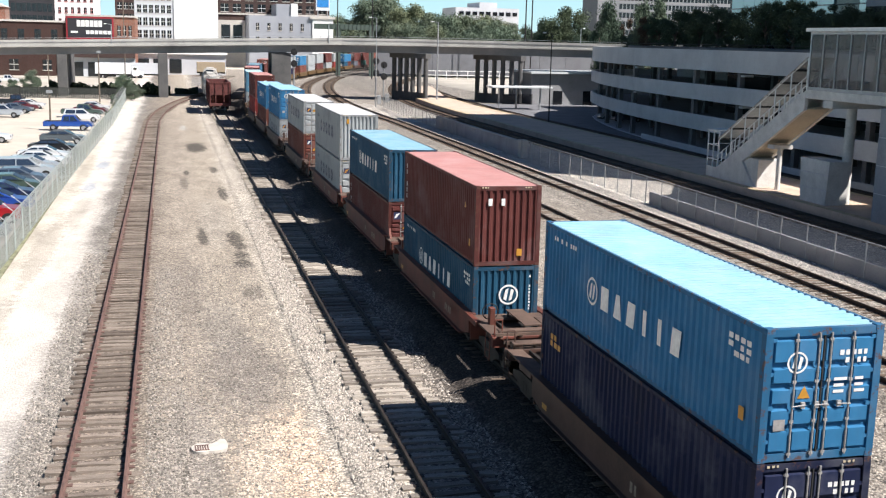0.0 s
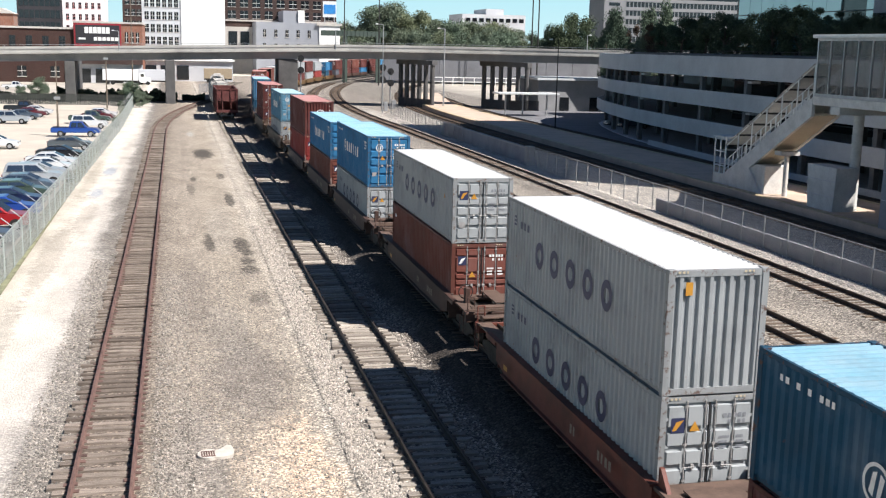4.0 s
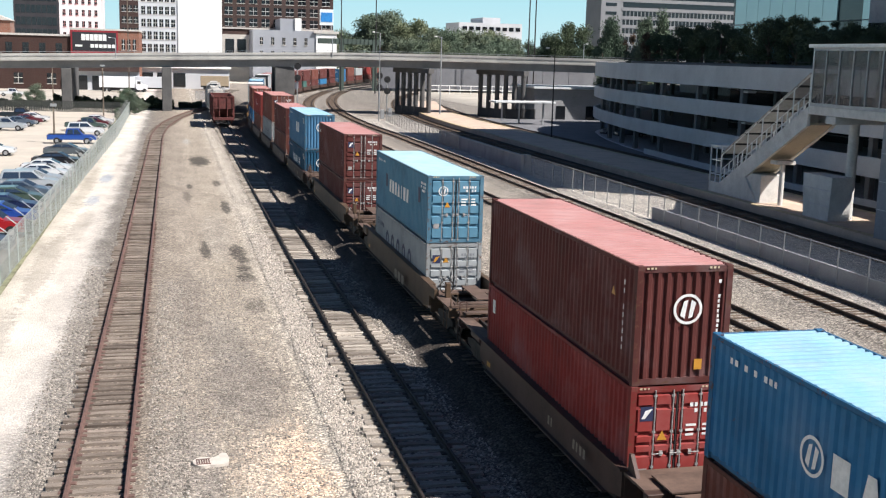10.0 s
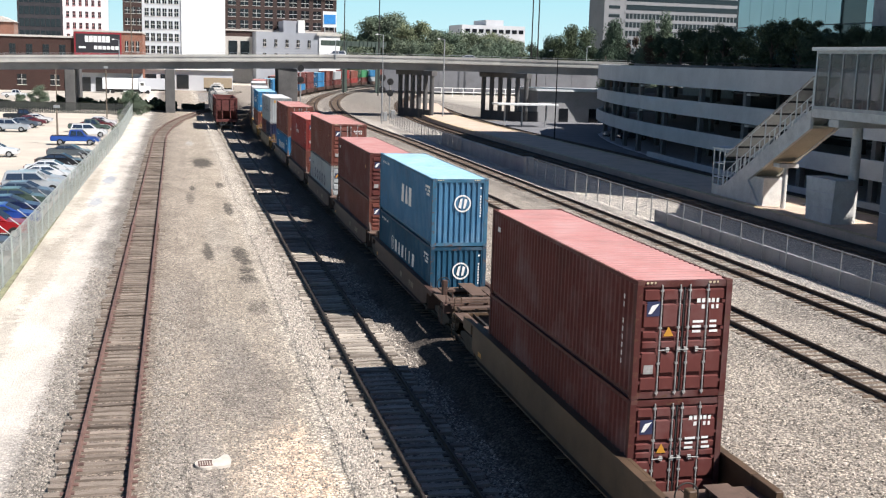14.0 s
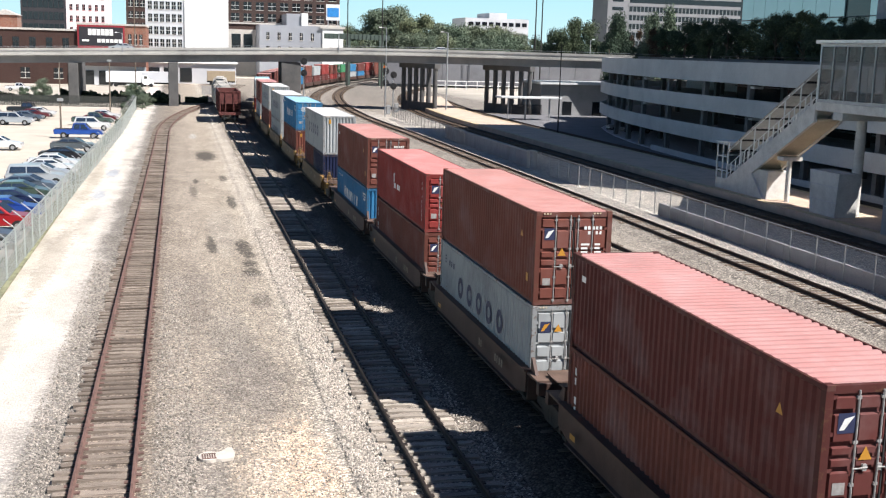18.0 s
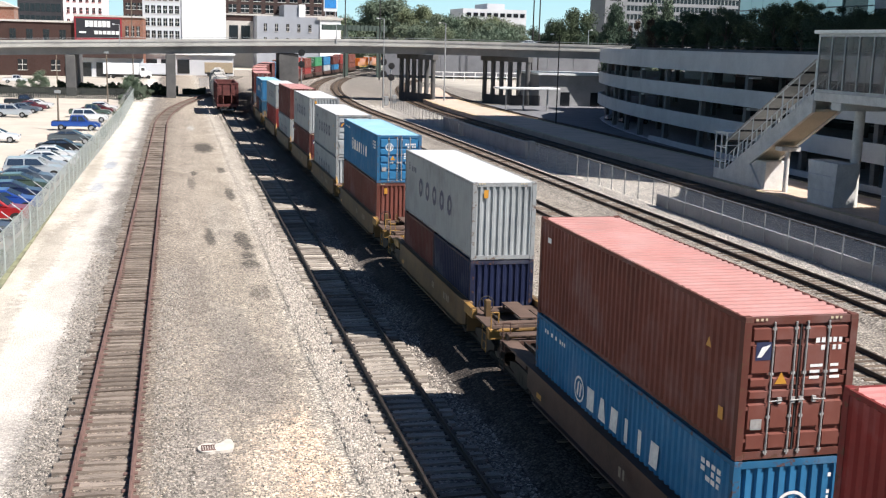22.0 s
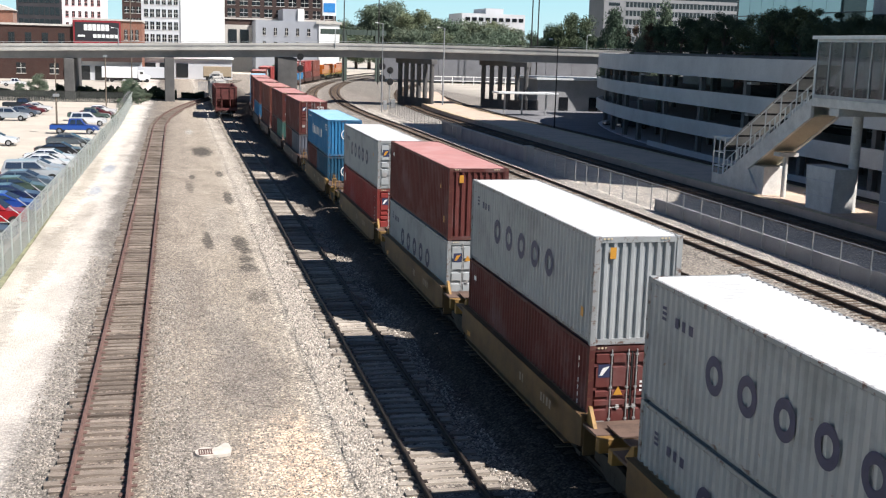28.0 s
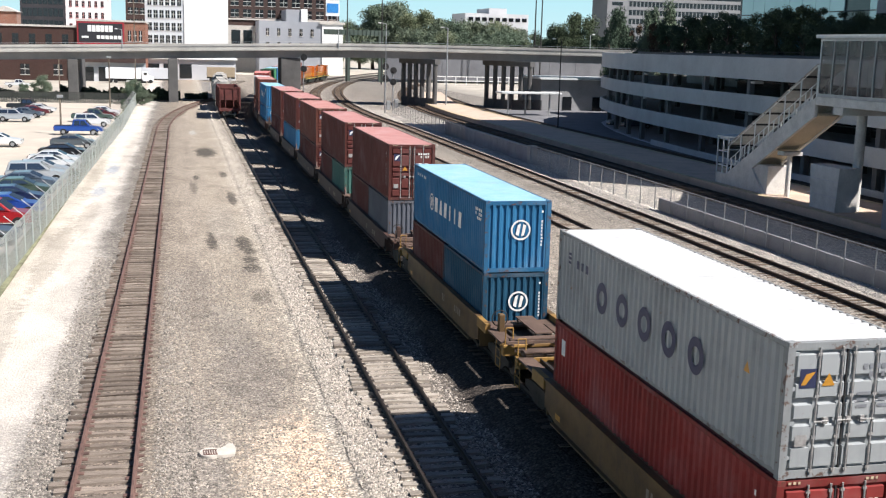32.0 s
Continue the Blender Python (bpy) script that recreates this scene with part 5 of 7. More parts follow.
# ---- parking garage ----
BAND = weathered("garage_concrete", (0.56, 0.56, 0.56), (0.46, 0.46, 0.465), 0.25)
DARK_IN = plain("garage_inside", (0.55, 0.54, 0.56), 0.9)
# column concrete darkened to hold the shade between the decks; the planter reuses it
COLUMN = weathered("shaded_column", (0.16, 0.16, 0.165), (0.11, 0.11, 0.115), 0.5)
garage = thing("parking_garage", "grey concrete parking garage with open decks and rounded corner", "garage")
G_LINE = [(55.6, 34), (55.6, 60), (55.6, 80), (55.6, 97), (56.0, 105), (56.6, 117), (57.5, 128), (58.9, 139), (61.0, 150), (63.3, 159), (65.6, 166.5), (68.6, 172), (75, 177), (100, 178)]
for z0, z1 in ((8.75, 10.95), (5.56, 7.25), (2.3, 3.95), (-0.3, 0.45)):
    part("spandrel", sweep(bmesh.new(), [(x, y, 0) for x, y in (G_LINE if z0 > 0 else G_LINE[:7])], [(-0.05, z0), (0.28, z0), (0.28, z1), (-0.05, z1)]), BAND, garage)
for k, (z0, z1) in enumerate(((5.9, 6.25), (2.65, 3.0), (-0.3, -0.1))):
    bm = bmesh.new()
    prism(bm, [(x + 0.3, y - 0.3) for x, y in G_LINE] + [(100, 34)], "z", z0, z1)
    part("deck", bm, DARK_IN, garage)
roof_bm = bmesh.new()
prism(roof_bm, [(x + 0.3, y - 0.3) for x, y in G_LINE] + [(100, 34)], "z", 9.3, 9.7)
part("roof_deck", roof_bm, BAND, garage)
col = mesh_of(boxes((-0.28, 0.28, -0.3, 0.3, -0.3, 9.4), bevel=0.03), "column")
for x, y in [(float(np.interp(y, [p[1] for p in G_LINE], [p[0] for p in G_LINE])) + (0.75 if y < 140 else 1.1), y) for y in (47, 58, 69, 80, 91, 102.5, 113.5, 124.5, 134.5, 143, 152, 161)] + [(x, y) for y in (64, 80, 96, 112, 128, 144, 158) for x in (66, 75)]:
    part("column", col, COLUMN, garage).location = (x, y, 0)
part("inner_wall", boxes((84, 84.4, 34, 174, -0.3, 9.3)), DARK_IN, garage)
lamp_me = mesh_of(boxes((-0.5, 0.5, -0.6, 0.6, -0.12, 0.12), bevel=0.02), "garage_lamp")
for z in (8.45, 5.3):
    for y in (134, 102):
        part("ceiling_box", lamp_me, BAND, garage).location = (float(np.interp(y, (102, 134), (56.9, 59.3))), y, z)
rail = bmesh.new()
for a, b in zip(G_LINE[:-1], G_LINE[1:]):
    rod(rail, (a[0] + 0.5, a[1] - 0.3, 11.5), (b[0] + 0.5, b[1] - 0.3, 11.5), 0.03, 5)
    rod(rail, (a[0] + 0.5, a[1] - 0.3, 11.2), (b[0] + 0.5, b[1] - 0.3, 11.2), 0.03, 5)
part("guard_rail", rail, DARK_STEEL, garage)
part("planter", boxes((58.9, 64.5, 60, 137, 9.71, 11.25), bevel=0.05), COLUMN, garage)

# ---- glass tower, with the office block behind ----
def glass_wall(name, c, rough=0.06, ior=2.2):
    m = Mat(name, rough, 0.0, 1.0)
    m.b.inputs["IOR"].default_value = ior
    co = m.coords()
    m.color(m.ramp(m.noise(co, 0.12, 2.0), [(0.3, tuple(v * 0.8 for v in c)), (0.7, c)]))
    m.bump(m.noise(co, 0.35, 2.0), 0.04, 0.2)
    return m.m


GLASS_BLUE = glass_wall("blue_curtain_glass", (0.16, 0.34, 0.36))
GLASS_DARK = glass_wall("dark_window_glass", (0.012, 0.014, 0.017), 0.15, 1.4)
MULLION = plain("dark_mullion", (0.06, 0.07, 0.075), 0.4, 0.5)
OFFICE = plain("pale_precast", (0.21, 0.215, 0.225), 0.8, var=0.06, scale=0.2)
tower = thing("glass_tower", "tall office tower with blue mirrored curtain glass", "office tower")
part("body", boxes((70.4, 104, 62.5, 131, -0.3, 57)), GLASS_DARK, tower)
# hidden wing, added only to cast shade beyond the garage's far end
part("unseen_shade_wing", boxes((92, 126, 131.02, 172, -0.3, 40)), GLASS_DARK, tower)
for y0, y1 in ((108.2, 130.8), (72.2, 103.6)):
    part("upper_glass", boxes((70.2, 70.36, y0, y1, 20.3, 56.9)), GLASS_BLUE, tower)
for k in range(2, 4):
    z0 = 3.8 + 4.1 * k
    for y0, y1 in ((108.2, 130.8), (72.2, 103.6)):
        n = 8 if y0 > 100 else 10
        for j in range(n):
            a, b = y0 + (y1 - y0) * j / n, y0 + (y1 - y0) * (j + 1) / n
            part("pane", boxes((70.2, 70.36, a + 0.03, b - 0.03, z0 + 0.04, z0 + 4.05)), GLASS_BLUE, tower)
for k in range(14):
    part("spandrel_line", boxes((70.12, 70.3, 72, 131, 3.72 + 4.1 * k, 3.84 + 4.1 * k)), MULLION, tower)
office = thing("office_block", "pale concrete office block with rows of dark windows", "office block")
OY, OX0, OX1 = 430, 170.5, 245
part("wall", boxes((OX0, OX1, OY, OY + 17, -0.3, 60)), OFFICE, office)
win = mesh_of(boxes((0, 1.2, -0.10, 0.05, 0, 2.05)), "window")
for k in range(14):
    z = 8.3 + 3.5 * k
    part("ledge", boxes((OX0 + 9, OX1, OY - 0.18, OY - 0.004, z + 2.15, z + 3.45)), OFFICE, office)
    if 2 <= k <= 6:
        for j in range(38):
            part("window", win, GLASS_DARK, office).location = (OX0 + 9.6 + 1.68 * j, OY - 0.02, z)
    else:
        part("window_band", boxes((OX0 + 9.6, OX1 - 0.6, OY - 0.06, OY + 0.03, z, z + 2.05)), GLASS_DARK, office)
    part("stair_window", boxes((OX0 + 2.0, OX0 + 6.8, OY - 0.08, OY + 0.1, z + 0.3, z + 1.6)), GLASS_DARK, office)

# neighbouring block, out of view to the south, whose shade lies over the platform
tagged(part("backdrop_block", boxes((53.6, 100, -40, 33.5, -0.3, 30), (50.8, 100, 20, 55.5, -0.3, 24), bevel=0.1), OFFICE), kind="structure")

# ---- stair, footbridge and lift tower ----
STAIR_C = weathered("stair_concrete", (0.64, 0.63, 0.60), (0.50, 0.49, 0.465), 0.8)
RAIL_W = plain("pale_rail_paint", (0.62, 0.64, 0.64), 0.5, 0.2, var=0.08)
stair = thing("platform_stair", "grey concrete stair with pale steel railings up to a footbridge", "stair")
SX0, SX1 = 44.9, 47.3
YB, YT, ZB, ZT_ = 84.2, 71.8, 0.95, 8.15
bm = bmesh.new()
prism(bm, [(86.2, 0.3), (86.2, 1.25), (84.4, 1.25), (71.8, 8.3), (71.8, 6.9), (80.2, 2.2), (78.2, 0.3)], "x", SX0, SX0 + 0.25)
part("stringer", bm, STAIR_C, stair)
bm = bmesh.new()
prism(bm, [(86.2, 0.3), (86.2, 1.25), (84.4, 1.25), (71.8, 8.3), (71.8, 6.9), (80.2, 2.2), (78.2, 0.3)], "x", SX1 - 0.25, SX1)
part("stringer", bm, STAIR_C, stair)
step = mesh_of(boxes((SX0 + 0.26, SX1 - 0.26, -0.15, 0.15, -0.09, 0.09)), "step")
nst = 40
for i in range(nst):
    part("step", step, STAIR_C, stair).location = (0, YB - (YB - YT) * (i + 0.5) / nst, ZB + (ZT_ - ZB) * (i + 0.5) / nst)
bm = bmesh.new()
prism(bm, [(80.2, 2.24), (71.8, 6.94), (71.8, 7.12), (80.2, 2.42)], "x", SX0 + 0.3, SX1 - 0.3)
part("soffit", bm, weathered("sunlit_soffit", (0.50, 0.44, 0.33), (0.40, 0.35, 0.27)), stair)
part("plinth", boxes((SX0 + 0.2, SX1 - 0.2, 78.0, 80.6, 0.3, 2.6), bevel=0.04), STAIR_C, stair)
bm = bmesh.new()
rod(bm, (46.1, 76.6, 0.3), (46.1, 76.6, 3.6), 0.2, 14)
box(bm, 45.3, 46.9, 76.1, 77.1, 3.6, 3.9)
part("support_column", bm, STAIR_C, stair)
for x in (SX0 + 0.06, SX1 - 0.06):
    for i in range(19):
        f = i / 18
        y, z = 84.4 + (71.8 - 84.4) * f, 1.25 + (8.3 - 1.25) * f
        bm = bmesh.new()
        rod(bm, (x, y, z), (x, y, z + 2.3 if i % 3 == 0 else z + 1.05), 0.055, 6)
        part("baluster", bm, RAIL_W, stair)
    for dz, r in ((1.05, 0.04), (0.35, 0.03), (2.3, 0.05)):
        bm = bmesh.new()
        rod(bm, (x, 84.4, 1.25 + dz), (x, 71.8, 8.3 + dz), r, 6)
        part("handrail", bm, RAIL_W, stair)
# the stair's slanting roof of steel sheets
SCREEN = weathered("grey_screen_sheet", (0.46, 0.44, 0.41), (0.36, 0.35, 0.33), 1.0)
for i in range(7):
    a, b = i / 7 + 0.006, (i + 1) / 7 - 0.006
    bm = bmesh.new()
    pt = lambda f, dz: (84.4 - 12.6 * f, 1.25 + 7.05 * f + dz)
    prism(bm, [pt(a, 2.36), pt(b, 2.36), pt(b, 2.44), pt(a, 2.44)], "x", SX0 - 0.05, SX1 + 0.05)
    part("roof_panel", bm, SCREEN, stair)
    bm = bmesh.new()
    prism(bm, [pt(a, 2.28), pt(a + 0.012, 2.28), pt(a + 0.012, 2.355), pt(a, 2.355)], "x", SX0, SX1)
    part("roof_rib", bm, DARK_STEEL, stair)
# cage at the foot
cage = thing("stair_gate", "pale steel cage gate at the foot of the stair", "gate")
for x in (SX0, SX1 - 0.1):
    for y in (86.2, 85.2, 84.3):
        part("post", boxes((x, x + 0.1, y - 0.05, y + 0.05, 1.25, 4.3)), RAIL_W, cage)
for z in (1.9, 3.1, 4.25):
    part("bar", boxes((SX0, SX0 + 0.08, 84.3, 86.2, z - 0.05, z + 0.05)), RAIL_W, cage)
    part("bar", boxes((SX0, SX1, 86.15, 86.23, z - 0.04, z + 0.04)), RAIL_W, cage)
part("roof", boxes((SX0 - 0.1, SX1 + 0.1, 84.2, 86.4, 4.31, 4.4)), RAIL_W, cage)

def screen_glass():
    """Dusty tinted panels that one sees through."""
    m = Mat("tinted_screen_glass", 0.2)
    dust = m.noise(m.coords(), 1.2, 5.0)
    m.color(m.ramp(dust, [(0.3, (0.05, 0.047, 0.05)), (0.7, (0.10, 0.094, 0.098))]))
    m.put(m.ramp(dust, [(0.3, (0.42,) * 3), (0.7, (0.58,) * 3)]), m.b.inputs["Alpha"])
    return m.m


bridge_w = thing("footbridge", "enclosed grey footbridge with glass panels over the platform", "footbridge")
part("deck", boxes((44.9, 50.5, 30, 71.75, 7.75, 8.35), bevel=0.03), STAIR_C, bridge_w)
part("roof", boxes((44.7, 50.7, 30, 72.1, 12.5, 12.75), bevel=0.03), RAIL_W, bridge_w)
PANEL_GLASS = screen_glass()
stops = [71.7 - 1.62 * i for i in range(8)] + [57.0, 50.0, 43.0, 36.0]
for i, (y0, y1) in enumerate(zip(stops, stops[1:])):
    part("post", boxes((44.92, 45.06, y0 - 0.08, y0 + 0.02, 8.35, 12.5)), RAIL_W if i == 0 else POST_GREY, bridge_w)
    part("post", boxes((50.3, 50.42, y0 - 0.08, y0 + 0.02, 8.35, 12.5)), POST_GREY, bridge_w)
    part("glass_panel", boxes((44.97, 45.01, y1 + 0.06, y0 - 0.1, 8.6, 12.3)), PANEL_GLASS, bridge_w)
    part("glass_panel", boxes((50.34, 50.38, y1 + 0.06, y0 - 0.1, 9.6, 12.3)), PANEL_GLASS, bridge_w)
part("sill_rail", boxes((44.9, 45.08, 36, 71.6, 8.36, 8.58)), POST_GREY, bridge_w)
part("head_rail", boxes((44.9, 45.08, 36, 71.6, 12.3, 12.49)), POST_GREY, bridge_w)
part("back_wall", boxes((50.3, 50.45, 30, 71.7, 8.35, 9.55)), SCREEN, bridge_w)
part("inner_portal", boxes((47.0, 47.12, 66.6, 66.75, 8.36, 11.3), (47.0, 47.12, 64.3, 64.45, 8.36, 11.3), (47.0, 47.12, 64.46, 66.59, 11.15, 11.3), (47.0, 47.1, 64.46, 66.59, 9.5, 9.58)), RAIL_W, bridge_w)
inner = bmesh.new()
for x in (45.35, 46.9):
    rod(inner, (x, 71.6, 9.35), (x, 68.6, 11.0), 0.035, 6)
    rod(inner, (x, 71.6, 8.8), (x, 68.6, 10.45), 0.025, 6)
    for k in range(4):
        rod(inner, (x, 71.4 - 0.9 * k, 8.36), (x, 71.4 - 0.9 * k, 9.46 + 0.495 * k), 0.025, 6)
part("inner_handrail", inner, RAIL_W, bridge_w)
bm = bmesh.new()
rod(bm, (46.9, 68.9, 0.3), (46.9, 68.9, 7.2), 0.36, 20)
part("column", bm, STAIR_C, bridge_w)
part("cross_beam", boxes((44.9, 50.5, 68.3, 69.5, 7.2, 7.74), bevel=0.03), STAIR_C, bridge_w)
pier = thing("concrete_block_pier", "stained concrete pier block on the platform", "pier")
bm = bmesh.new()
prism(bm, [(68.2, 0.35), (71.4, 0.35), (71.7, 3.5), (68.0, 3.5)], "x", 44.9, 46.6)
part("body", bm, STAIR_C, pier)
for z in (1.4, 2.5):
    part("joint_band", boxes((44.86, 44.9, 68.0, 71.8, z, z + 0.05)), DARK_IN, pier)
lift = thing("lift_tower", "grey concrete lift tower beside the footbridge", "lift tower")
part("shaft", boxes((44.0, 49.0, 52.0, 61.6, 0.3, 7.7), bevel=0.05), SLATE, lift)
for z in (2.2, 4.0, 5.8):
    part("joint_band", boxes((43.96, 44.0, 52.1, 61.5, z, z + 0.05), (44.1, 48.9, 61.6, 61.64, z, z + 0.05)), DARK_IN, lift)
house = thing("stair_house", "grey concrete stair house with dark windows on the garage roof", "stair house")
part("wall", boxes((65.1, 70.05, 80.0, 95.0, 9.71, 24.0), bevel=0.05), SLATE, house)
part("window_band", boxes((65.02, 65.1, 80.2, 94.8, 13.4, 15.4)), GLASS_DARK, house)
for k in range(7):
    part("mullion", boxes((64.96, 65.02, 80.4 + 2.3 * k, 80.5 + 2.3 * k, 13.4, 15.4)), MULLION, house)

# ---- platform canopy, lamp posts, signals ----
canopy = thing("platform_canopy", "flat pale platform canopy on slim posts", "canopy")
part("roof", boxes((53.6, 64.5, 181.5, 185.5, 3.55, 3.85), bevel=0.04), RAIL_W, canopy)
for x, y in ((55.3, 183.2), (62.8, 183.2), (59.0, 185.0)):
    part("post", boxes((x - 0.12, x + 0.12, y - 0.12, y + 0.12, -0.3, 3.55)), POST_GREY, canopy)
part("windscreen", boxes((56.5, 62.0, 185.0, 185.1, 0.6, 2.4)), PANEL_GLASS, canopy)
LAMP_HEAD = plain("lamp_head_white", (0.7, 0.7, 0.7), 0.4)


def lamp_post(x, y, h, label, arm=0.9, base=-0.3, mat=None, r=0.11):
    lp = thing("lamp_post", label, "lamp post", at=pose(x, y, base))
    bm = bmesh.new()
    rod(bm, (0, 0, 0), (0, 0, h - base), r, 8, r * 0.6)
    part("pole", bm, mat or STEEL_GREY, lp)
    bm = bmesh.new()
    rod(bm, (0, 0, h - base), (-arm, 0, h - base + 0.1), 0.04, 6)
    part("arm", bm, mat or STEEL_GREY, lp)
    part("head", boxes((-arm - 0.45, -arm, -0.16, 0.16, h - base + 0.02, h - base + 0.2), bevel=0.03), LAMP_HEAD, lp)
    return lp


lamp_post(48.9, 202.4, 14.6, "tall galvanised lamp post on the platform", base=0.38, mat=POST_GREY, r=0.17)
lamp_post(53.3, 151.3, 12.6, "tall dark lamp post by the far platform track", mat=DARK_STEEL)
lamp_post(34.7, 188.5, 14.8, "tall thin galvanised mast by the fence")
SIG = plain("signal_black", (0.012, 0.012, 0.013), 0.5)


def signal(x, y, h, label):
    sg = thing("railway_signal", label, "signal", "railway signals", at=pose(x, y, -0.3))
    bm = bmesh.new()
    rod(bm, (0, 0, 0), (0, 0, h), 0.12, 8)
    part("mast", bm, STEEL_GREY, sg)
    for z in (h - 0.5, h - 2.6):
        bm = bmesh.new()
        rod(bm, (0, -0.25, z), (0, -0.3, z), 0.62, 20)
        target = part("target", bm, SIG, sg)
        bm = bmesh.new()
        rod(bm, (0, -0.55, z), (0, -0.3, z), 0.12, 10)
        part("lens_hood", bm, SIG, target)
    part("case", boxes((0.3, 1.0, -0.3, 0.3, 0, 1.6), bevel=0.02), STEEL_GREY, sg)
    lad = bmesh.new()
    for k in range(int(h / 0.4)):
        rod(lad, (-0.2, 0.25, 0.3 + 0.4 * k), (0.2, 0.25, 0.3 + 0.4 * k), 0.015, 4)
    part("ladder", lad, STEEL_GREY, sg)


signal(36.2, 197.0, 8.2, "two-headed black railway signal on a mast")
signal(38.8, 203.0, 7.4, "black railway signal near the fence end")
signal(22.5, 206.0, 9.4, "black railway signal beside the bridge pier")

# ---- road bridge over the yard ----
BR_CONC = weathered("bridge_concrete", (0.44, 0.43, 0.40), (0.32, 0.31, 0.29), 0.2)
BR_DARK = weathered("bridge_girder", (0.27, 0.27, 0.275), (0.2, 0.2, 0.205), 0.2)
# piers and bents coloured near black to hold the shade under the deck
BENT = weathered("shaded_pier_concrete", (0.115, 0.112, 0.11), (0.075, 0.075, 0.075), 0.3)
RETAIN = weathered("grey_retaining_concrete", (0.155, 0.158, 0.17), (0.12, 0.12, 0.13), 0.2)
road_bridge = thing("road_bridge", "long grey concrete road bridge across the yard", "bridge")
TOPS = [(-180, 220, 5.6), (-90, 218, 7.6), (-30, 215, 9.55), (0, 213, 10.45), (20, 211, 11.05), (32, 210, 11.35), (46, 207, 11.45), (60, 203, 11.45), (85, 193, 11.4), (140, 165, 11.3)]


def along(outline, name, mat, pieces=None):
    part(name, sweep(bmesh.new(), [(x, y, z) for x, y, z in TOPS], outline), mat, road_bridge)


# across is to the right of the line, which runs towards +x: the near side is positive
along([(0.0, -0.95), (0.3, -0.95), (0.25, 0.0), (0.05, 0.0)], "parapet", BR_CONC)
along([(-9.3, -0.95), (-9.0, -0.95), (-9.05, 0.0), (-9.25, 0.0)], "parapet", BR_CONC)
along([(-9.5, -1.3), (0.5, -1.3), (0.5, -0.96), (-9.5, -0.96)], "deck", BR_CONC)
for u in (-0.9, -3.4, -6.0, -8.6):
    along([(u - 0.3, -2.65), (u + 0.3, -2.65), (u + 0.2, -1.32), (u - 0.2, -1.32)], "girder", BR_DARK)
along([(0.12, 0.28), (0.18, 0.28), (0.18, 0.34), (0.12, 0.34)], "hand_rail", STEEL_GREY)
along([(0.3, -0.5), (0.36, -0.5), (0.36, -0.42), (0.3, -0.42)], "fascia_ledge", BR_DARK)
along([(0.5, -1.3), (0.56, -1.3), (0.56, -1.16), (0.5, -1.16)], "drip_edge", BR_CONC)
for k in range(len(TOPS) - 1):
    (xa, ya, za), (xb, yb, zb) = TOPS[k], TOPS[k + 1]
    n = max(1, int(math.hypot(xb - xa, yb - ya) / 3.2))
    for i in range(n):
        f = i / n
        part("rail_post", CACHE.setdefault("rail_post", mesh_of(boxes((-0.03, 0.03, -0.2, -0.14, 0, 0.3)), "rail_post")), STEEL_GREY, road_bridge
             ).location = (xa + (xb - xa) * f, ya + (yb - ya) * f, za + (zb - za) * f)


def wall_pier(x, y, w, top, length=9.0):
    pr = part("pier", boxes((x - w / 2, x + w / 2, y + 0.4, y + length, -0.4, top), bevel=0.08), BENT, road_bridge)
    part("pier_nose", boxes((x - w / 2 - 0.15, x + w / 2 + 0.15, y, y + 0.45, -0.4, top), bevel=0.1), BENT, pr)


wall_pier(-1.0, 212.5, 1.5, 7.75)
wall_pier(-18.9, 214.3, 1.5, 7.2, 19)
wall_pier(20.7, 211.3, 3.4, 8.35, 8.5)
wall_pier(-50, 216, 1.4, 6.0)
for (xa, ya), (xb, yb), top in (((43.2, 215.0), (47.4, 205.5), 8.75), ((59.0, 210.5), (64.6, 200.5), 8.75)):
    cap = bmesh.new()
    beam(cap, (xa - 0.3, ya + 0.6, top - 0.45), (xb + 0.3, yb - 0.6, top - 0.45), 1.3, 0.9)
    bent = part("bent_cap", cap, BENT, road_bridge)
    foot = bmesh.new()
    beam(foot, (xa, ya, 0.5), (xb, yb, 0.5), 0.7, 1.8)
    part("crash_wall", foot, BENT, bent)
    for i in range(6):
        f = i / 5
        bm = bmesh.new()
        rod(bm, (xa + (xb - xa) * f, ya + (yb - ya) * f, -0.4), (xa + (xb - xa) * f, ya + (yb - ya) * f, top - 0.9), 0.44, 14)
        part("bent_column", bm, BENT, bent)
for x, y, z, lean in ((-10.0, 213.6, 10.2, 1), (29.5, 210.0, 11.3, -1), (75, 197, 11.4, -1)):
    lamp_post(x, y - 0.2, z + 2.6, "short street lamp on the road bridge", 0.8 * lean, z - 1.0)

WHITE_RAIL = plain("white_rail_paint", (0.72, 0.72, 0.70), 0.6, var=0.1)
# retaining wall and grey lineside shed beyond the bridge
ret = thing("retaining_wall", "long grey concrete retaining wall behind the tracks", "wall")
for k in range(12):
    part("panel", boxes((64 + 9 * k, 72.95 + 9 * k, 346, 346.6, 0.6, 11.0), bevel=0.05), RETAIN, ret)
part("road_deck", boxes((64, 174, 347, 358, 10.2, 10.9)), BR_CONC, ret)
guard = thing("guard_fence", "white guard fence along the yard road", "fence")
for k in range(24):
    part("post", boxes((76 + 3.4 * k, 76.2 + 3.4 * k, 331, 331.2, -0.4, 2.3)), WHITE_RAIL, guard)
for z in (0.9, 2.2):
    part("rail", boxes((76, 158, 330.9, 331.0, z - 0.12, z + 0.12)), WHITE_RAIL, guard)
hut = thing("lineside_building", "low grey station building under the bridge", "building")
part("wall", boxes((66.6, 100, 199.5, 212, -0.3, 5.6), bevel=0.05), BR_DARK, hut)
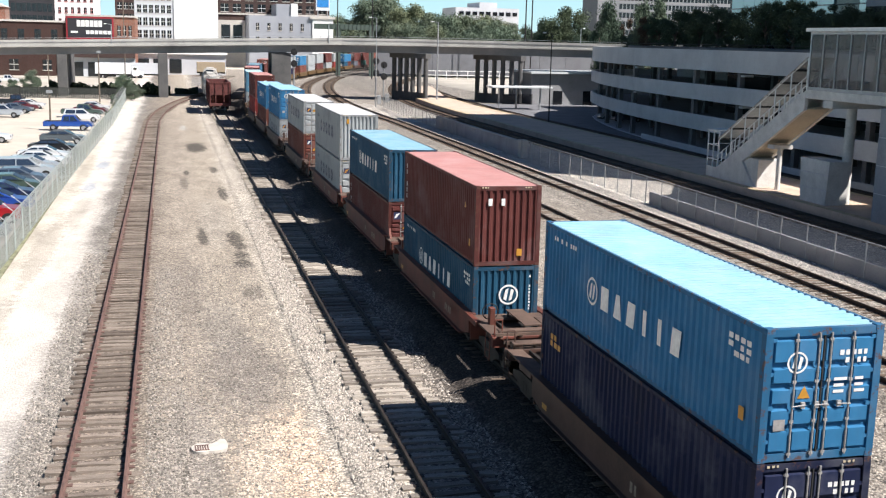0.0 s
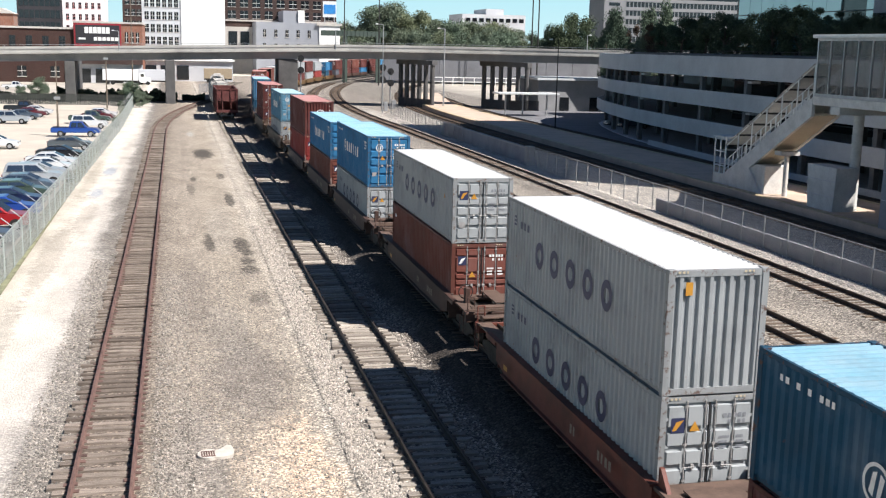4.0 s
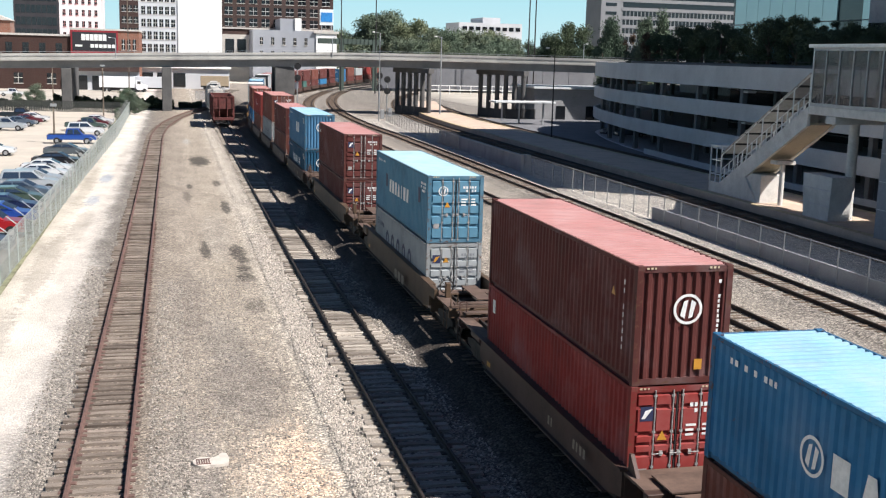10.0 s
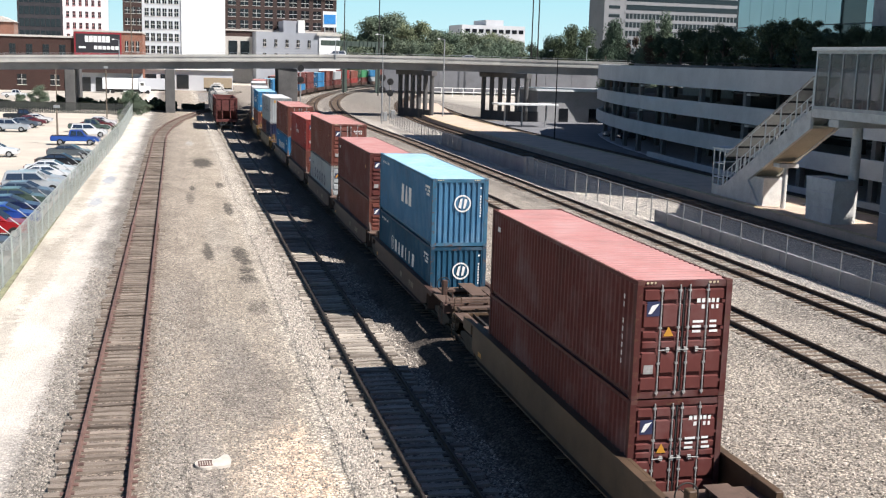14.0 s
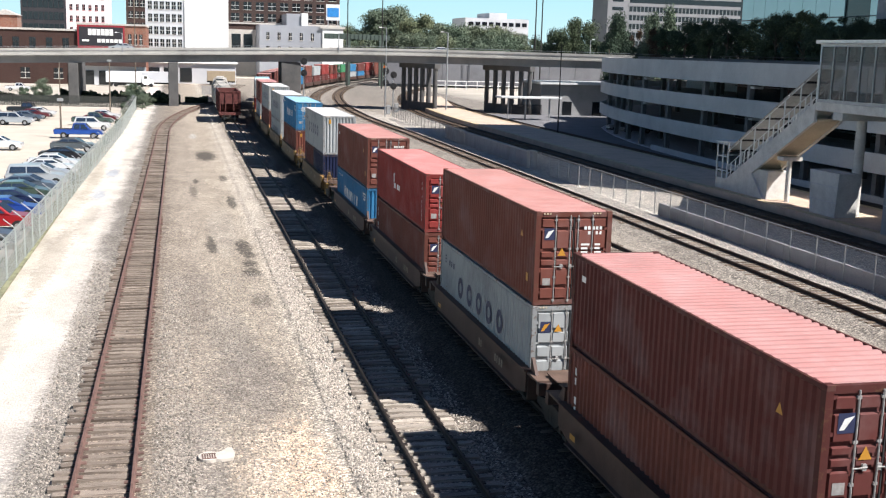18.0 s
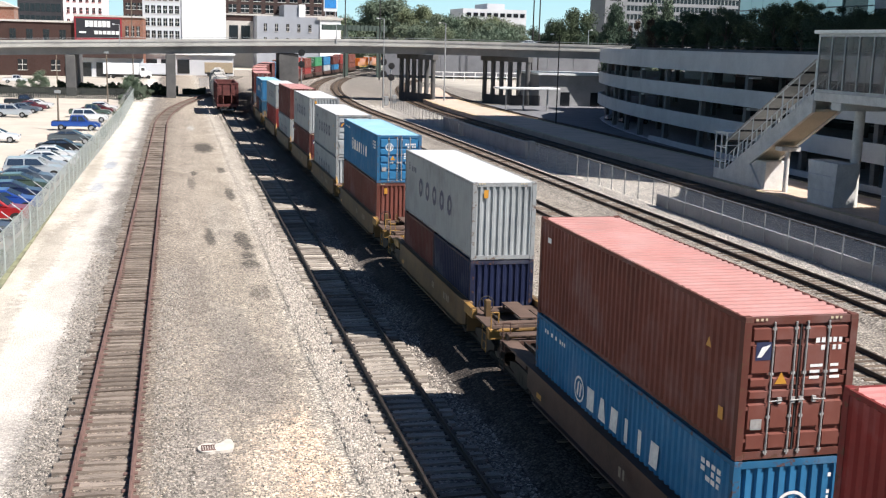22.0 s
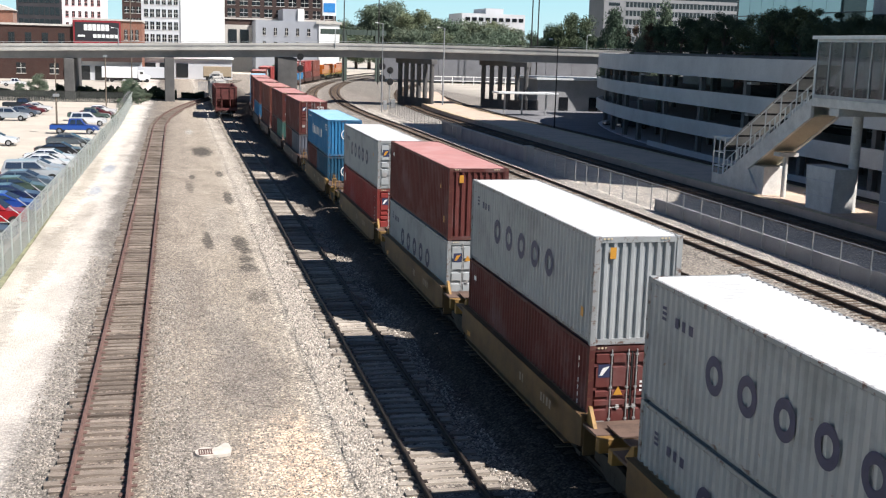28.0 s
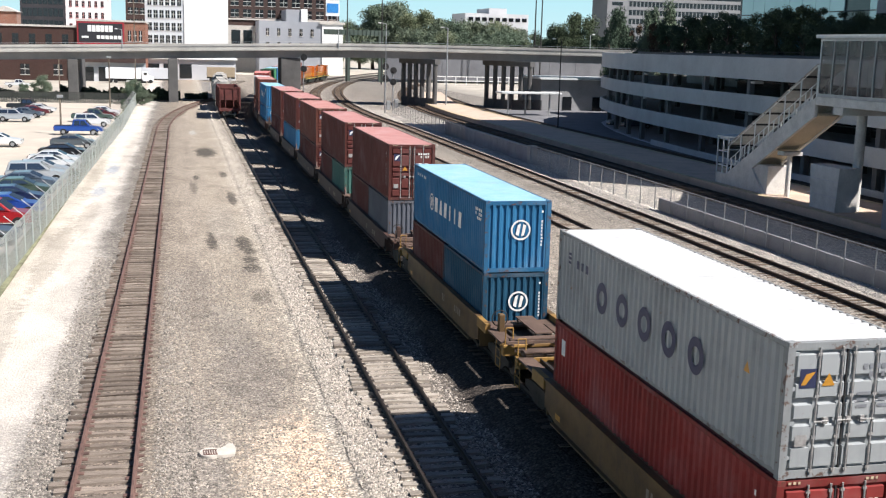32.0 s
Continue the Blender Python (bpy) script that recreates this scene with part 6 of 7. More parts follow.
part("roof", boxes((66.0, 101, 198.3, 213, 5.62, 6.0)), RAIL_W, hut)
for x in (71, 77, 83):
    part("door", boxes((x, x + 1.8, 199.4, 199.54, -0.25, 2.4)), GLASS_DARK, hut)

# far locomotive bridge portal: green steel viaduct in front of the trees
viaduct = thing("steel_viaduct", "dark green steel viaduct before the trees", "viaduct")
VIA = plain("viaduct_green", (0.06, 0.085, 0.07), 0.6)
part("girder", boxes((44, 64.5, 345, 346, 14.0, 15.6)), VIA, viaduct)
for k in range(16):
    part("stiffener", boxes((44.3 + 1.3 * k, 44.5 + 1.3 * k, 344.8, 345, 14.0, 15.6)), VIA, viaduct)
for x in (51.5, 62):
    part("pillar", boxes((x - 0.7, x + 0.7, 345, 346, -0.5, 14.0)), VIA, viaduct)

# ---- parking lot ----
LOT = weathered("lot_concrete", (0.55, 0.49, 0.41), (0.44, 0.39, 0.33), 0.15)
tagged(part("parking_lot", boxes((-70, -8.9, 20, 207, -0.31, -0.22)), LOT), kind="structure")
tagged(part("grass_strip", boxes((-8.88, -7.9, 20, 207, -0.34, -0.20)), plain("dry_grass", (0.20, 0.20, 0.12), 0.9, var=0.4, scale=1.5, bump=0.4)), kind="structure")
chain_fence("lot_fence", [(-8.35, 40), (-8.1, 60), (-7.7, 100), (-7.0, 149), (-7.3, 203)], 2.1, -0.25, NET_GREEN, POST_GREEN, "pale green chain-link fence along the parking lot", 3.0)
chain_fence("lot_fence", [(-7.4, 203.5), (-22, 205), (-60, 208)], 1.9, -0.25, mesh_wire("dark_chain_link", (0.06, 0.065, 0.06), 0.5), DARK_STEEL, "dark chain-link fence at the end of the lot", 3.0)
arm = mesh_of(rod(bmesh.new(), (0, 0, 1.85), (-0.55, 0, 2.3), 0.03, 5), "outrigger")
arms = bpy.data.objects["lot_fence"]
for y in np.arange(46, 200, 3.0):
    part("outrigger", arm, POST_GREY, arms).location = (float(np.interp(y, (40, 60, 100, 149, 203), (-8.35, -8.1, -7.7, -7.0, -7.3))), float(y), 0)

TYRE = plain("tyre_rubber", (0.018, 0.018, 0.018), 0.85)
RIM = plain("alloy_rim", (0.4, 0.4, 0.41), 0.35, 0.8)
CAR_GLASS = glass_wall("car_glass", (0.012, 0.014, 0.016), 0.08)
HEADLAMP = glass_wall("headlamp_glass", (0.5, 0.5, 0.5), 0.1)
TAILLAMP = glass_wall("tail_lamp_red", (0.25, 0.01, 0.01), 0.15)


def car_lacquer(name, c):
    m = Mat(name, 0.28, 0.25 if sum(c) > 0.2 else 0.0)
    m.b.inputs["Coat Weight"].default_value = 0.7
    m.color(m.mix(0.12, c, m.ramp(m.noise(m.coords(), 3.0), [(0.3, tuple(v * 0.7 for v in c)), (0.7, c)])))
    return m.m


LACQUER = {k: car_lacquer(k + "_car_lacquer", c) for k, c in (
    ("red", (0.35, 0.015, 0.02)), ("blue", (0.02, 0.07, 0.32)), ("navy", (0.012, 0.02, 0.06)), ("white", (0.72, 0.72, 0.72)), ("silver", (0.42, 0.44, 0.46)),
    ("black", (0.012, 0.012, 0.014)), ("grey", (0.09, 0.10, 0.11)), ("slate", (0.10, 0.13, 0.17)), ("green", (0.05, 0.075, 0.06)), ("maroon", (0.10, 0.015, 0.02)))}
# side outlines, nose towards +x: lower body, then cabin (x, z)
SHAPES = {
    "sedan": (4.6, [(-2.3, 0.35), (-2.32, 0.8), (-2.2, 1.0), (-1.35, 1.05), (0.95, 0.98), (1.95, 0.85), (2.25, 0.65), (2.3, 0.35)], [(-1.75, 1.02), (-1.0, 1.42), (0.15, 1.45), (1.1, 0.98)]),
    "suv": (4.7, [(-2.3, 0.4), (-2.35, 0.9), (-2.3, 1.1), (-1.35, 1.14), (1.0, 1.08), (2.0, 1.0), (2.3, 0.75), (2.32, 0.4)], [(-2.25, 1.1), (-2.0, 1.74), (0.2, 1.76), (1.05, 1.08)]),
    "pickup": (5.6, [(-2.8, 0.5), (-2.8, 1.08), (-0.75, 1.1), (1.3, 1.1), (2.45, 1.02), (2.75, 0.8), (2.8, 0.5)], [(-0.75, 1.1), (-0.55, 1.8), (0.75, 1.8), (1.4, 1.1)]),
}


def body_bm(outline, half, tuck=0.0, zmid=0.7):
    """A side outline given width, drawn in above zmid."""
    bm = bmesh.new()
    prism(bm, outline, "y", -half, half)
    for v in bm.verts:
        if v.co.z > zmid:
            v.co.y *= 1 - tuck * (v.co.z - zmid)
    return bm


def parked(kind, paint, m, label, group="cars in the parking lot"):
    length, lower, cabin = SHAPES[kind]
    car = thing("car" if kind != "pickup" else "pickup_truck", label, "car" if kind != "pickup" else "pickup", group, at=m)
    k = ("car", kind)
    if k not in CACHE:
        b = body_bm(lower, 0.9, 0.12, 0.6)
        bmesh.ops.bevel(b, geom=b.edges[:], offset=0.06, segments=2, affect="EDGES")
        roof = body_bm([(x, z) for x, z in cabin], 0.84, 0.22, cabin[0][1])
        bmesh.ops.bevel(roof, geom=roof.edges[:], offset=0.04, segments=1, affect="EDGES")
        zt, zb = cabin[1][1] - 0.10, cabin[0][1] + 0.05
        f = lambda a, b, z, z0, z1: a + (b - a) * (z - z0) / (z1 - z0)
        side = bmesh.new()
        xa0, xa1 = f(cabin[0][0], cabin[1][0], zb, cabin[0][1], cabin[1][1]), f(cabin[0][0], cabin[1][0], zt, cabin[0][1], cabin[1][1])
        xb0, xb1 = f(cabin[3][0], cabin[2][0], zb, cabin[3][1], cabin[2][1]), f(cabin[3][0], cabin[2][0], zt, cabin[3][1], cabin[2][1])
        mid = (xa0 + xb0) / 2 - 0.1
        win = []
        for p, q, r, s in ((xa0 + 0.22, mid - 0.05, xa1 + 0.16, mid - 0.05), (mid + 0.05, xb0 - 0.24, mid + 0.05, xb1 - 0.16)):
            bw = bmesh.new()
            prism(bw, [(p, zb + 0.02), (q, zb + 0.02), (s, zt), (r, zt)], "y", -0.865, 0.865)
            for v in bw.verts:
                v.co.y *= 1 - 0.22 * (v.co.z - cabin[0][1])
            win.append(mesh_of(bw, "side_window"))
        scr = []
        for (x0, z0), (x1, z1), sg in ((cabin[3], cabin[2], 1), (cabin[0], cabin[1], -1)):
            bw = bmesh.new()
            hw0, hw1 = 0.74, 0.74 * (1 - 0.22 * (z1 - z0))
            o = 0.02 * sg
            lo, hi = 0.12, 0.9
            pt = lambda t, h: (x0 + (x1 - x0) * t + o, h, z0 + (z1 - z0) * t + 0.015)
            vs = [bw.verts.new(p) for p in (pt(lo, -hw0), pt(lo, hw0), pt(hi, hw1), pt(hi, -hw1))]
            bw.faces.new(vs)
            scr.append(mesh_of(bw, "windscreen"))
        wheel = bmesh.new()
        rod(wheel, (0, -0.11, 0), (0, 0.11, 0), 0.34 if kind == "sedan" else 0.38, 20)
        rim = bmesh.new()
        rod(rim, (0, -0.12, 0), (0, 0.12, 0), 0.2, 14)
        CACHE[k] = (mesh_of(b, "body"), mesh_of(roof, "cabin"), win, scr, mesh_of(wheel, "tyre"), mesh_of(rim, "rim"),
                    mesh_of(boxes((length / 2 - 0.12, length / 2 + 0.01, -0.82, -0.45, 0.62, 0.80), bevel=0.03), "headlamp"),
                    mesh_of(boxes((-length / 2 - 0.02, -length / 2 + 0.1, -0.85, -0.55, 0.72, 0.95), bevel=0.02), "tail_lamp"))
    b, roof, win, scr, tyre, rim, hl, tl = CACHE[k]
    shared("body", b, paint, car)
    shared("cabin", roof, paint, car)
    for w in win:
        part("side_window", w, CAR_GLASS, car)
    for w, nm in zip(scr, ("windscreen", "rear_window")):
        part(nm, w, CAR_GLASS, car)
    r = 0.34 if kind == "sedan" else 0.38
    for x in (-length * 0.30, length * 0.305):
        for y in (-0.80, 0.80):
            t = part("tyre", tyre, TYRE, car)
            t.location = (x, y, r)
            part("rim", rim, RIM, t)
    for sy in (1, -1):
        h = part("headlamp", hl, HEADLAMP, car)
        h.matrix_basis = Matrix.Diagonal((1, sy, 1, 1))
        h = part("tail_lamp", tl, TAILLAMP, car)
        h.matrix_basis = Matrix.Diagonal((1, sy, 1, 1))
    if kind == "pickup":
        part("bed_floor", boxes((-2.7, -0.85, -0.75, 0.75, 1.10, 1.125)), DARK_STEEL, car)
    return car


LOT_Z = -0.22
for y, kind, col in ((71, "sedan", "grey"), (77.3, "suv", "red"), (82.6, "sedan", "blue"), (87.2, "sedan", "navy"), (92, "sedan", "green"), (96.4, "sedan", "slate"), (101, "suv", "silver"), (105.6, "sedan", "silver"),
                     (110.0, "sedan", "white"), (114.8, "sedan", "white"), (122, "sedan", "black"), (133.5, "sedan", "grey"), (152, "pickup", "blue"), (166, "suv", "white"), (176, "pickup", "green"), (190, "sedan", "white"), (183, "sedan", "maroon")):
    name = {"sedan": "sedan", "suv": "sport utility car", "pickup": "pickup truck"}[kind]
    parked(kind, LACQUER[col], pose(-10.9 + rng.uniform(-0.3, 0.2) - (0.5 if kind == "pickup" else 0), y * 0.905, LOT_Z, 0, 0, rng.uniform(-4, 4)), f"{col} {name} parked nose to the lot fence")
for x, y, kind, col in ((-23.8, 174.7, "suv", "silver"), (-23.4, 184, "sedan", "slate"), (-23.0, 189.5, "sedan", "maroon"), (-22.6, 195, "sedan", "white"), (-25.5, 201, "pickup", "black"), (-31.5, 196, "suv", "maroon"), (-20.2, 134.8, "sedan", "white"),
                        (-32, 188, "sedan", "grey")):
    name = {"sedan": "sedan", "suv": "sport utility car", "pickup": "pickup truck"}[kind]
    parked(kind, LACQUER[col], pose(x * 0.905, y * 0.905, LOT_Z, 0, 0, rng.uniform(-8, 8)), f"{col} {name} parked in the middle of the lot")

for x, y, col in ((66.6, 159.4, "silver"), (67.0, 154.6, "slate")):
    parked("sedan", LACQUER[col], pose(x, y, -0.09, 0, 0, 176), f"{col} sedan parked under the garage deck", "cars under the garage")

WOOD_POLE = plain("weathered_pole_wood", (0.16, 0.13, 0.10), 0.9, var=0.3)


def pole(x, y, h, label, box_at=None, r=0.13, mat=None):
    p = thing("utility_pole", label, "pole", at=pose(x, y, -0.3))
    bm = bmesh.new()
    rod(bm, (0, 0, 0), (0, 0, h + 0.3), r, 8, r * 0.7)
    part("shaft", bm, mat or WOOD_POLE, p)
    if box_at:
        part("lamp_box", boxes((-0.35, 0.35, -0.2, 0.2, box_at, box_at + 0.35), bevel=0.03), STEEL_GREY, p)
    return p


pole(-13.7, 137.8, 4.6, "weathered lot lamp pole with two lamp boxes", 4.4)
pole(-11.3, 194.0, 8.2, "weathered wooden pole at the end of the lot", 8.2)
pole(-8.7, 239.0, 22.0, "tall wooden utility pole beyond the road bridge")
pole(-32.5, 212, 4.5, "thin sign post near the lot fence", 3.6, 0.06)
pole(-26.0, 262, 9.0, "wooden utility pole by the loading yard")
pole(49.0, 330, 33.0, "tall dark steel mast beyond the bridge", None, 0.2, DARK_STEEL)
pole(58.0, 322, 33.0, "tall dark steel mast beyond the bridge", None, 0.2, DARK_STEEL)
pole(107.5, 330, 36.0, "tall slender steel pole in front of the trees", None, 0.25, DARK_STEEL)
pole(109.5, 330, 36.0, "tall slender steel pole in front of the trees", None, 0.25, DARK_STEEL)

# ---- brick warehouse with a painted sign ----
def brick(name, c, mortar, scale=1.0):
    m = Mat(name, 0.85, spec=0.2)
    co = m.coords()
    swap = m.n("ShaderNodeMapping", Rotation=(radians(90), 0, 0))
    m.put(co, swap.inputs["Vector"])
    b = m.t.nodes.new("ShaderNodeTexBrick")
    for k, v in (("Color1", (*c, 1)), ("Color2", (*[x * 0.7 for x in c], 1)), ("Mortar", (*mortar, 1))):
        b.inputs[k].default_value = v
    b.inputs["Scale"].default_value = 2.2 * scale
    m.put(swap.outputs[0], b.inputs["Vector"])
    m.color(m.mix(0.5, b.outputs["Color"], m.ramp(m.noise(co, 0.15, 5.0), [(0.3, (0.6, 0.6, 0.6)), (0.7, (1.2, 1.2, 1.2))]), "MULTIPLY"))
    return m.m


BRICK_DARK = brick("dark_brick", (0.07, 0.036, 0.03), (0.07, 0.055, 0.05))
BRICK_RED = brick("orange_brick", (0.30, 0.13, 0.085), (0.26, 0.2, 0.17))
STONE_TRIM = plain("stone_trim", (0.5, 0.47, 0.43), 0.8)
WHITE_WALL = plain("whitewashed_wall", (0.80, 0.80, 0.78), 0.8, var=0.04, scale=0.1)
# the window front's shade is in this greyer copy of the white
PALE_WALL = plain("shaded_white_wall", (0.58, 0.59, 0.61), 0.8, var=0.08, scale=0.1)
GREY_WALL = plain("pale_grey_wall", (0.52, 0.53, 0.55), 0.8, var=0.08, scale=0.1)
BROWN_WALL = brick("brown_brick", (0.075, 0.045, 0.04), (0.09, 0.075, 0.065))
PINK_WALL = plain("pink_plaster", (0.86, 0.75, 0.75), 0.8, var=0.06, scale=0.1)
PINK_TRIM = plain("faded_red_trim", (0.5, 0.2, 0.19), 0.8)


def facade_windows(b, x0, x1, y, z0, rows, cols, dz, w, h, mat=None, trim=None, out=0.06):
    """Rows of windows on a wall that faces -y: frame, pane, sill."""
    pane = mesh_of(boxes((-w / 2, w / 2, -out, 0.02, 0, h)), "window")
    sill = mesh_of(boxes((-w / 2 - 0.1, w / 2 + 0.1, -out - 0.12, 0, -0.18, -0.004)), "sill")
    bar = mesh_of(boxes((-w / 2, w / 2, -out - 0.05, -out, h * 0.48, h * 0.54), (-0.05, 0.05, -out - 0.05, -out, 0, h)), "window_bar")
    for r in range(rows):
        for c in range(cols):
            p = part("window", pane, mat or GLASS_DARK, b)
            p.location = (x0 + (x1 - x0) * (c + 0.5) / cols, y, z0 + dz * r)
            if trim:
                part("sill", sill, trim, p)
                part("window_bar", bar, trim, p)


wh = thing("brick_warehouse", "long dark brick warehouse with a white parapet", "warehouse")
part("wall", boxes((-75, -25.2, 300, 330, -0.4, 13.6)), BRICK_DARK, wh)
part("parapet", boxes((-75.2, -25.2, 299.7, 330.2, 13.6, 14.1)), STONE_TRIM, wh)
facade_windows(wh, -74, -26, 300, 9.2, 1, 12, 4, 1.5, 2.6, trim=DARK_STEEL)
facade_windows(wh, -74, -26, 300, 1.6, 1, 6, 4, 2.2, 2.6, trim=STONE_TRIM)
part("rooftop_hut", boxes((-46, -40, 304, 312, 14.1, 17.2)), BRICK_RED, wh)
part("hut_roof", prism(bmesh.new(), [(-46.4, 17.2), (-39.6, 17.2), (-43, 18.6)], "y", 303.6, 312.4), STONE_TRIM, wh)
wh2 = thing("brick_warehouse", "orange brick warehouse end with a large dark painted sign", "warehouse")
part("wall", boxes((-25.15, -8.2, 299.5, 330, -0.4, 15.3)), BRICK_RED, wh2)
part("parapet", boxes((-25.2, -8.0, 299.2, 330.2, 15.3, 15.75)), STONE_TRIM, wh2)
facade_windows(wh2, -12.8, -8.7, 299.5, 10.6, 1, 3, 4, 0.8, 2.6, trim=STONE_TRIM)
part("ground_floor", boxes((-25.1, -8.25, 299.2, 299.49, -0.4, 5.2)), GREY_WALL, wh2)
part("dock_canopy", boxes((-25.1, -8.25, 297.6, 299.19, 5.0, 6.6)), BROWN_WALL, wh2)
for k in range(4):
    part("dock_door", boxes((-24 + 4.0 * k, -21.2 + 4.0 * k, 299.1, 299.19, 0.2, 3.8)), GLASS_DARK, wh2)
EYE_MATRIX = Matrix.Translation((0, 0, 11.2)) @ Matrix.Diagonal((1.04, 1.04, 1.04, 1)) @ Matrix.Translation((0, 0, -11.2))
wh.matrix_basis = wh2.matrix_basis = EYE_MATRIX
sign = thing("wall_sign", "large dark wall sign with plain white shapes and a red border", "sign")
part("board", boxes((-25.0, -13.4, 299.2, 299.44, 9.4, 15.2)), plain("sign_red", (0.28, 0.02, 0.03), 0.6), sign)
part("field", boxes((-24.6, -13.8, 299.1, 299.19, 10.1, 14.8)), plain("sign_black", (0.02, 0.02, 0.025), 0.6), sign)
SIGN_W = plain("sign_white", (0.75, 0.75, 0.73), 0.6, var=0.05)
for k in range(6):
    part("letter_block", boxes((-22.4 + 1.05 * k, -21.5 + 1.05 * k, 299.0, 299.09, 12.7, 14.3)), SIGN_W, sign)
for k in range(6):
    part("letter_bar", boxes((-20.2 + 1.05 * k, -19.35 + 1.05 * k, 299.0, 299.09, 10.9, 11.8)), SIGN_W, sign)
part("letter_bar", boxes((-23.9, -22.2, 299.0, 299.09, 11.1, 11.6)), SIGN_W, sign)
sign.matrix_basis = EYE_MATRIX

# ---- tall buildings downtown ----
def block(name, label, wall, x0, x1, y, depth, top, rows, cols, z0, dz, w, h, trim=None, mat=None):
    b = thing(name, label, "building")
    part("wall", boxes((x0, x1, y, y + depth, -0.4, top)), wall, b)
    part("roof", boxes((x0 - 0.3, x1 + 0.3, y - 0.3, y + depth + 0.3, top, top + 0.6)), STONE_TRIM, b)
    facade_windows(b, x0 + 0.6, x1 - 0.6, y, z0, rows, cols, dz, w, h, mat, trim, 0.05)
    return b


block("tall_building", "dark glass building with black bands", plain("black_facade", (0.035, 0.032, 0.036), 0.5, var=0.2, scale=0.3), -54, -38.8, 420, 25, 33, 4, 8, 14, 4.2, 1.5, 2.8)
block("tall_building", "tall pink plastered building with small windows", PINK_WALL, -38.7, -24.5, 420, 25, 32, 4, 6, 14, 4.0, 1.0, 2.0, PINK_TRIM)
block("tall_building", "dark brown brick building with a fire stair", BROWN_WALL, -19.0, -11.3, 440, 25, 60, 6, 3, 12, 4.2, 1.6, 2.3, STONE_TRIM)
wb = block("white_building", "tall white concrete building with dark grid windows", PALE_WALL, -10.8, 2.2, 395, 30, 29.9, 5, 6, 10, 4.2, 1.35, 2.6, STONE_TRIM)
part("blank_wing", boxes((2.2, 17.0, 394.6, 425, -0.4, 30.6)), WHITE_WALL, wb)
part("penthouse", boxes((10.8, 14.6, 398, 408, 30.61, 33.4), bevel=0.05), GREY_WALL, wb)
part("penthouse", boxes((-3.4, 1.2, 399, 410, 30.51, 34.6), bevel=0.05), GREY_WALL, wb)
bb = block("brick_office", "large brown brick office building with pale ledges", BROWN_WALL, 18.4, 61.5, 436, 30, 62, 4, 9, 20.4, 4.3, 3.0, 2.9, STONE_TRIM)
for k in range(9):
    part("ledge", boxes((18.0, 61.8, 435.5, 435.99, 19.3 + 12.9 * k, 19.9 + 12.9 * k)), STONE_TRIM, bb) if k < 3 else None
part("stone_base", boxes((18.3, 61.6, 435.4, 435.98, -0.4, 17.2)), STONE_TRIM, bb)
for k in range(6):
    part("shop_window", boxes((20 + 4.5 * k, 23.3 + 4.5 * k, 435.2, 435.39, 6.0, 15.5)), GLASS_DARK, bb)
gb = thing("grey_building", "pale grey stepped building with a white end wall", "building")
SLATE_WALL = plain("slate_grey_wall", (0.30, 0.315, 0.345), 0.8, var=0.1, scale=0.1)
part("wall", boxes((24.2, 44.0, 345, 370, -0.4, 17.6)), SLATE_WALL, gb)
part("upper_wall", boxes((32.5, 39.0, 346, 368, 17.6, 21.2)), SLATE_WALL, gb)
part("penthouse", boxes((37.0, 38.9, 345.4, 349, 17.6, 21.4)), WHITE_WALL, gb)
part("white_end", boxes((43.4, 49.8, 344.6, 370, -0.4, 17.0)), WHITE_WALL, gb)
part("cornice", boxes((42.6, 50.4, 344.2, 370.2, 17.0, 17.7)), STONE_TRIM, gb)
facade_windows(gb, 25, 42, 345, 9.0, 2, 5, 4.2, 0.9, 2.2, trim=STONE_TRIM)
gb.matrix_basis = Matrix.Translation((0, 0, 11.2)) @ Matrix.Diagonal((1.2, 1.2, 1.2, 1)) @ Matrix.Translation((0, 0, -11.2))
bill = thing("roof_billboard", "small blue and white roof billboard on posts", "billboard")
part("board", boxes((44.6, 48.8, 345.6, 345.9, 19.6, 24.4)), plain("billboard_white", (0.75, 0.78, 0.8), 0.5), bill)
part("blue_field", boxes((44.9, 48.5, 345.5, 345.59, 20.6, 23.4)), plain("billboard_blue", (0.03, 0.22, 0.55), 0.5), bill)
for x in (45.2, 48.2):
    part("post", boxes((x - 0.12, x + 0.12, 345.6, 345.9, 17.7, 19.6)), STEEL_GREY, bill)

bill.matrix_basis = gb.matrix_basis
# low sheds, trucks and trailers beyond the bridge
shed = thing("low_shed", "low white loading shed with dark doors", "shed")
part("wall", boxes((-24, 16.5, 335, 352, -0.4, 5.6)), GREY_WALL, shed)
part("roof", boxes((-24.5, 17.0, 334.2, 352.5, 5.62, 6.1)), WHITE_WALL, shed)
for k in range(5):
    part("door", boxes((-18 + 4.6 * k, -14.6 + 4.6 * k, 334.85, 334.99, 0.2, 4.2)), GLASS_DARK, shed)
TRAILER = plain("trailer_white", (0.74, 0.75, 0.76), 0.4, var=0.05)


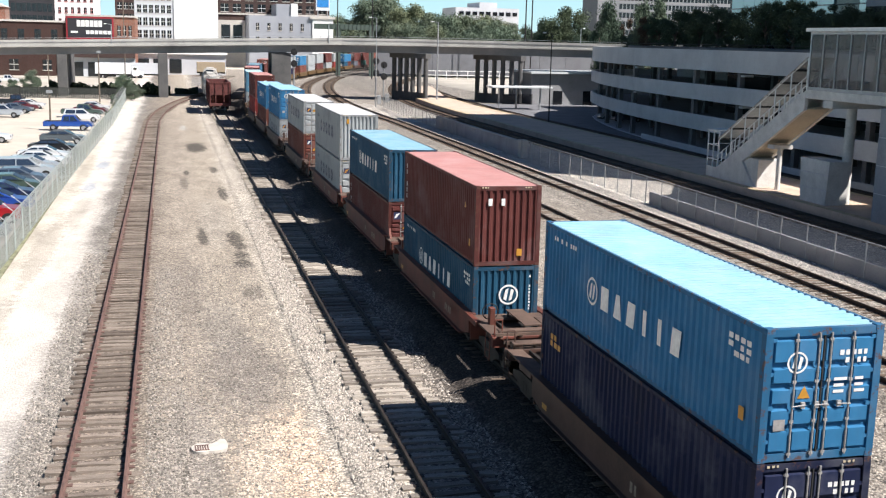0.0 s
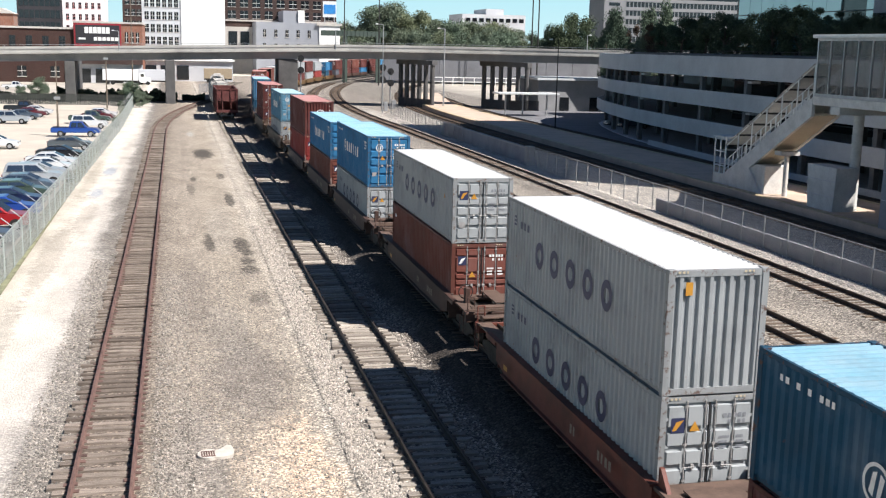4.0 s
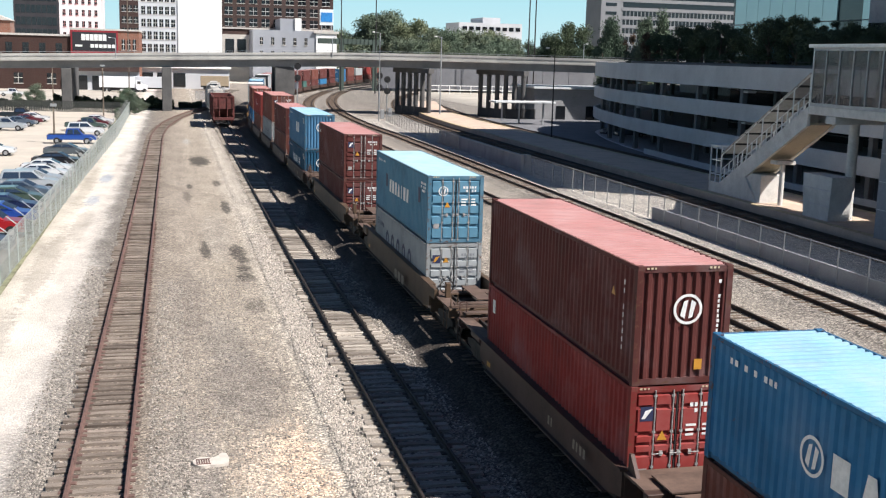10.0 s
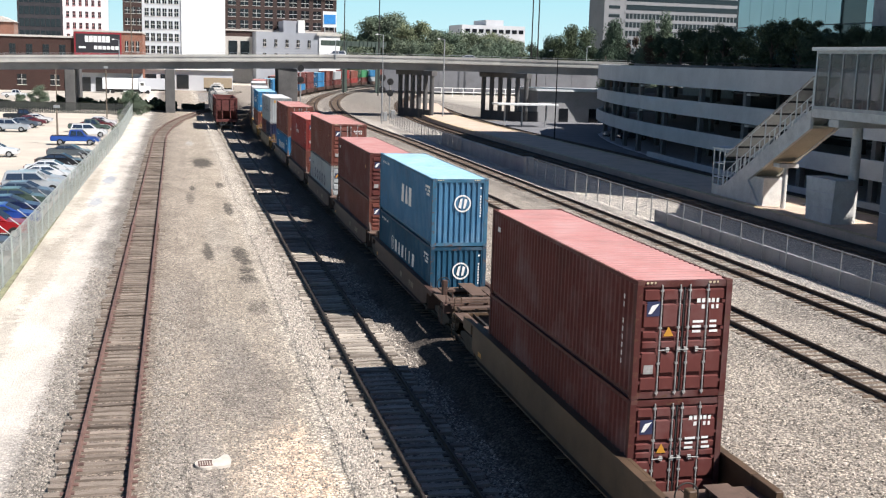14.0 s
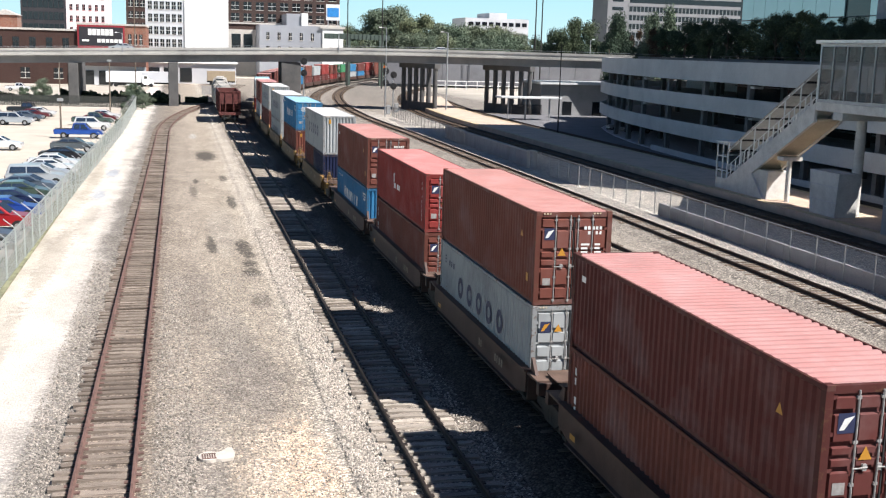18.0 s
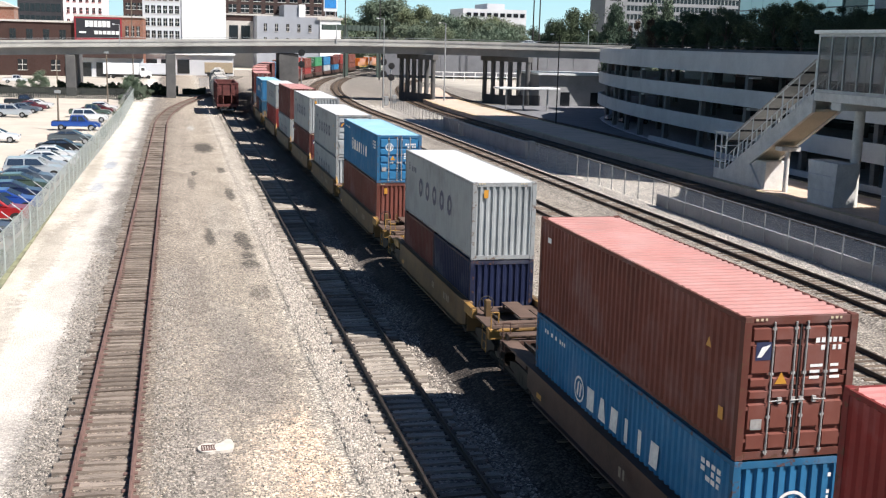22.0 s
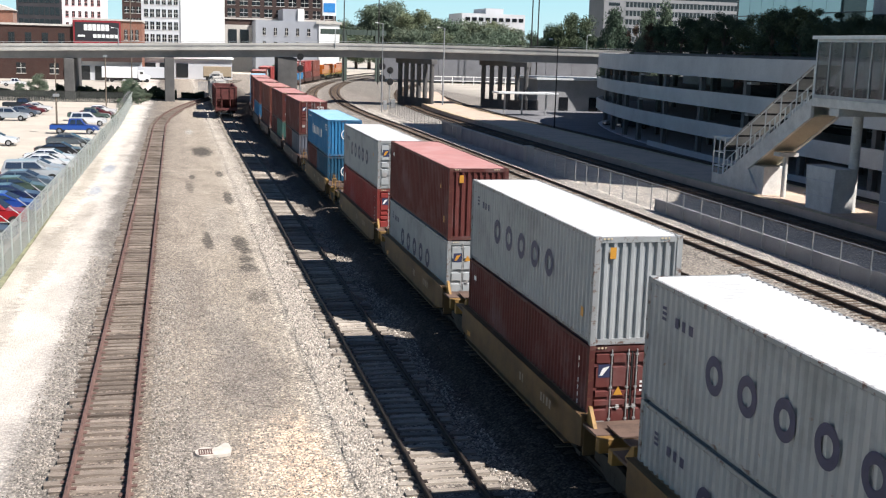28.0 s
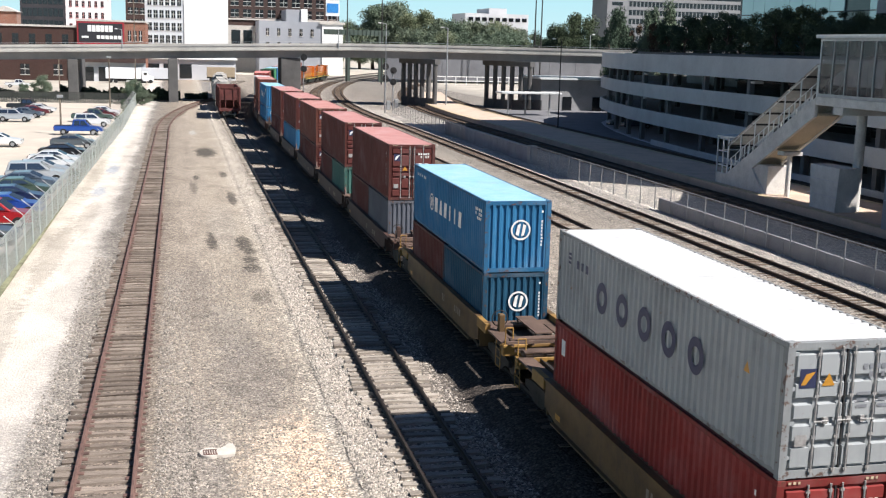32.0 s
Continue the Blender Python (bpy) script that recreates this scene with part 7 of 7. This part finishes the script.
def trailer(x, y, length, cab=True, col=None, label="white box trailer with its truck in the loading yard"):
    tr = thing("box_truck", label, "truck", at=pose(x, y, -0.35))
    part("box", boxes((-length / 2, length / 2, -1.25, 1.25, 1.15, 4.0), bevel=0.04), col or TRAILER, tr)
    part("chassis", boxes((-length / 2, length / 2 + (2.4 if cab else 0), -0.5, 0.5, 0.75, 1.1)), DARK_STEEL, tr)
    if cab:
        bm = bmesh.new()
        prism(bm, [(length / 2 + 0.3, 0.6), (length / 2 + 0.3, 3.1), (length / 2 + 1.5, 3.1), (length / 2 + 1.9, 2.1), (length / 2 + 3.2, 1.8), (length / 2 + 3.3, 0.6)], "y", -1.1, 1.1)
        part("cab", bm, TRAILER, tr)
        part("cab_window", boxes((length / 2 + 0.7, length / 2 + 1.55, -1.12, 1.12, 2.15, 2.85)), CAR_GLASS, tr)
    for xx in ([-length / 2 + 1.2, -length / 2 + 2.5] + ([length / 2 + 0.2, length / 2 + 2.5] if cab else [])):
        bm = bmesh.new()
        rod(bm, (xx, -1.2, 0.5), (xx, 1.2, 0.5), 0.5, 14)
        part("wheel", bm, TYRE, tr)


trailer(-14.1, 303.5, 8.9)
trailer(-5.6, 306.5, 9.0, False, GREY_WALL, "pale grey box trailer parked beside the loading shed")
trailer(12, 330, 8.0, False, plain("trailer_tan", (0.35, 0.28, 0.19), 0.6), "tan box trailer parked near the tracks")
parked("pickup", LACQUER["white"], pose(-35.3, 266, -0.32, 0, 0, 3), "white pickup truck standing by the brick warehouse")
chain_fence("yard_fence", [(5.2, 262), (9.5, 268), (13.5, 300)], 1.9, -0.3, NET_GREY, POST_GREY, "low grey chain-link fence in the loading yard", 3.0)

# ---- trees ----
def leaf_mat(name, c, dark):
    m = Mat(name, 0.7, spec=0.2)
    geo = m.t.nodes.new("ShaderNodeNewGeometry")
    info = m.t.nodes.new("ShaderNodeObjectInfo")
    a = m.ramp(geo.outputs["Random Per Island"], [(0.0, dark), (0.6, c), (1.0, tuple(v * 1.6 for v in c))])
    b = m.ramp(info.outputs["Random"], [(0.0, (0.75, 0.85, 0.8)), (0.5, (1, 1, 1)), (1.0, (1.3, 1.15, 0.85))])
    m.color(m.mix(0.8, a, b, "MULTIPLY"))
    return m.m


LEAF = leaf_mat("green_leaves", (0.125, 0.155, 0.11), (0.09, 0.115, 0.082))
LEAF_DARK = leaf_mat("dark_leaves", (0.055, 0.078, 0.05), (0.035, 0.05, 0.036))
LEAF_PALE = leaf_mat("pale_green_leaves", (0.085, 0.115, 0.075), (0.045, 0.062, 0.042))
LEAF_MID = leaf_mat("mid_green_leaves", (0.058, 0.088, 0.06), (0.03, 0.048, 0.034))
LEAF_BROWN = leaf_mat("reddish_leaves", (0.075, 0.05, 0.035), (0.03, 0.02, 0.016))
BARK = plain("bark", (0.09, 0.07, 0.055), 0.95, var=0.3, bump=0.4)


def crown_mesh(seed, n=17000, leaf=0.025):
    """Leaves in uneven clumps that fill a crown one unit high and about one wide."""
    r = np.random.RandomState(seed)
    blobs = []
    for _ in range(34):
        a, h = r.rand() * 6.283, r.uniform(0.18, 0.92)
        rad = 0.36 * math.sin(math.pi * min(0.95, max(0.12, h * 0.85 + 0.05))) * r.uniform(0.5, 1.05)
        blobs.append((math.cos(a) * rad, math.sin(a) * rad, h, r.uniform(0.07, 0.16)))
    verts, faces = [], []
    for i in range(n):
        bx, by, bz, br = blobs[i % len(blobs)]
        d = r.normal(size=3)
        d /= np.linalg.norm(d)
        p = np.array((bx, by, bz)) + d * br * r.uniform(0.3, 1.1) * np.array((1, 1, 0.85))
        u = r.normal(size=3)
        u /= np.linalg.norm(u)
        w = np.cross(u, d + 0.5 * r.normal(size=3))
        w /= np.linalg.norm(w) + 1e-6
        s = leaf * r.uniform(0.5, 1.2)
        b = len(verts)
        verts += [tuple(p - u * s * 0.5), tuple(p + w * s * 0.42), tuple(p + u * s * 0.55), tuple(p - w * s * 0.38)]
        faces.append((b, b + 1, b + 2, b + 3))
    me = bpy.data.meshes.new("crown")
    me.from_pydata(verts, [], faces)
    return me


def trunk_mesh(seed):
    r = random.Random(seed)
    bm = bmesh.new()
    rod(bm, (0, 0, -0.02), (0.01, 0.01, 0.42), 0.035, 8, 0.022)
    for k in range(6):
        a = k * 1.05 + r.uniform(-0.3, 0.3)
        z = r.uniform(0.25, 0.42)
        rod(bm, (0, 0, z), (0.22 * math.cos(a), 0.22 * math.sin(a), z + r.uniform(0.18, 0.35)), 0.014, 5, 0.004)
    return mesh_of(bm, "trunk")


CROWNS = [crown_mesh(k) for k in range(5)]
TRUNKS = [trunk_mesh(k) for k in range(3)]


def tree(x, y, z, h, mat, label, group, wide=1.0, k=0):
    t = thing("tree", label, "tree", group, at=pose(x, y, z, 0, 0, (k * 77) % 360))
    c = shared("crown", CROWNS[k % 5], mat, t, Matrix.Diagonal((h * wide, h * wide, h, 1)))
    shared("trunk", TRUNKS[k % 3], BARK, t, Matrix.Diagonal((h, h, h, 1)))
    return t


# the wood behind the viaduct: bearing, distance, height of the top
k = 0
for slope, y, top in ((0.150, 430, 21), (0.160, 420, 20), (0.172, 400, 23), (0.184, 395, 28), (0.192, 400, 27), (0.203, 410, 26), (0.213, 405, 25), (0.223, 400, 23), (0.234, 405, 21), (0.243, 410, 22),
                      (0.252, 400, 21), (0.262, 405, 21.5), (0.272, 400, 21), (0.282, 410, 21), (0.292, 400, 20), (0.302, 405, 20), (0.312, 400, 19), (0.322, 400, 18), (0.197, 370, 17), (0.21, 365, 17.5),
                      (0.22, 360, 17), (0.24, 365, 17), (0.26, 360, 17.5), (0.28, 355, 17), (0.30, 360, 17), (0.265, 440, 23), (0.29, 450, 23), (0.235, 450, 24)):
    if slope < 0.205:            # these stand behind the bend of the tracks
        y, top = 520, 11.2 + (top - 11.2) * 520 / y
    tree(slope * y, y, -0.4, top, LEAF, "broad green tree in the wood beyond the bridge", "trees beyond the bridge", 0.95 + 0.2 * ((k * 37) % 10) / 10, k)
    k += 1
for slope, y, top in ((0.335, 300, 17), (0.347, 290, 18.5), (0.360, 285, 19), (0.372, 285, 21.5), (0.383, 280, 18), (0.395, 285, 17)):
    y, top = y * 1.27, 11.2 + (top - 11.2) * 1.27
    tree(slope * y, y, -0.4, top, LEAF_DARK, "dark green tree near the end of the road bridge", "dark trees by the bridge", 0.8, k)
    k += 1
# planting on the roof of the garage
for y, x, h, mat, wide in ((149, 65.2, 3.4, LEAF, 1.1), (155, 66.8, 2.6, LEAF_DARK, 1.3), (137, 61.5, 5.0, LEAF_BROWN, 0.9), (140, 62, 3.6, LEAF, 1.1), (133, 61.4, 5.2, LEAF_DARK, 1.1), (127, 60.8, 5.8, LEAF_DARK, 1.1), (130, 63.5, 5.6, LEAF_DARK, 1.1), (124, 63, 5.8, LEAF_DARK, 1.1), (121, 61.0, 6.0, LEAF_DARK, 0.9), (115.5, 60.5, 6.2, LEAF_DARK, 1.0),
                           (110, 61.2, 5.8, LEAF_DARK, 1.0), (105, 60.4, 6.4, LEAF_DARK, 1.0), (100.5, 61.0, 6.3, LEAF_DARK, 1.05), (96, 60.5, 6.2, LEAF_DARK, 1.0), (91.5, 61.0, 5.6, LEAF_DARK, 1.05), (87, 60.6, 5.0, LEAF_DARK, 1.1),
                           (118, 63.5, 5.6, LEAF_DARK, 1.1), (108, 63.5, 6.2, LEAF_DARK, 1.1), (98, 63.5, 6.0, LEAF_DARK, 1.1), (90, 63.5, 5.2, LEAF_DARK, 1.2), (83, 61, 4.6, LEAF_DARK, 1.1), (78, 61, 4.4, LEAF_DARK, 1.1)):
    word = {LEAF: "light green", LEAF_DARK: "dark green", LEAF_BROWN: "reddish brown"}[mat]
    tree(x, y, 10.4, h * 0.92, mat, f"{word} tree in the planter on the garage roof", "trees on the garage roof", wide, k)
    k += 1


for x, y, h, mat, word, wide in ((90.3, 222, 20.8, LEAF_MID, "green", 0.5), (94.3, 220, 18.2, LEAF_BROWN, "reddish brown", 0.45), (97.6, 216.5, 22.9, LEAF_PALE, "light green", 0.5), (92.4, 227, 18.0, LEAF_MID, "green", 0.4), (101.2, 217.6, 18.0, LEAF_DARK, "dark green", 0.5)):
    tree(x, y, -0.3, h, mat, f"tall {word} tree behind the garage", "trees behind the garage", wide, k)
    k += 1


def bush(x, y, r, h, mat, label, kk, z=-0.5):
    b = thing("bush", label, "bush", at=pose(x, y, z, 0, 0, kk * 50))
    shared("leaves", CROWNS[kk % 5], mat, b, Matrix.Diagonal((r * 1.6, r * 1.6, h * 1.15, 1)))
    shared("stem", TRUNKS[kk % 3], BARK, b, Matrix.Diagonal((h * 0.5, h * 0.5, h * 0.9, 1)))


for kk, (x, y, r, h) in enumerate(((-7.6, 201, 2.4, 4.2), (-8.4, 206, 2.4, 3.8), (-6.2, 199, 1.8, 3.4), (-9.0, 193, 1.1, 1.6), (-8.6, 184, 0.8, 1.2), (-24.2, 213, 3.0, 4.3), (-27.5, 214, 2.0, 2.8), (-5.2, 209, 1.8, 2.4))):
    bush(x, y, r, h, LEAF, "overgrown green bush beside the lot fence", kk)


for kk, (x, y, r, h) in enumerate(((-8.75, 46, 0.5, 0.9), (-8.7, 51, 0.6, 1.0), (-8.6, 57, 0.5, 0.8), (-8.5, 69, 0.55, 1.1), (-8.35, 92, 0.6, 1.2), (-8.2, 103, 0.6, 1.3), (-7.9, 127, 0.7, 1.4), (-7.7, 148, 0.8, 1.6))):
    bush(x, y, r, h, LEAF, "low green weeds growing against the lot fence", kk + 3, -0.3)


def scrub(x0, x1, y, deep, high, n, seed):
    """A bank of low growth: leaves and twigs in an uneven heap along a line."""
    r = np.random.RandomState(seed)
    verts, faces = [], []
    for _ in range(n):
        x, d = r.uniform(x0, x1), r.uniform(-1, 1)
        top = high * (0.62 + 0.38 * noise.noise((x * 0.55, seed, 0.3)) + 0.18 * noise.noise((x * 1.9, seed, 4))) * math.sqrt(1 - 0.8 * d * d)
        p = np.array((x, y + d * deep, -0.4 + top * r.uniform(0.0, 1.0) ** 0.6))
        u, w = r.normal(size=3), r.normal(size=3)
        u /= np.linalg.norm(u)
        w -= u * w.dot(u)
        w /= np.linalg.norm(w)
        s = r.uniform(0.22, 0.5)
        b = len(verts)
        verts += [tuple(p - u * s * 0.5), tuple(p + w * s * 0.4), tuple(p + u * s * 0.5), tuple(p - w * s * 0.4)]
        faces.append((b, b + 1, b + 2, b + 3))
    me = bpy.data.meshes.new("scrub")
    me.from_pydata(verts, [], faces)
    return tagged(part("scrub", me, LEAF_DARK), "dark tangled scrub in the shade behind the bridge", "scrub", kind="stuff")


scrub(-22, 0.2, 222.5, 2.4, 3.3, 13000, 4)
scrub(1.2, 5.6, 226.0, 1.6, 2.0, 1500, 6)
scrub(-46, -22, 224.0, 2.0, 2.2, 5000, 9)
far_b = thing("far_building", "long white low building on the far hill", "building")
part("wall", boxes((152, 188, 590, 620, -1, 29.5), (166, 176, 592, 618, 29.5, 32.5)), GREY_WALL, far_b)
for kk in range(9):
    part("window", boxes((154 + 3.8 * kk, 156.6 + 3.8 * kk, 589.8, 589.99, 25.4, 27.4)), GLASS_DARK, far_b)

# ---- cars standing on the siding ----
HOPPER = car_paint("oxide_red_hopper", (0.13, 0.028, 0.026), 0.4)
PALE_CAR = car_paint("pale_grey_hopper", (0.52, 0.50, 0.46), 0.25)


def siding_pose(y):
    x = lambda yy: 6.94 + 0.003 * (yy - 40) + max(0, yy - 200) ** 2 * 0.0006
    return pose(x(y), y, 0, 0, 0, -math.degrees(math.atan2(x(y + 5) - x(y - 5), 10)))


def standing_truck(car, y):
    side, ws, bol = truck_meshes()
    tr = shared("truck", bol, GRIME, car, Matrix.Translation((0, y, 0)), "black greasy four-wheeled truck")
    for sx in (-1, 1):
        shared("side_frame", side, GRIME, tr, Matrix.Translation((sx * 1.03, 0, 0)))
    for dy in (-0.86, 0.86):
        shared("wheelset", ws, TREAD, tr, Matrix.Translation((0, dy, 0.455)))


def open_hopper(y):
    hp = thing("hopper_car", "dark red open hopper car standing on the siding", "rail car", at=siding_pose(y + 7))
    h = 6.6
    for sx in (-1, 1):
        part("side", boxes((sx * 1.5 - 0.04, sx * 1.5 + 0.04, -h, h, 1.35, 4.3)), HOPPER, hp)
        part("top_rail", boxes((sx * 1.52 - 0.1, sx * 1.52 + 0.1, -h, h, 4.3, 4.45)), HOPPER, hp)
        for k in range(9):
            part("stake", boxes((sx * 1.58 - 0.06, sx * 1.58 + 0.06, -h + 0.4 + 1.55 * k, -h + 0.52 + 1.55 * k, 1.3, 4.3)), HOPPER, hp)
    for sy in (-1, 1):
        part("end_sheet", boxes((-1.5, 1.5, sy * (h - 0.05) - 0.05, sy * (h - 0.05) + 0.05, 2.6, 4.3)), HOPPER, hp)
        part("end_rail", boxes((-1.6, 1.6, sy * h - 0.1, sy * h + 0.1, 4.3, 4.47)), HOPPER, hp)
        bm = bmesh.new()
        prism(bm, [(sy * (h - 0.1), 2.6), (sy * (h - 2.6), 1.1), (sy * (h - 2.6), 1.2), (sy * (h - 0.1), 2.72)], "x", -1.45, 1.45)
        part("slope_sheet", bm, HOPPER, hp)
        part("end_sill", boxes((-1.55, 1.55, sy * (h + 0.3) - 0.15, sy * (h + 0.3) + 0.15, 0.95, 1.35), bevel=0.02), HOPPER, hp)
        for x in (-1.4, -0.6, 0.6, 1.4):
            part("end_post", boxes((x - 0.06, x + 0.06, sy * (h + 0.1) - 0.06, sy * (h + 0.1) + 0.06, 1.35, 4.3)), HOPPER, hp)
        for x in (-1.05, 1.05):
            lad = bmesh.new()
            for k in range(6):
                rod(lad, (x - 0.25, sy * (h + 0.22), 1.5 + 0.45 * k), (x + 0.25, sy * (h + 0.22), 1.5 + 0.45 * k), 0.02, 5)
            part("ladder", lad, HOPPER, hp)
        cp = boxes((-0.14, 0.14, *sorted((sy * (h + 0.4), sy * (h + 0.95))), 0.7, 1.0), bevel=0.03)
        part("coupler", cp, GRIME, hp)
        standing_truck(hp, sy * (h - 1.2))
    part("floor", boxes((-1.45, 1.45, -h + 2.6, h - 2.6, 1.05, 1.15)), HOPPER, hp)
    for y0 in (-3.6, -1.2, 1.2, 3.6):
        chute = bmesh.new()
        prism(chute, [(y0 - 1.1, 1.15), (y0 + 1.1, 1.15), (y0 + 0.45, 0.35), (y0 - 0.45, 0.35)], "x", -1.4, 1.4)
        part("chute", chute, HOPPER, hp)


def covered_hopper(y):
    hp = thing("covered_hopper_car", "pale grey covered hopper car on the curving siding", "rail car", "pale covered hoppers", at=siding_pose(y))
    h = 7.0
    prof = [(-1.5, 1.4)] + [(-1.58 * math.cos(a), 2.9 + 1.5 * math.sin(a)) for a in np.linspace(-0.2, math.pi + 0.2, 14)] + [(1.5, 1.4)]
    bm = bmesh.new()
    prism(bm, prof, "y", -h + 1.4, h - 1.4)
    part("body", bm, PALE_CAR, hp, smooth=False)
    for sy in (-1, 1):
        bm = bmesh.new()
        prism(bm, [(sy * (h - 1.4), 4.2), (sy * (h - 1.4), 1.2), (sy * (h - 0.2), 3.6), (sy * (h - 0.2), 4.2)], "x", -1.3, 1.3)
        part("end_slope", bm, PALE_CAR, hp)
        part("end_platform", boxes((-1.5, 1.5, *sorted((sy * (h - 1.6), sy * (h + 0.2))), 1.0, 1.2)), PALE_CAR, hp)
        standing_truck(hp, sy * (h - 1.3))
    part("roof_walk", boxes((-0.4, 0.4, -h + 1.5, h - 1.5, 4.42, 4.48)), STEEL_GREY, hp)
    for k in range(4):
        part("hatch", boxes((-0.75, 0.75, -4.6 + 2.8 * k, -3.4 + 2.8 * k, 4.36, 4.56), bevel=0.04), PALE_CAR, hp)


open_hopper(167.0)
for y in (194, 209.5, 225, 241):
    covered_hopper(y)

# ---- locomotives at the tail ----
ORANGE = car_lacquer("locomotive_orange", (0.55, 0.14, 0.02))
LOCO_DARK = plain("locomotive_dark_green", (0.02, 0.028, 0.022), 0.5)
LOCO_YELLOW = plain("locomotive_yellow", (0.6, 0.4, 0.05), 0.5)


def locomotive():
    lc = thing("locomotive", "orange diesel locomotive with dark frame and yellow stripes", "locomotive", "locomotives at the tail")
    z = TRAIN_Z
    part("frame", boxes((-1.5, 1.5, -10.8, 10.8, z + 1.1, z + 1.55), bevel=0.03), LOCO_DARK, lc)
    part("fuel_tank", boxes((-1.35, 1.35, -3.6, 3.6, z + 0.3, z + 1.1), bevel=0.12), LOCO_DARK, lc)
    part("hood", boxes((-0.95, 0.95, -10.3, 5.6, z + 1.55, z + 4.2), bevel=0.08), ORANGE, lc)
    part("radiator", boxes((-1.45, 1.45, -10.0, -5.8, z + 3.1, z + 4.4), bevel=0.06), ORANGE, lc)
    cab = part("cab", boxes((-1.5, 1.5, 5.6, 8.4, z + 1.55, z + 4.5), bevel=0.1), ORANGE, lc)
    part("nose", boxes((-1.1, 1.1, 8.4, 10.4, z + 1.55, z + 3.3), bevel=0.15), ORANGE, lc)
    for x in (-1.2, 0.15):
        part("cab_window", boxes((x, x + 1.05, 8.38, 8.46, z + 3.4, z + 4.1)), CAR_GLASS, cab)
    part("cab_window", boxes((-1.53, 1.53, 6.2, 7.8, z + 3.3, z + 4.0)), CAR_GLASS, cab)
    part("exhaust", boxes((-0.4, 0.4, 0.5, 1.8, z + 4.2, z + 4.5)), LOCO_DARK, lc)
    for sx in (-1, 1):
        part("stripe", boxes((sx * 1.5 - 0.02, sx * 1.5 + 0.02, -10.6, 10.6, z + 1.3, z + 1.42)), LOCO_YELLOW, lc)
        rl = bmesh.new()
        rod(rl, (sx * 1.45, -10.5, z + 2.6), (sx * 1.45, 5.4, z + 2.6), 0.03, 5)
        for k in range(10):
            rod(rl, (sx * 1.45, -10.4 + 1.7 * k, z + 1.55), (sx * 1.45, -10.4 + 1.7 * k, z + 2.6), 0.025, 5)
        part("handrail", rl, LOCO_YELLOW, lc)
    for y in (-7.2, 7.2):
        tr = part("truck", boxes((-1.2, 1.2, y - 2.2, y + 2.2, z + 0.55, z + 1.05), bevel=0.05), GRIME, lc)
        for dy in (-1.7, 0, 1.7):
            bm = bmesh.new()
            for sx in (-1, 1):
                rod(bm, (sx * 0.72, y + dy, z + 0.5), (sx * 0.86, y + dy, z + 0.5), 0.5, 18)
            rod(bm, (-0.9, y + dy, z + 0.5), (0.9, y + dy, z + 0.5), 0.08, 8)
            part("wheelset", bm, TREAD, tr)
    return lc


first = locomotive()
second = copy_thing(first, Matrix.Identity(4))
MOVING += [(first, 664.0, 0), (second, 686.6, 0)]

# ---- traffic on the road bridge ----
def on_bridge(x, off, back=False):
    """The pose of a car on the bridge deck, off metres behind its near edge."""
    xs = [p[0] for p in TOPS]
    at = lambda v: (float(np.interp(v, xs, [p[1] for p in TOPS])) + off, float(np.interp(v, xs, [p[2] for p in TOPS])) - 0.955)
    (y0, z0), (y1, z1) = at(x - 2), at(x + 2)
    m = pose(x, (y0 + y1) / 2, (z0 + z1) / 2, 0, 0, math.degrees(math.atan2(y1 - y0, 4)))
    return m @ Matrix.Rotation(radians(180), 4, "Z") if back else m


TRAFFIC = []
for kind, paint, off, back, stops in (
        ("suv", "white", 6.4, True, ((0, 136), (7.0, 134), (11.0, 76), (11.8, 63), (12.6, 51.2), (13.4, 39.6), (14.5, 22), (24.0, -130), (32.0, -160))),
        ("sedan", "silver", 6.4, True, ((0, 124), (8.0, 123), (12.6, 79), (13.0, 70), (14.2, 53), (15.0, 41), (25.0, -116), (32.0, -146))),
        ("sedan", "white", 2.9, False, ((0, -78), (10.0, -74), (14.5, -24), (16.6, 41.5), (17.4, 46.2), (18.0, 49.6), (19.0, 54.3), (20.0, 58.5), (22.0, 66), (25.5, 79), (32.0, 104)))):
    word = "sport utility car" if kind == "suv" else "sedan"
    TRAFFIC.append((parked(kind, LACQUER[paint], on_bridge(stops[0][1], off, back), f"{paint} {word} driving over the road bridge", "cars on the road bridge"), off, back, stops))


def motions():
    for ob, s, z in MOVING:
        walk(ob, [(t, rider(s - gone(t), z)) for t in range(0, 33)])
    for ob, off, back, stops in TRAFFIC:
        walk(ob, [(t, on_bridge(x, off, back)) for t, x in stops])


motions()
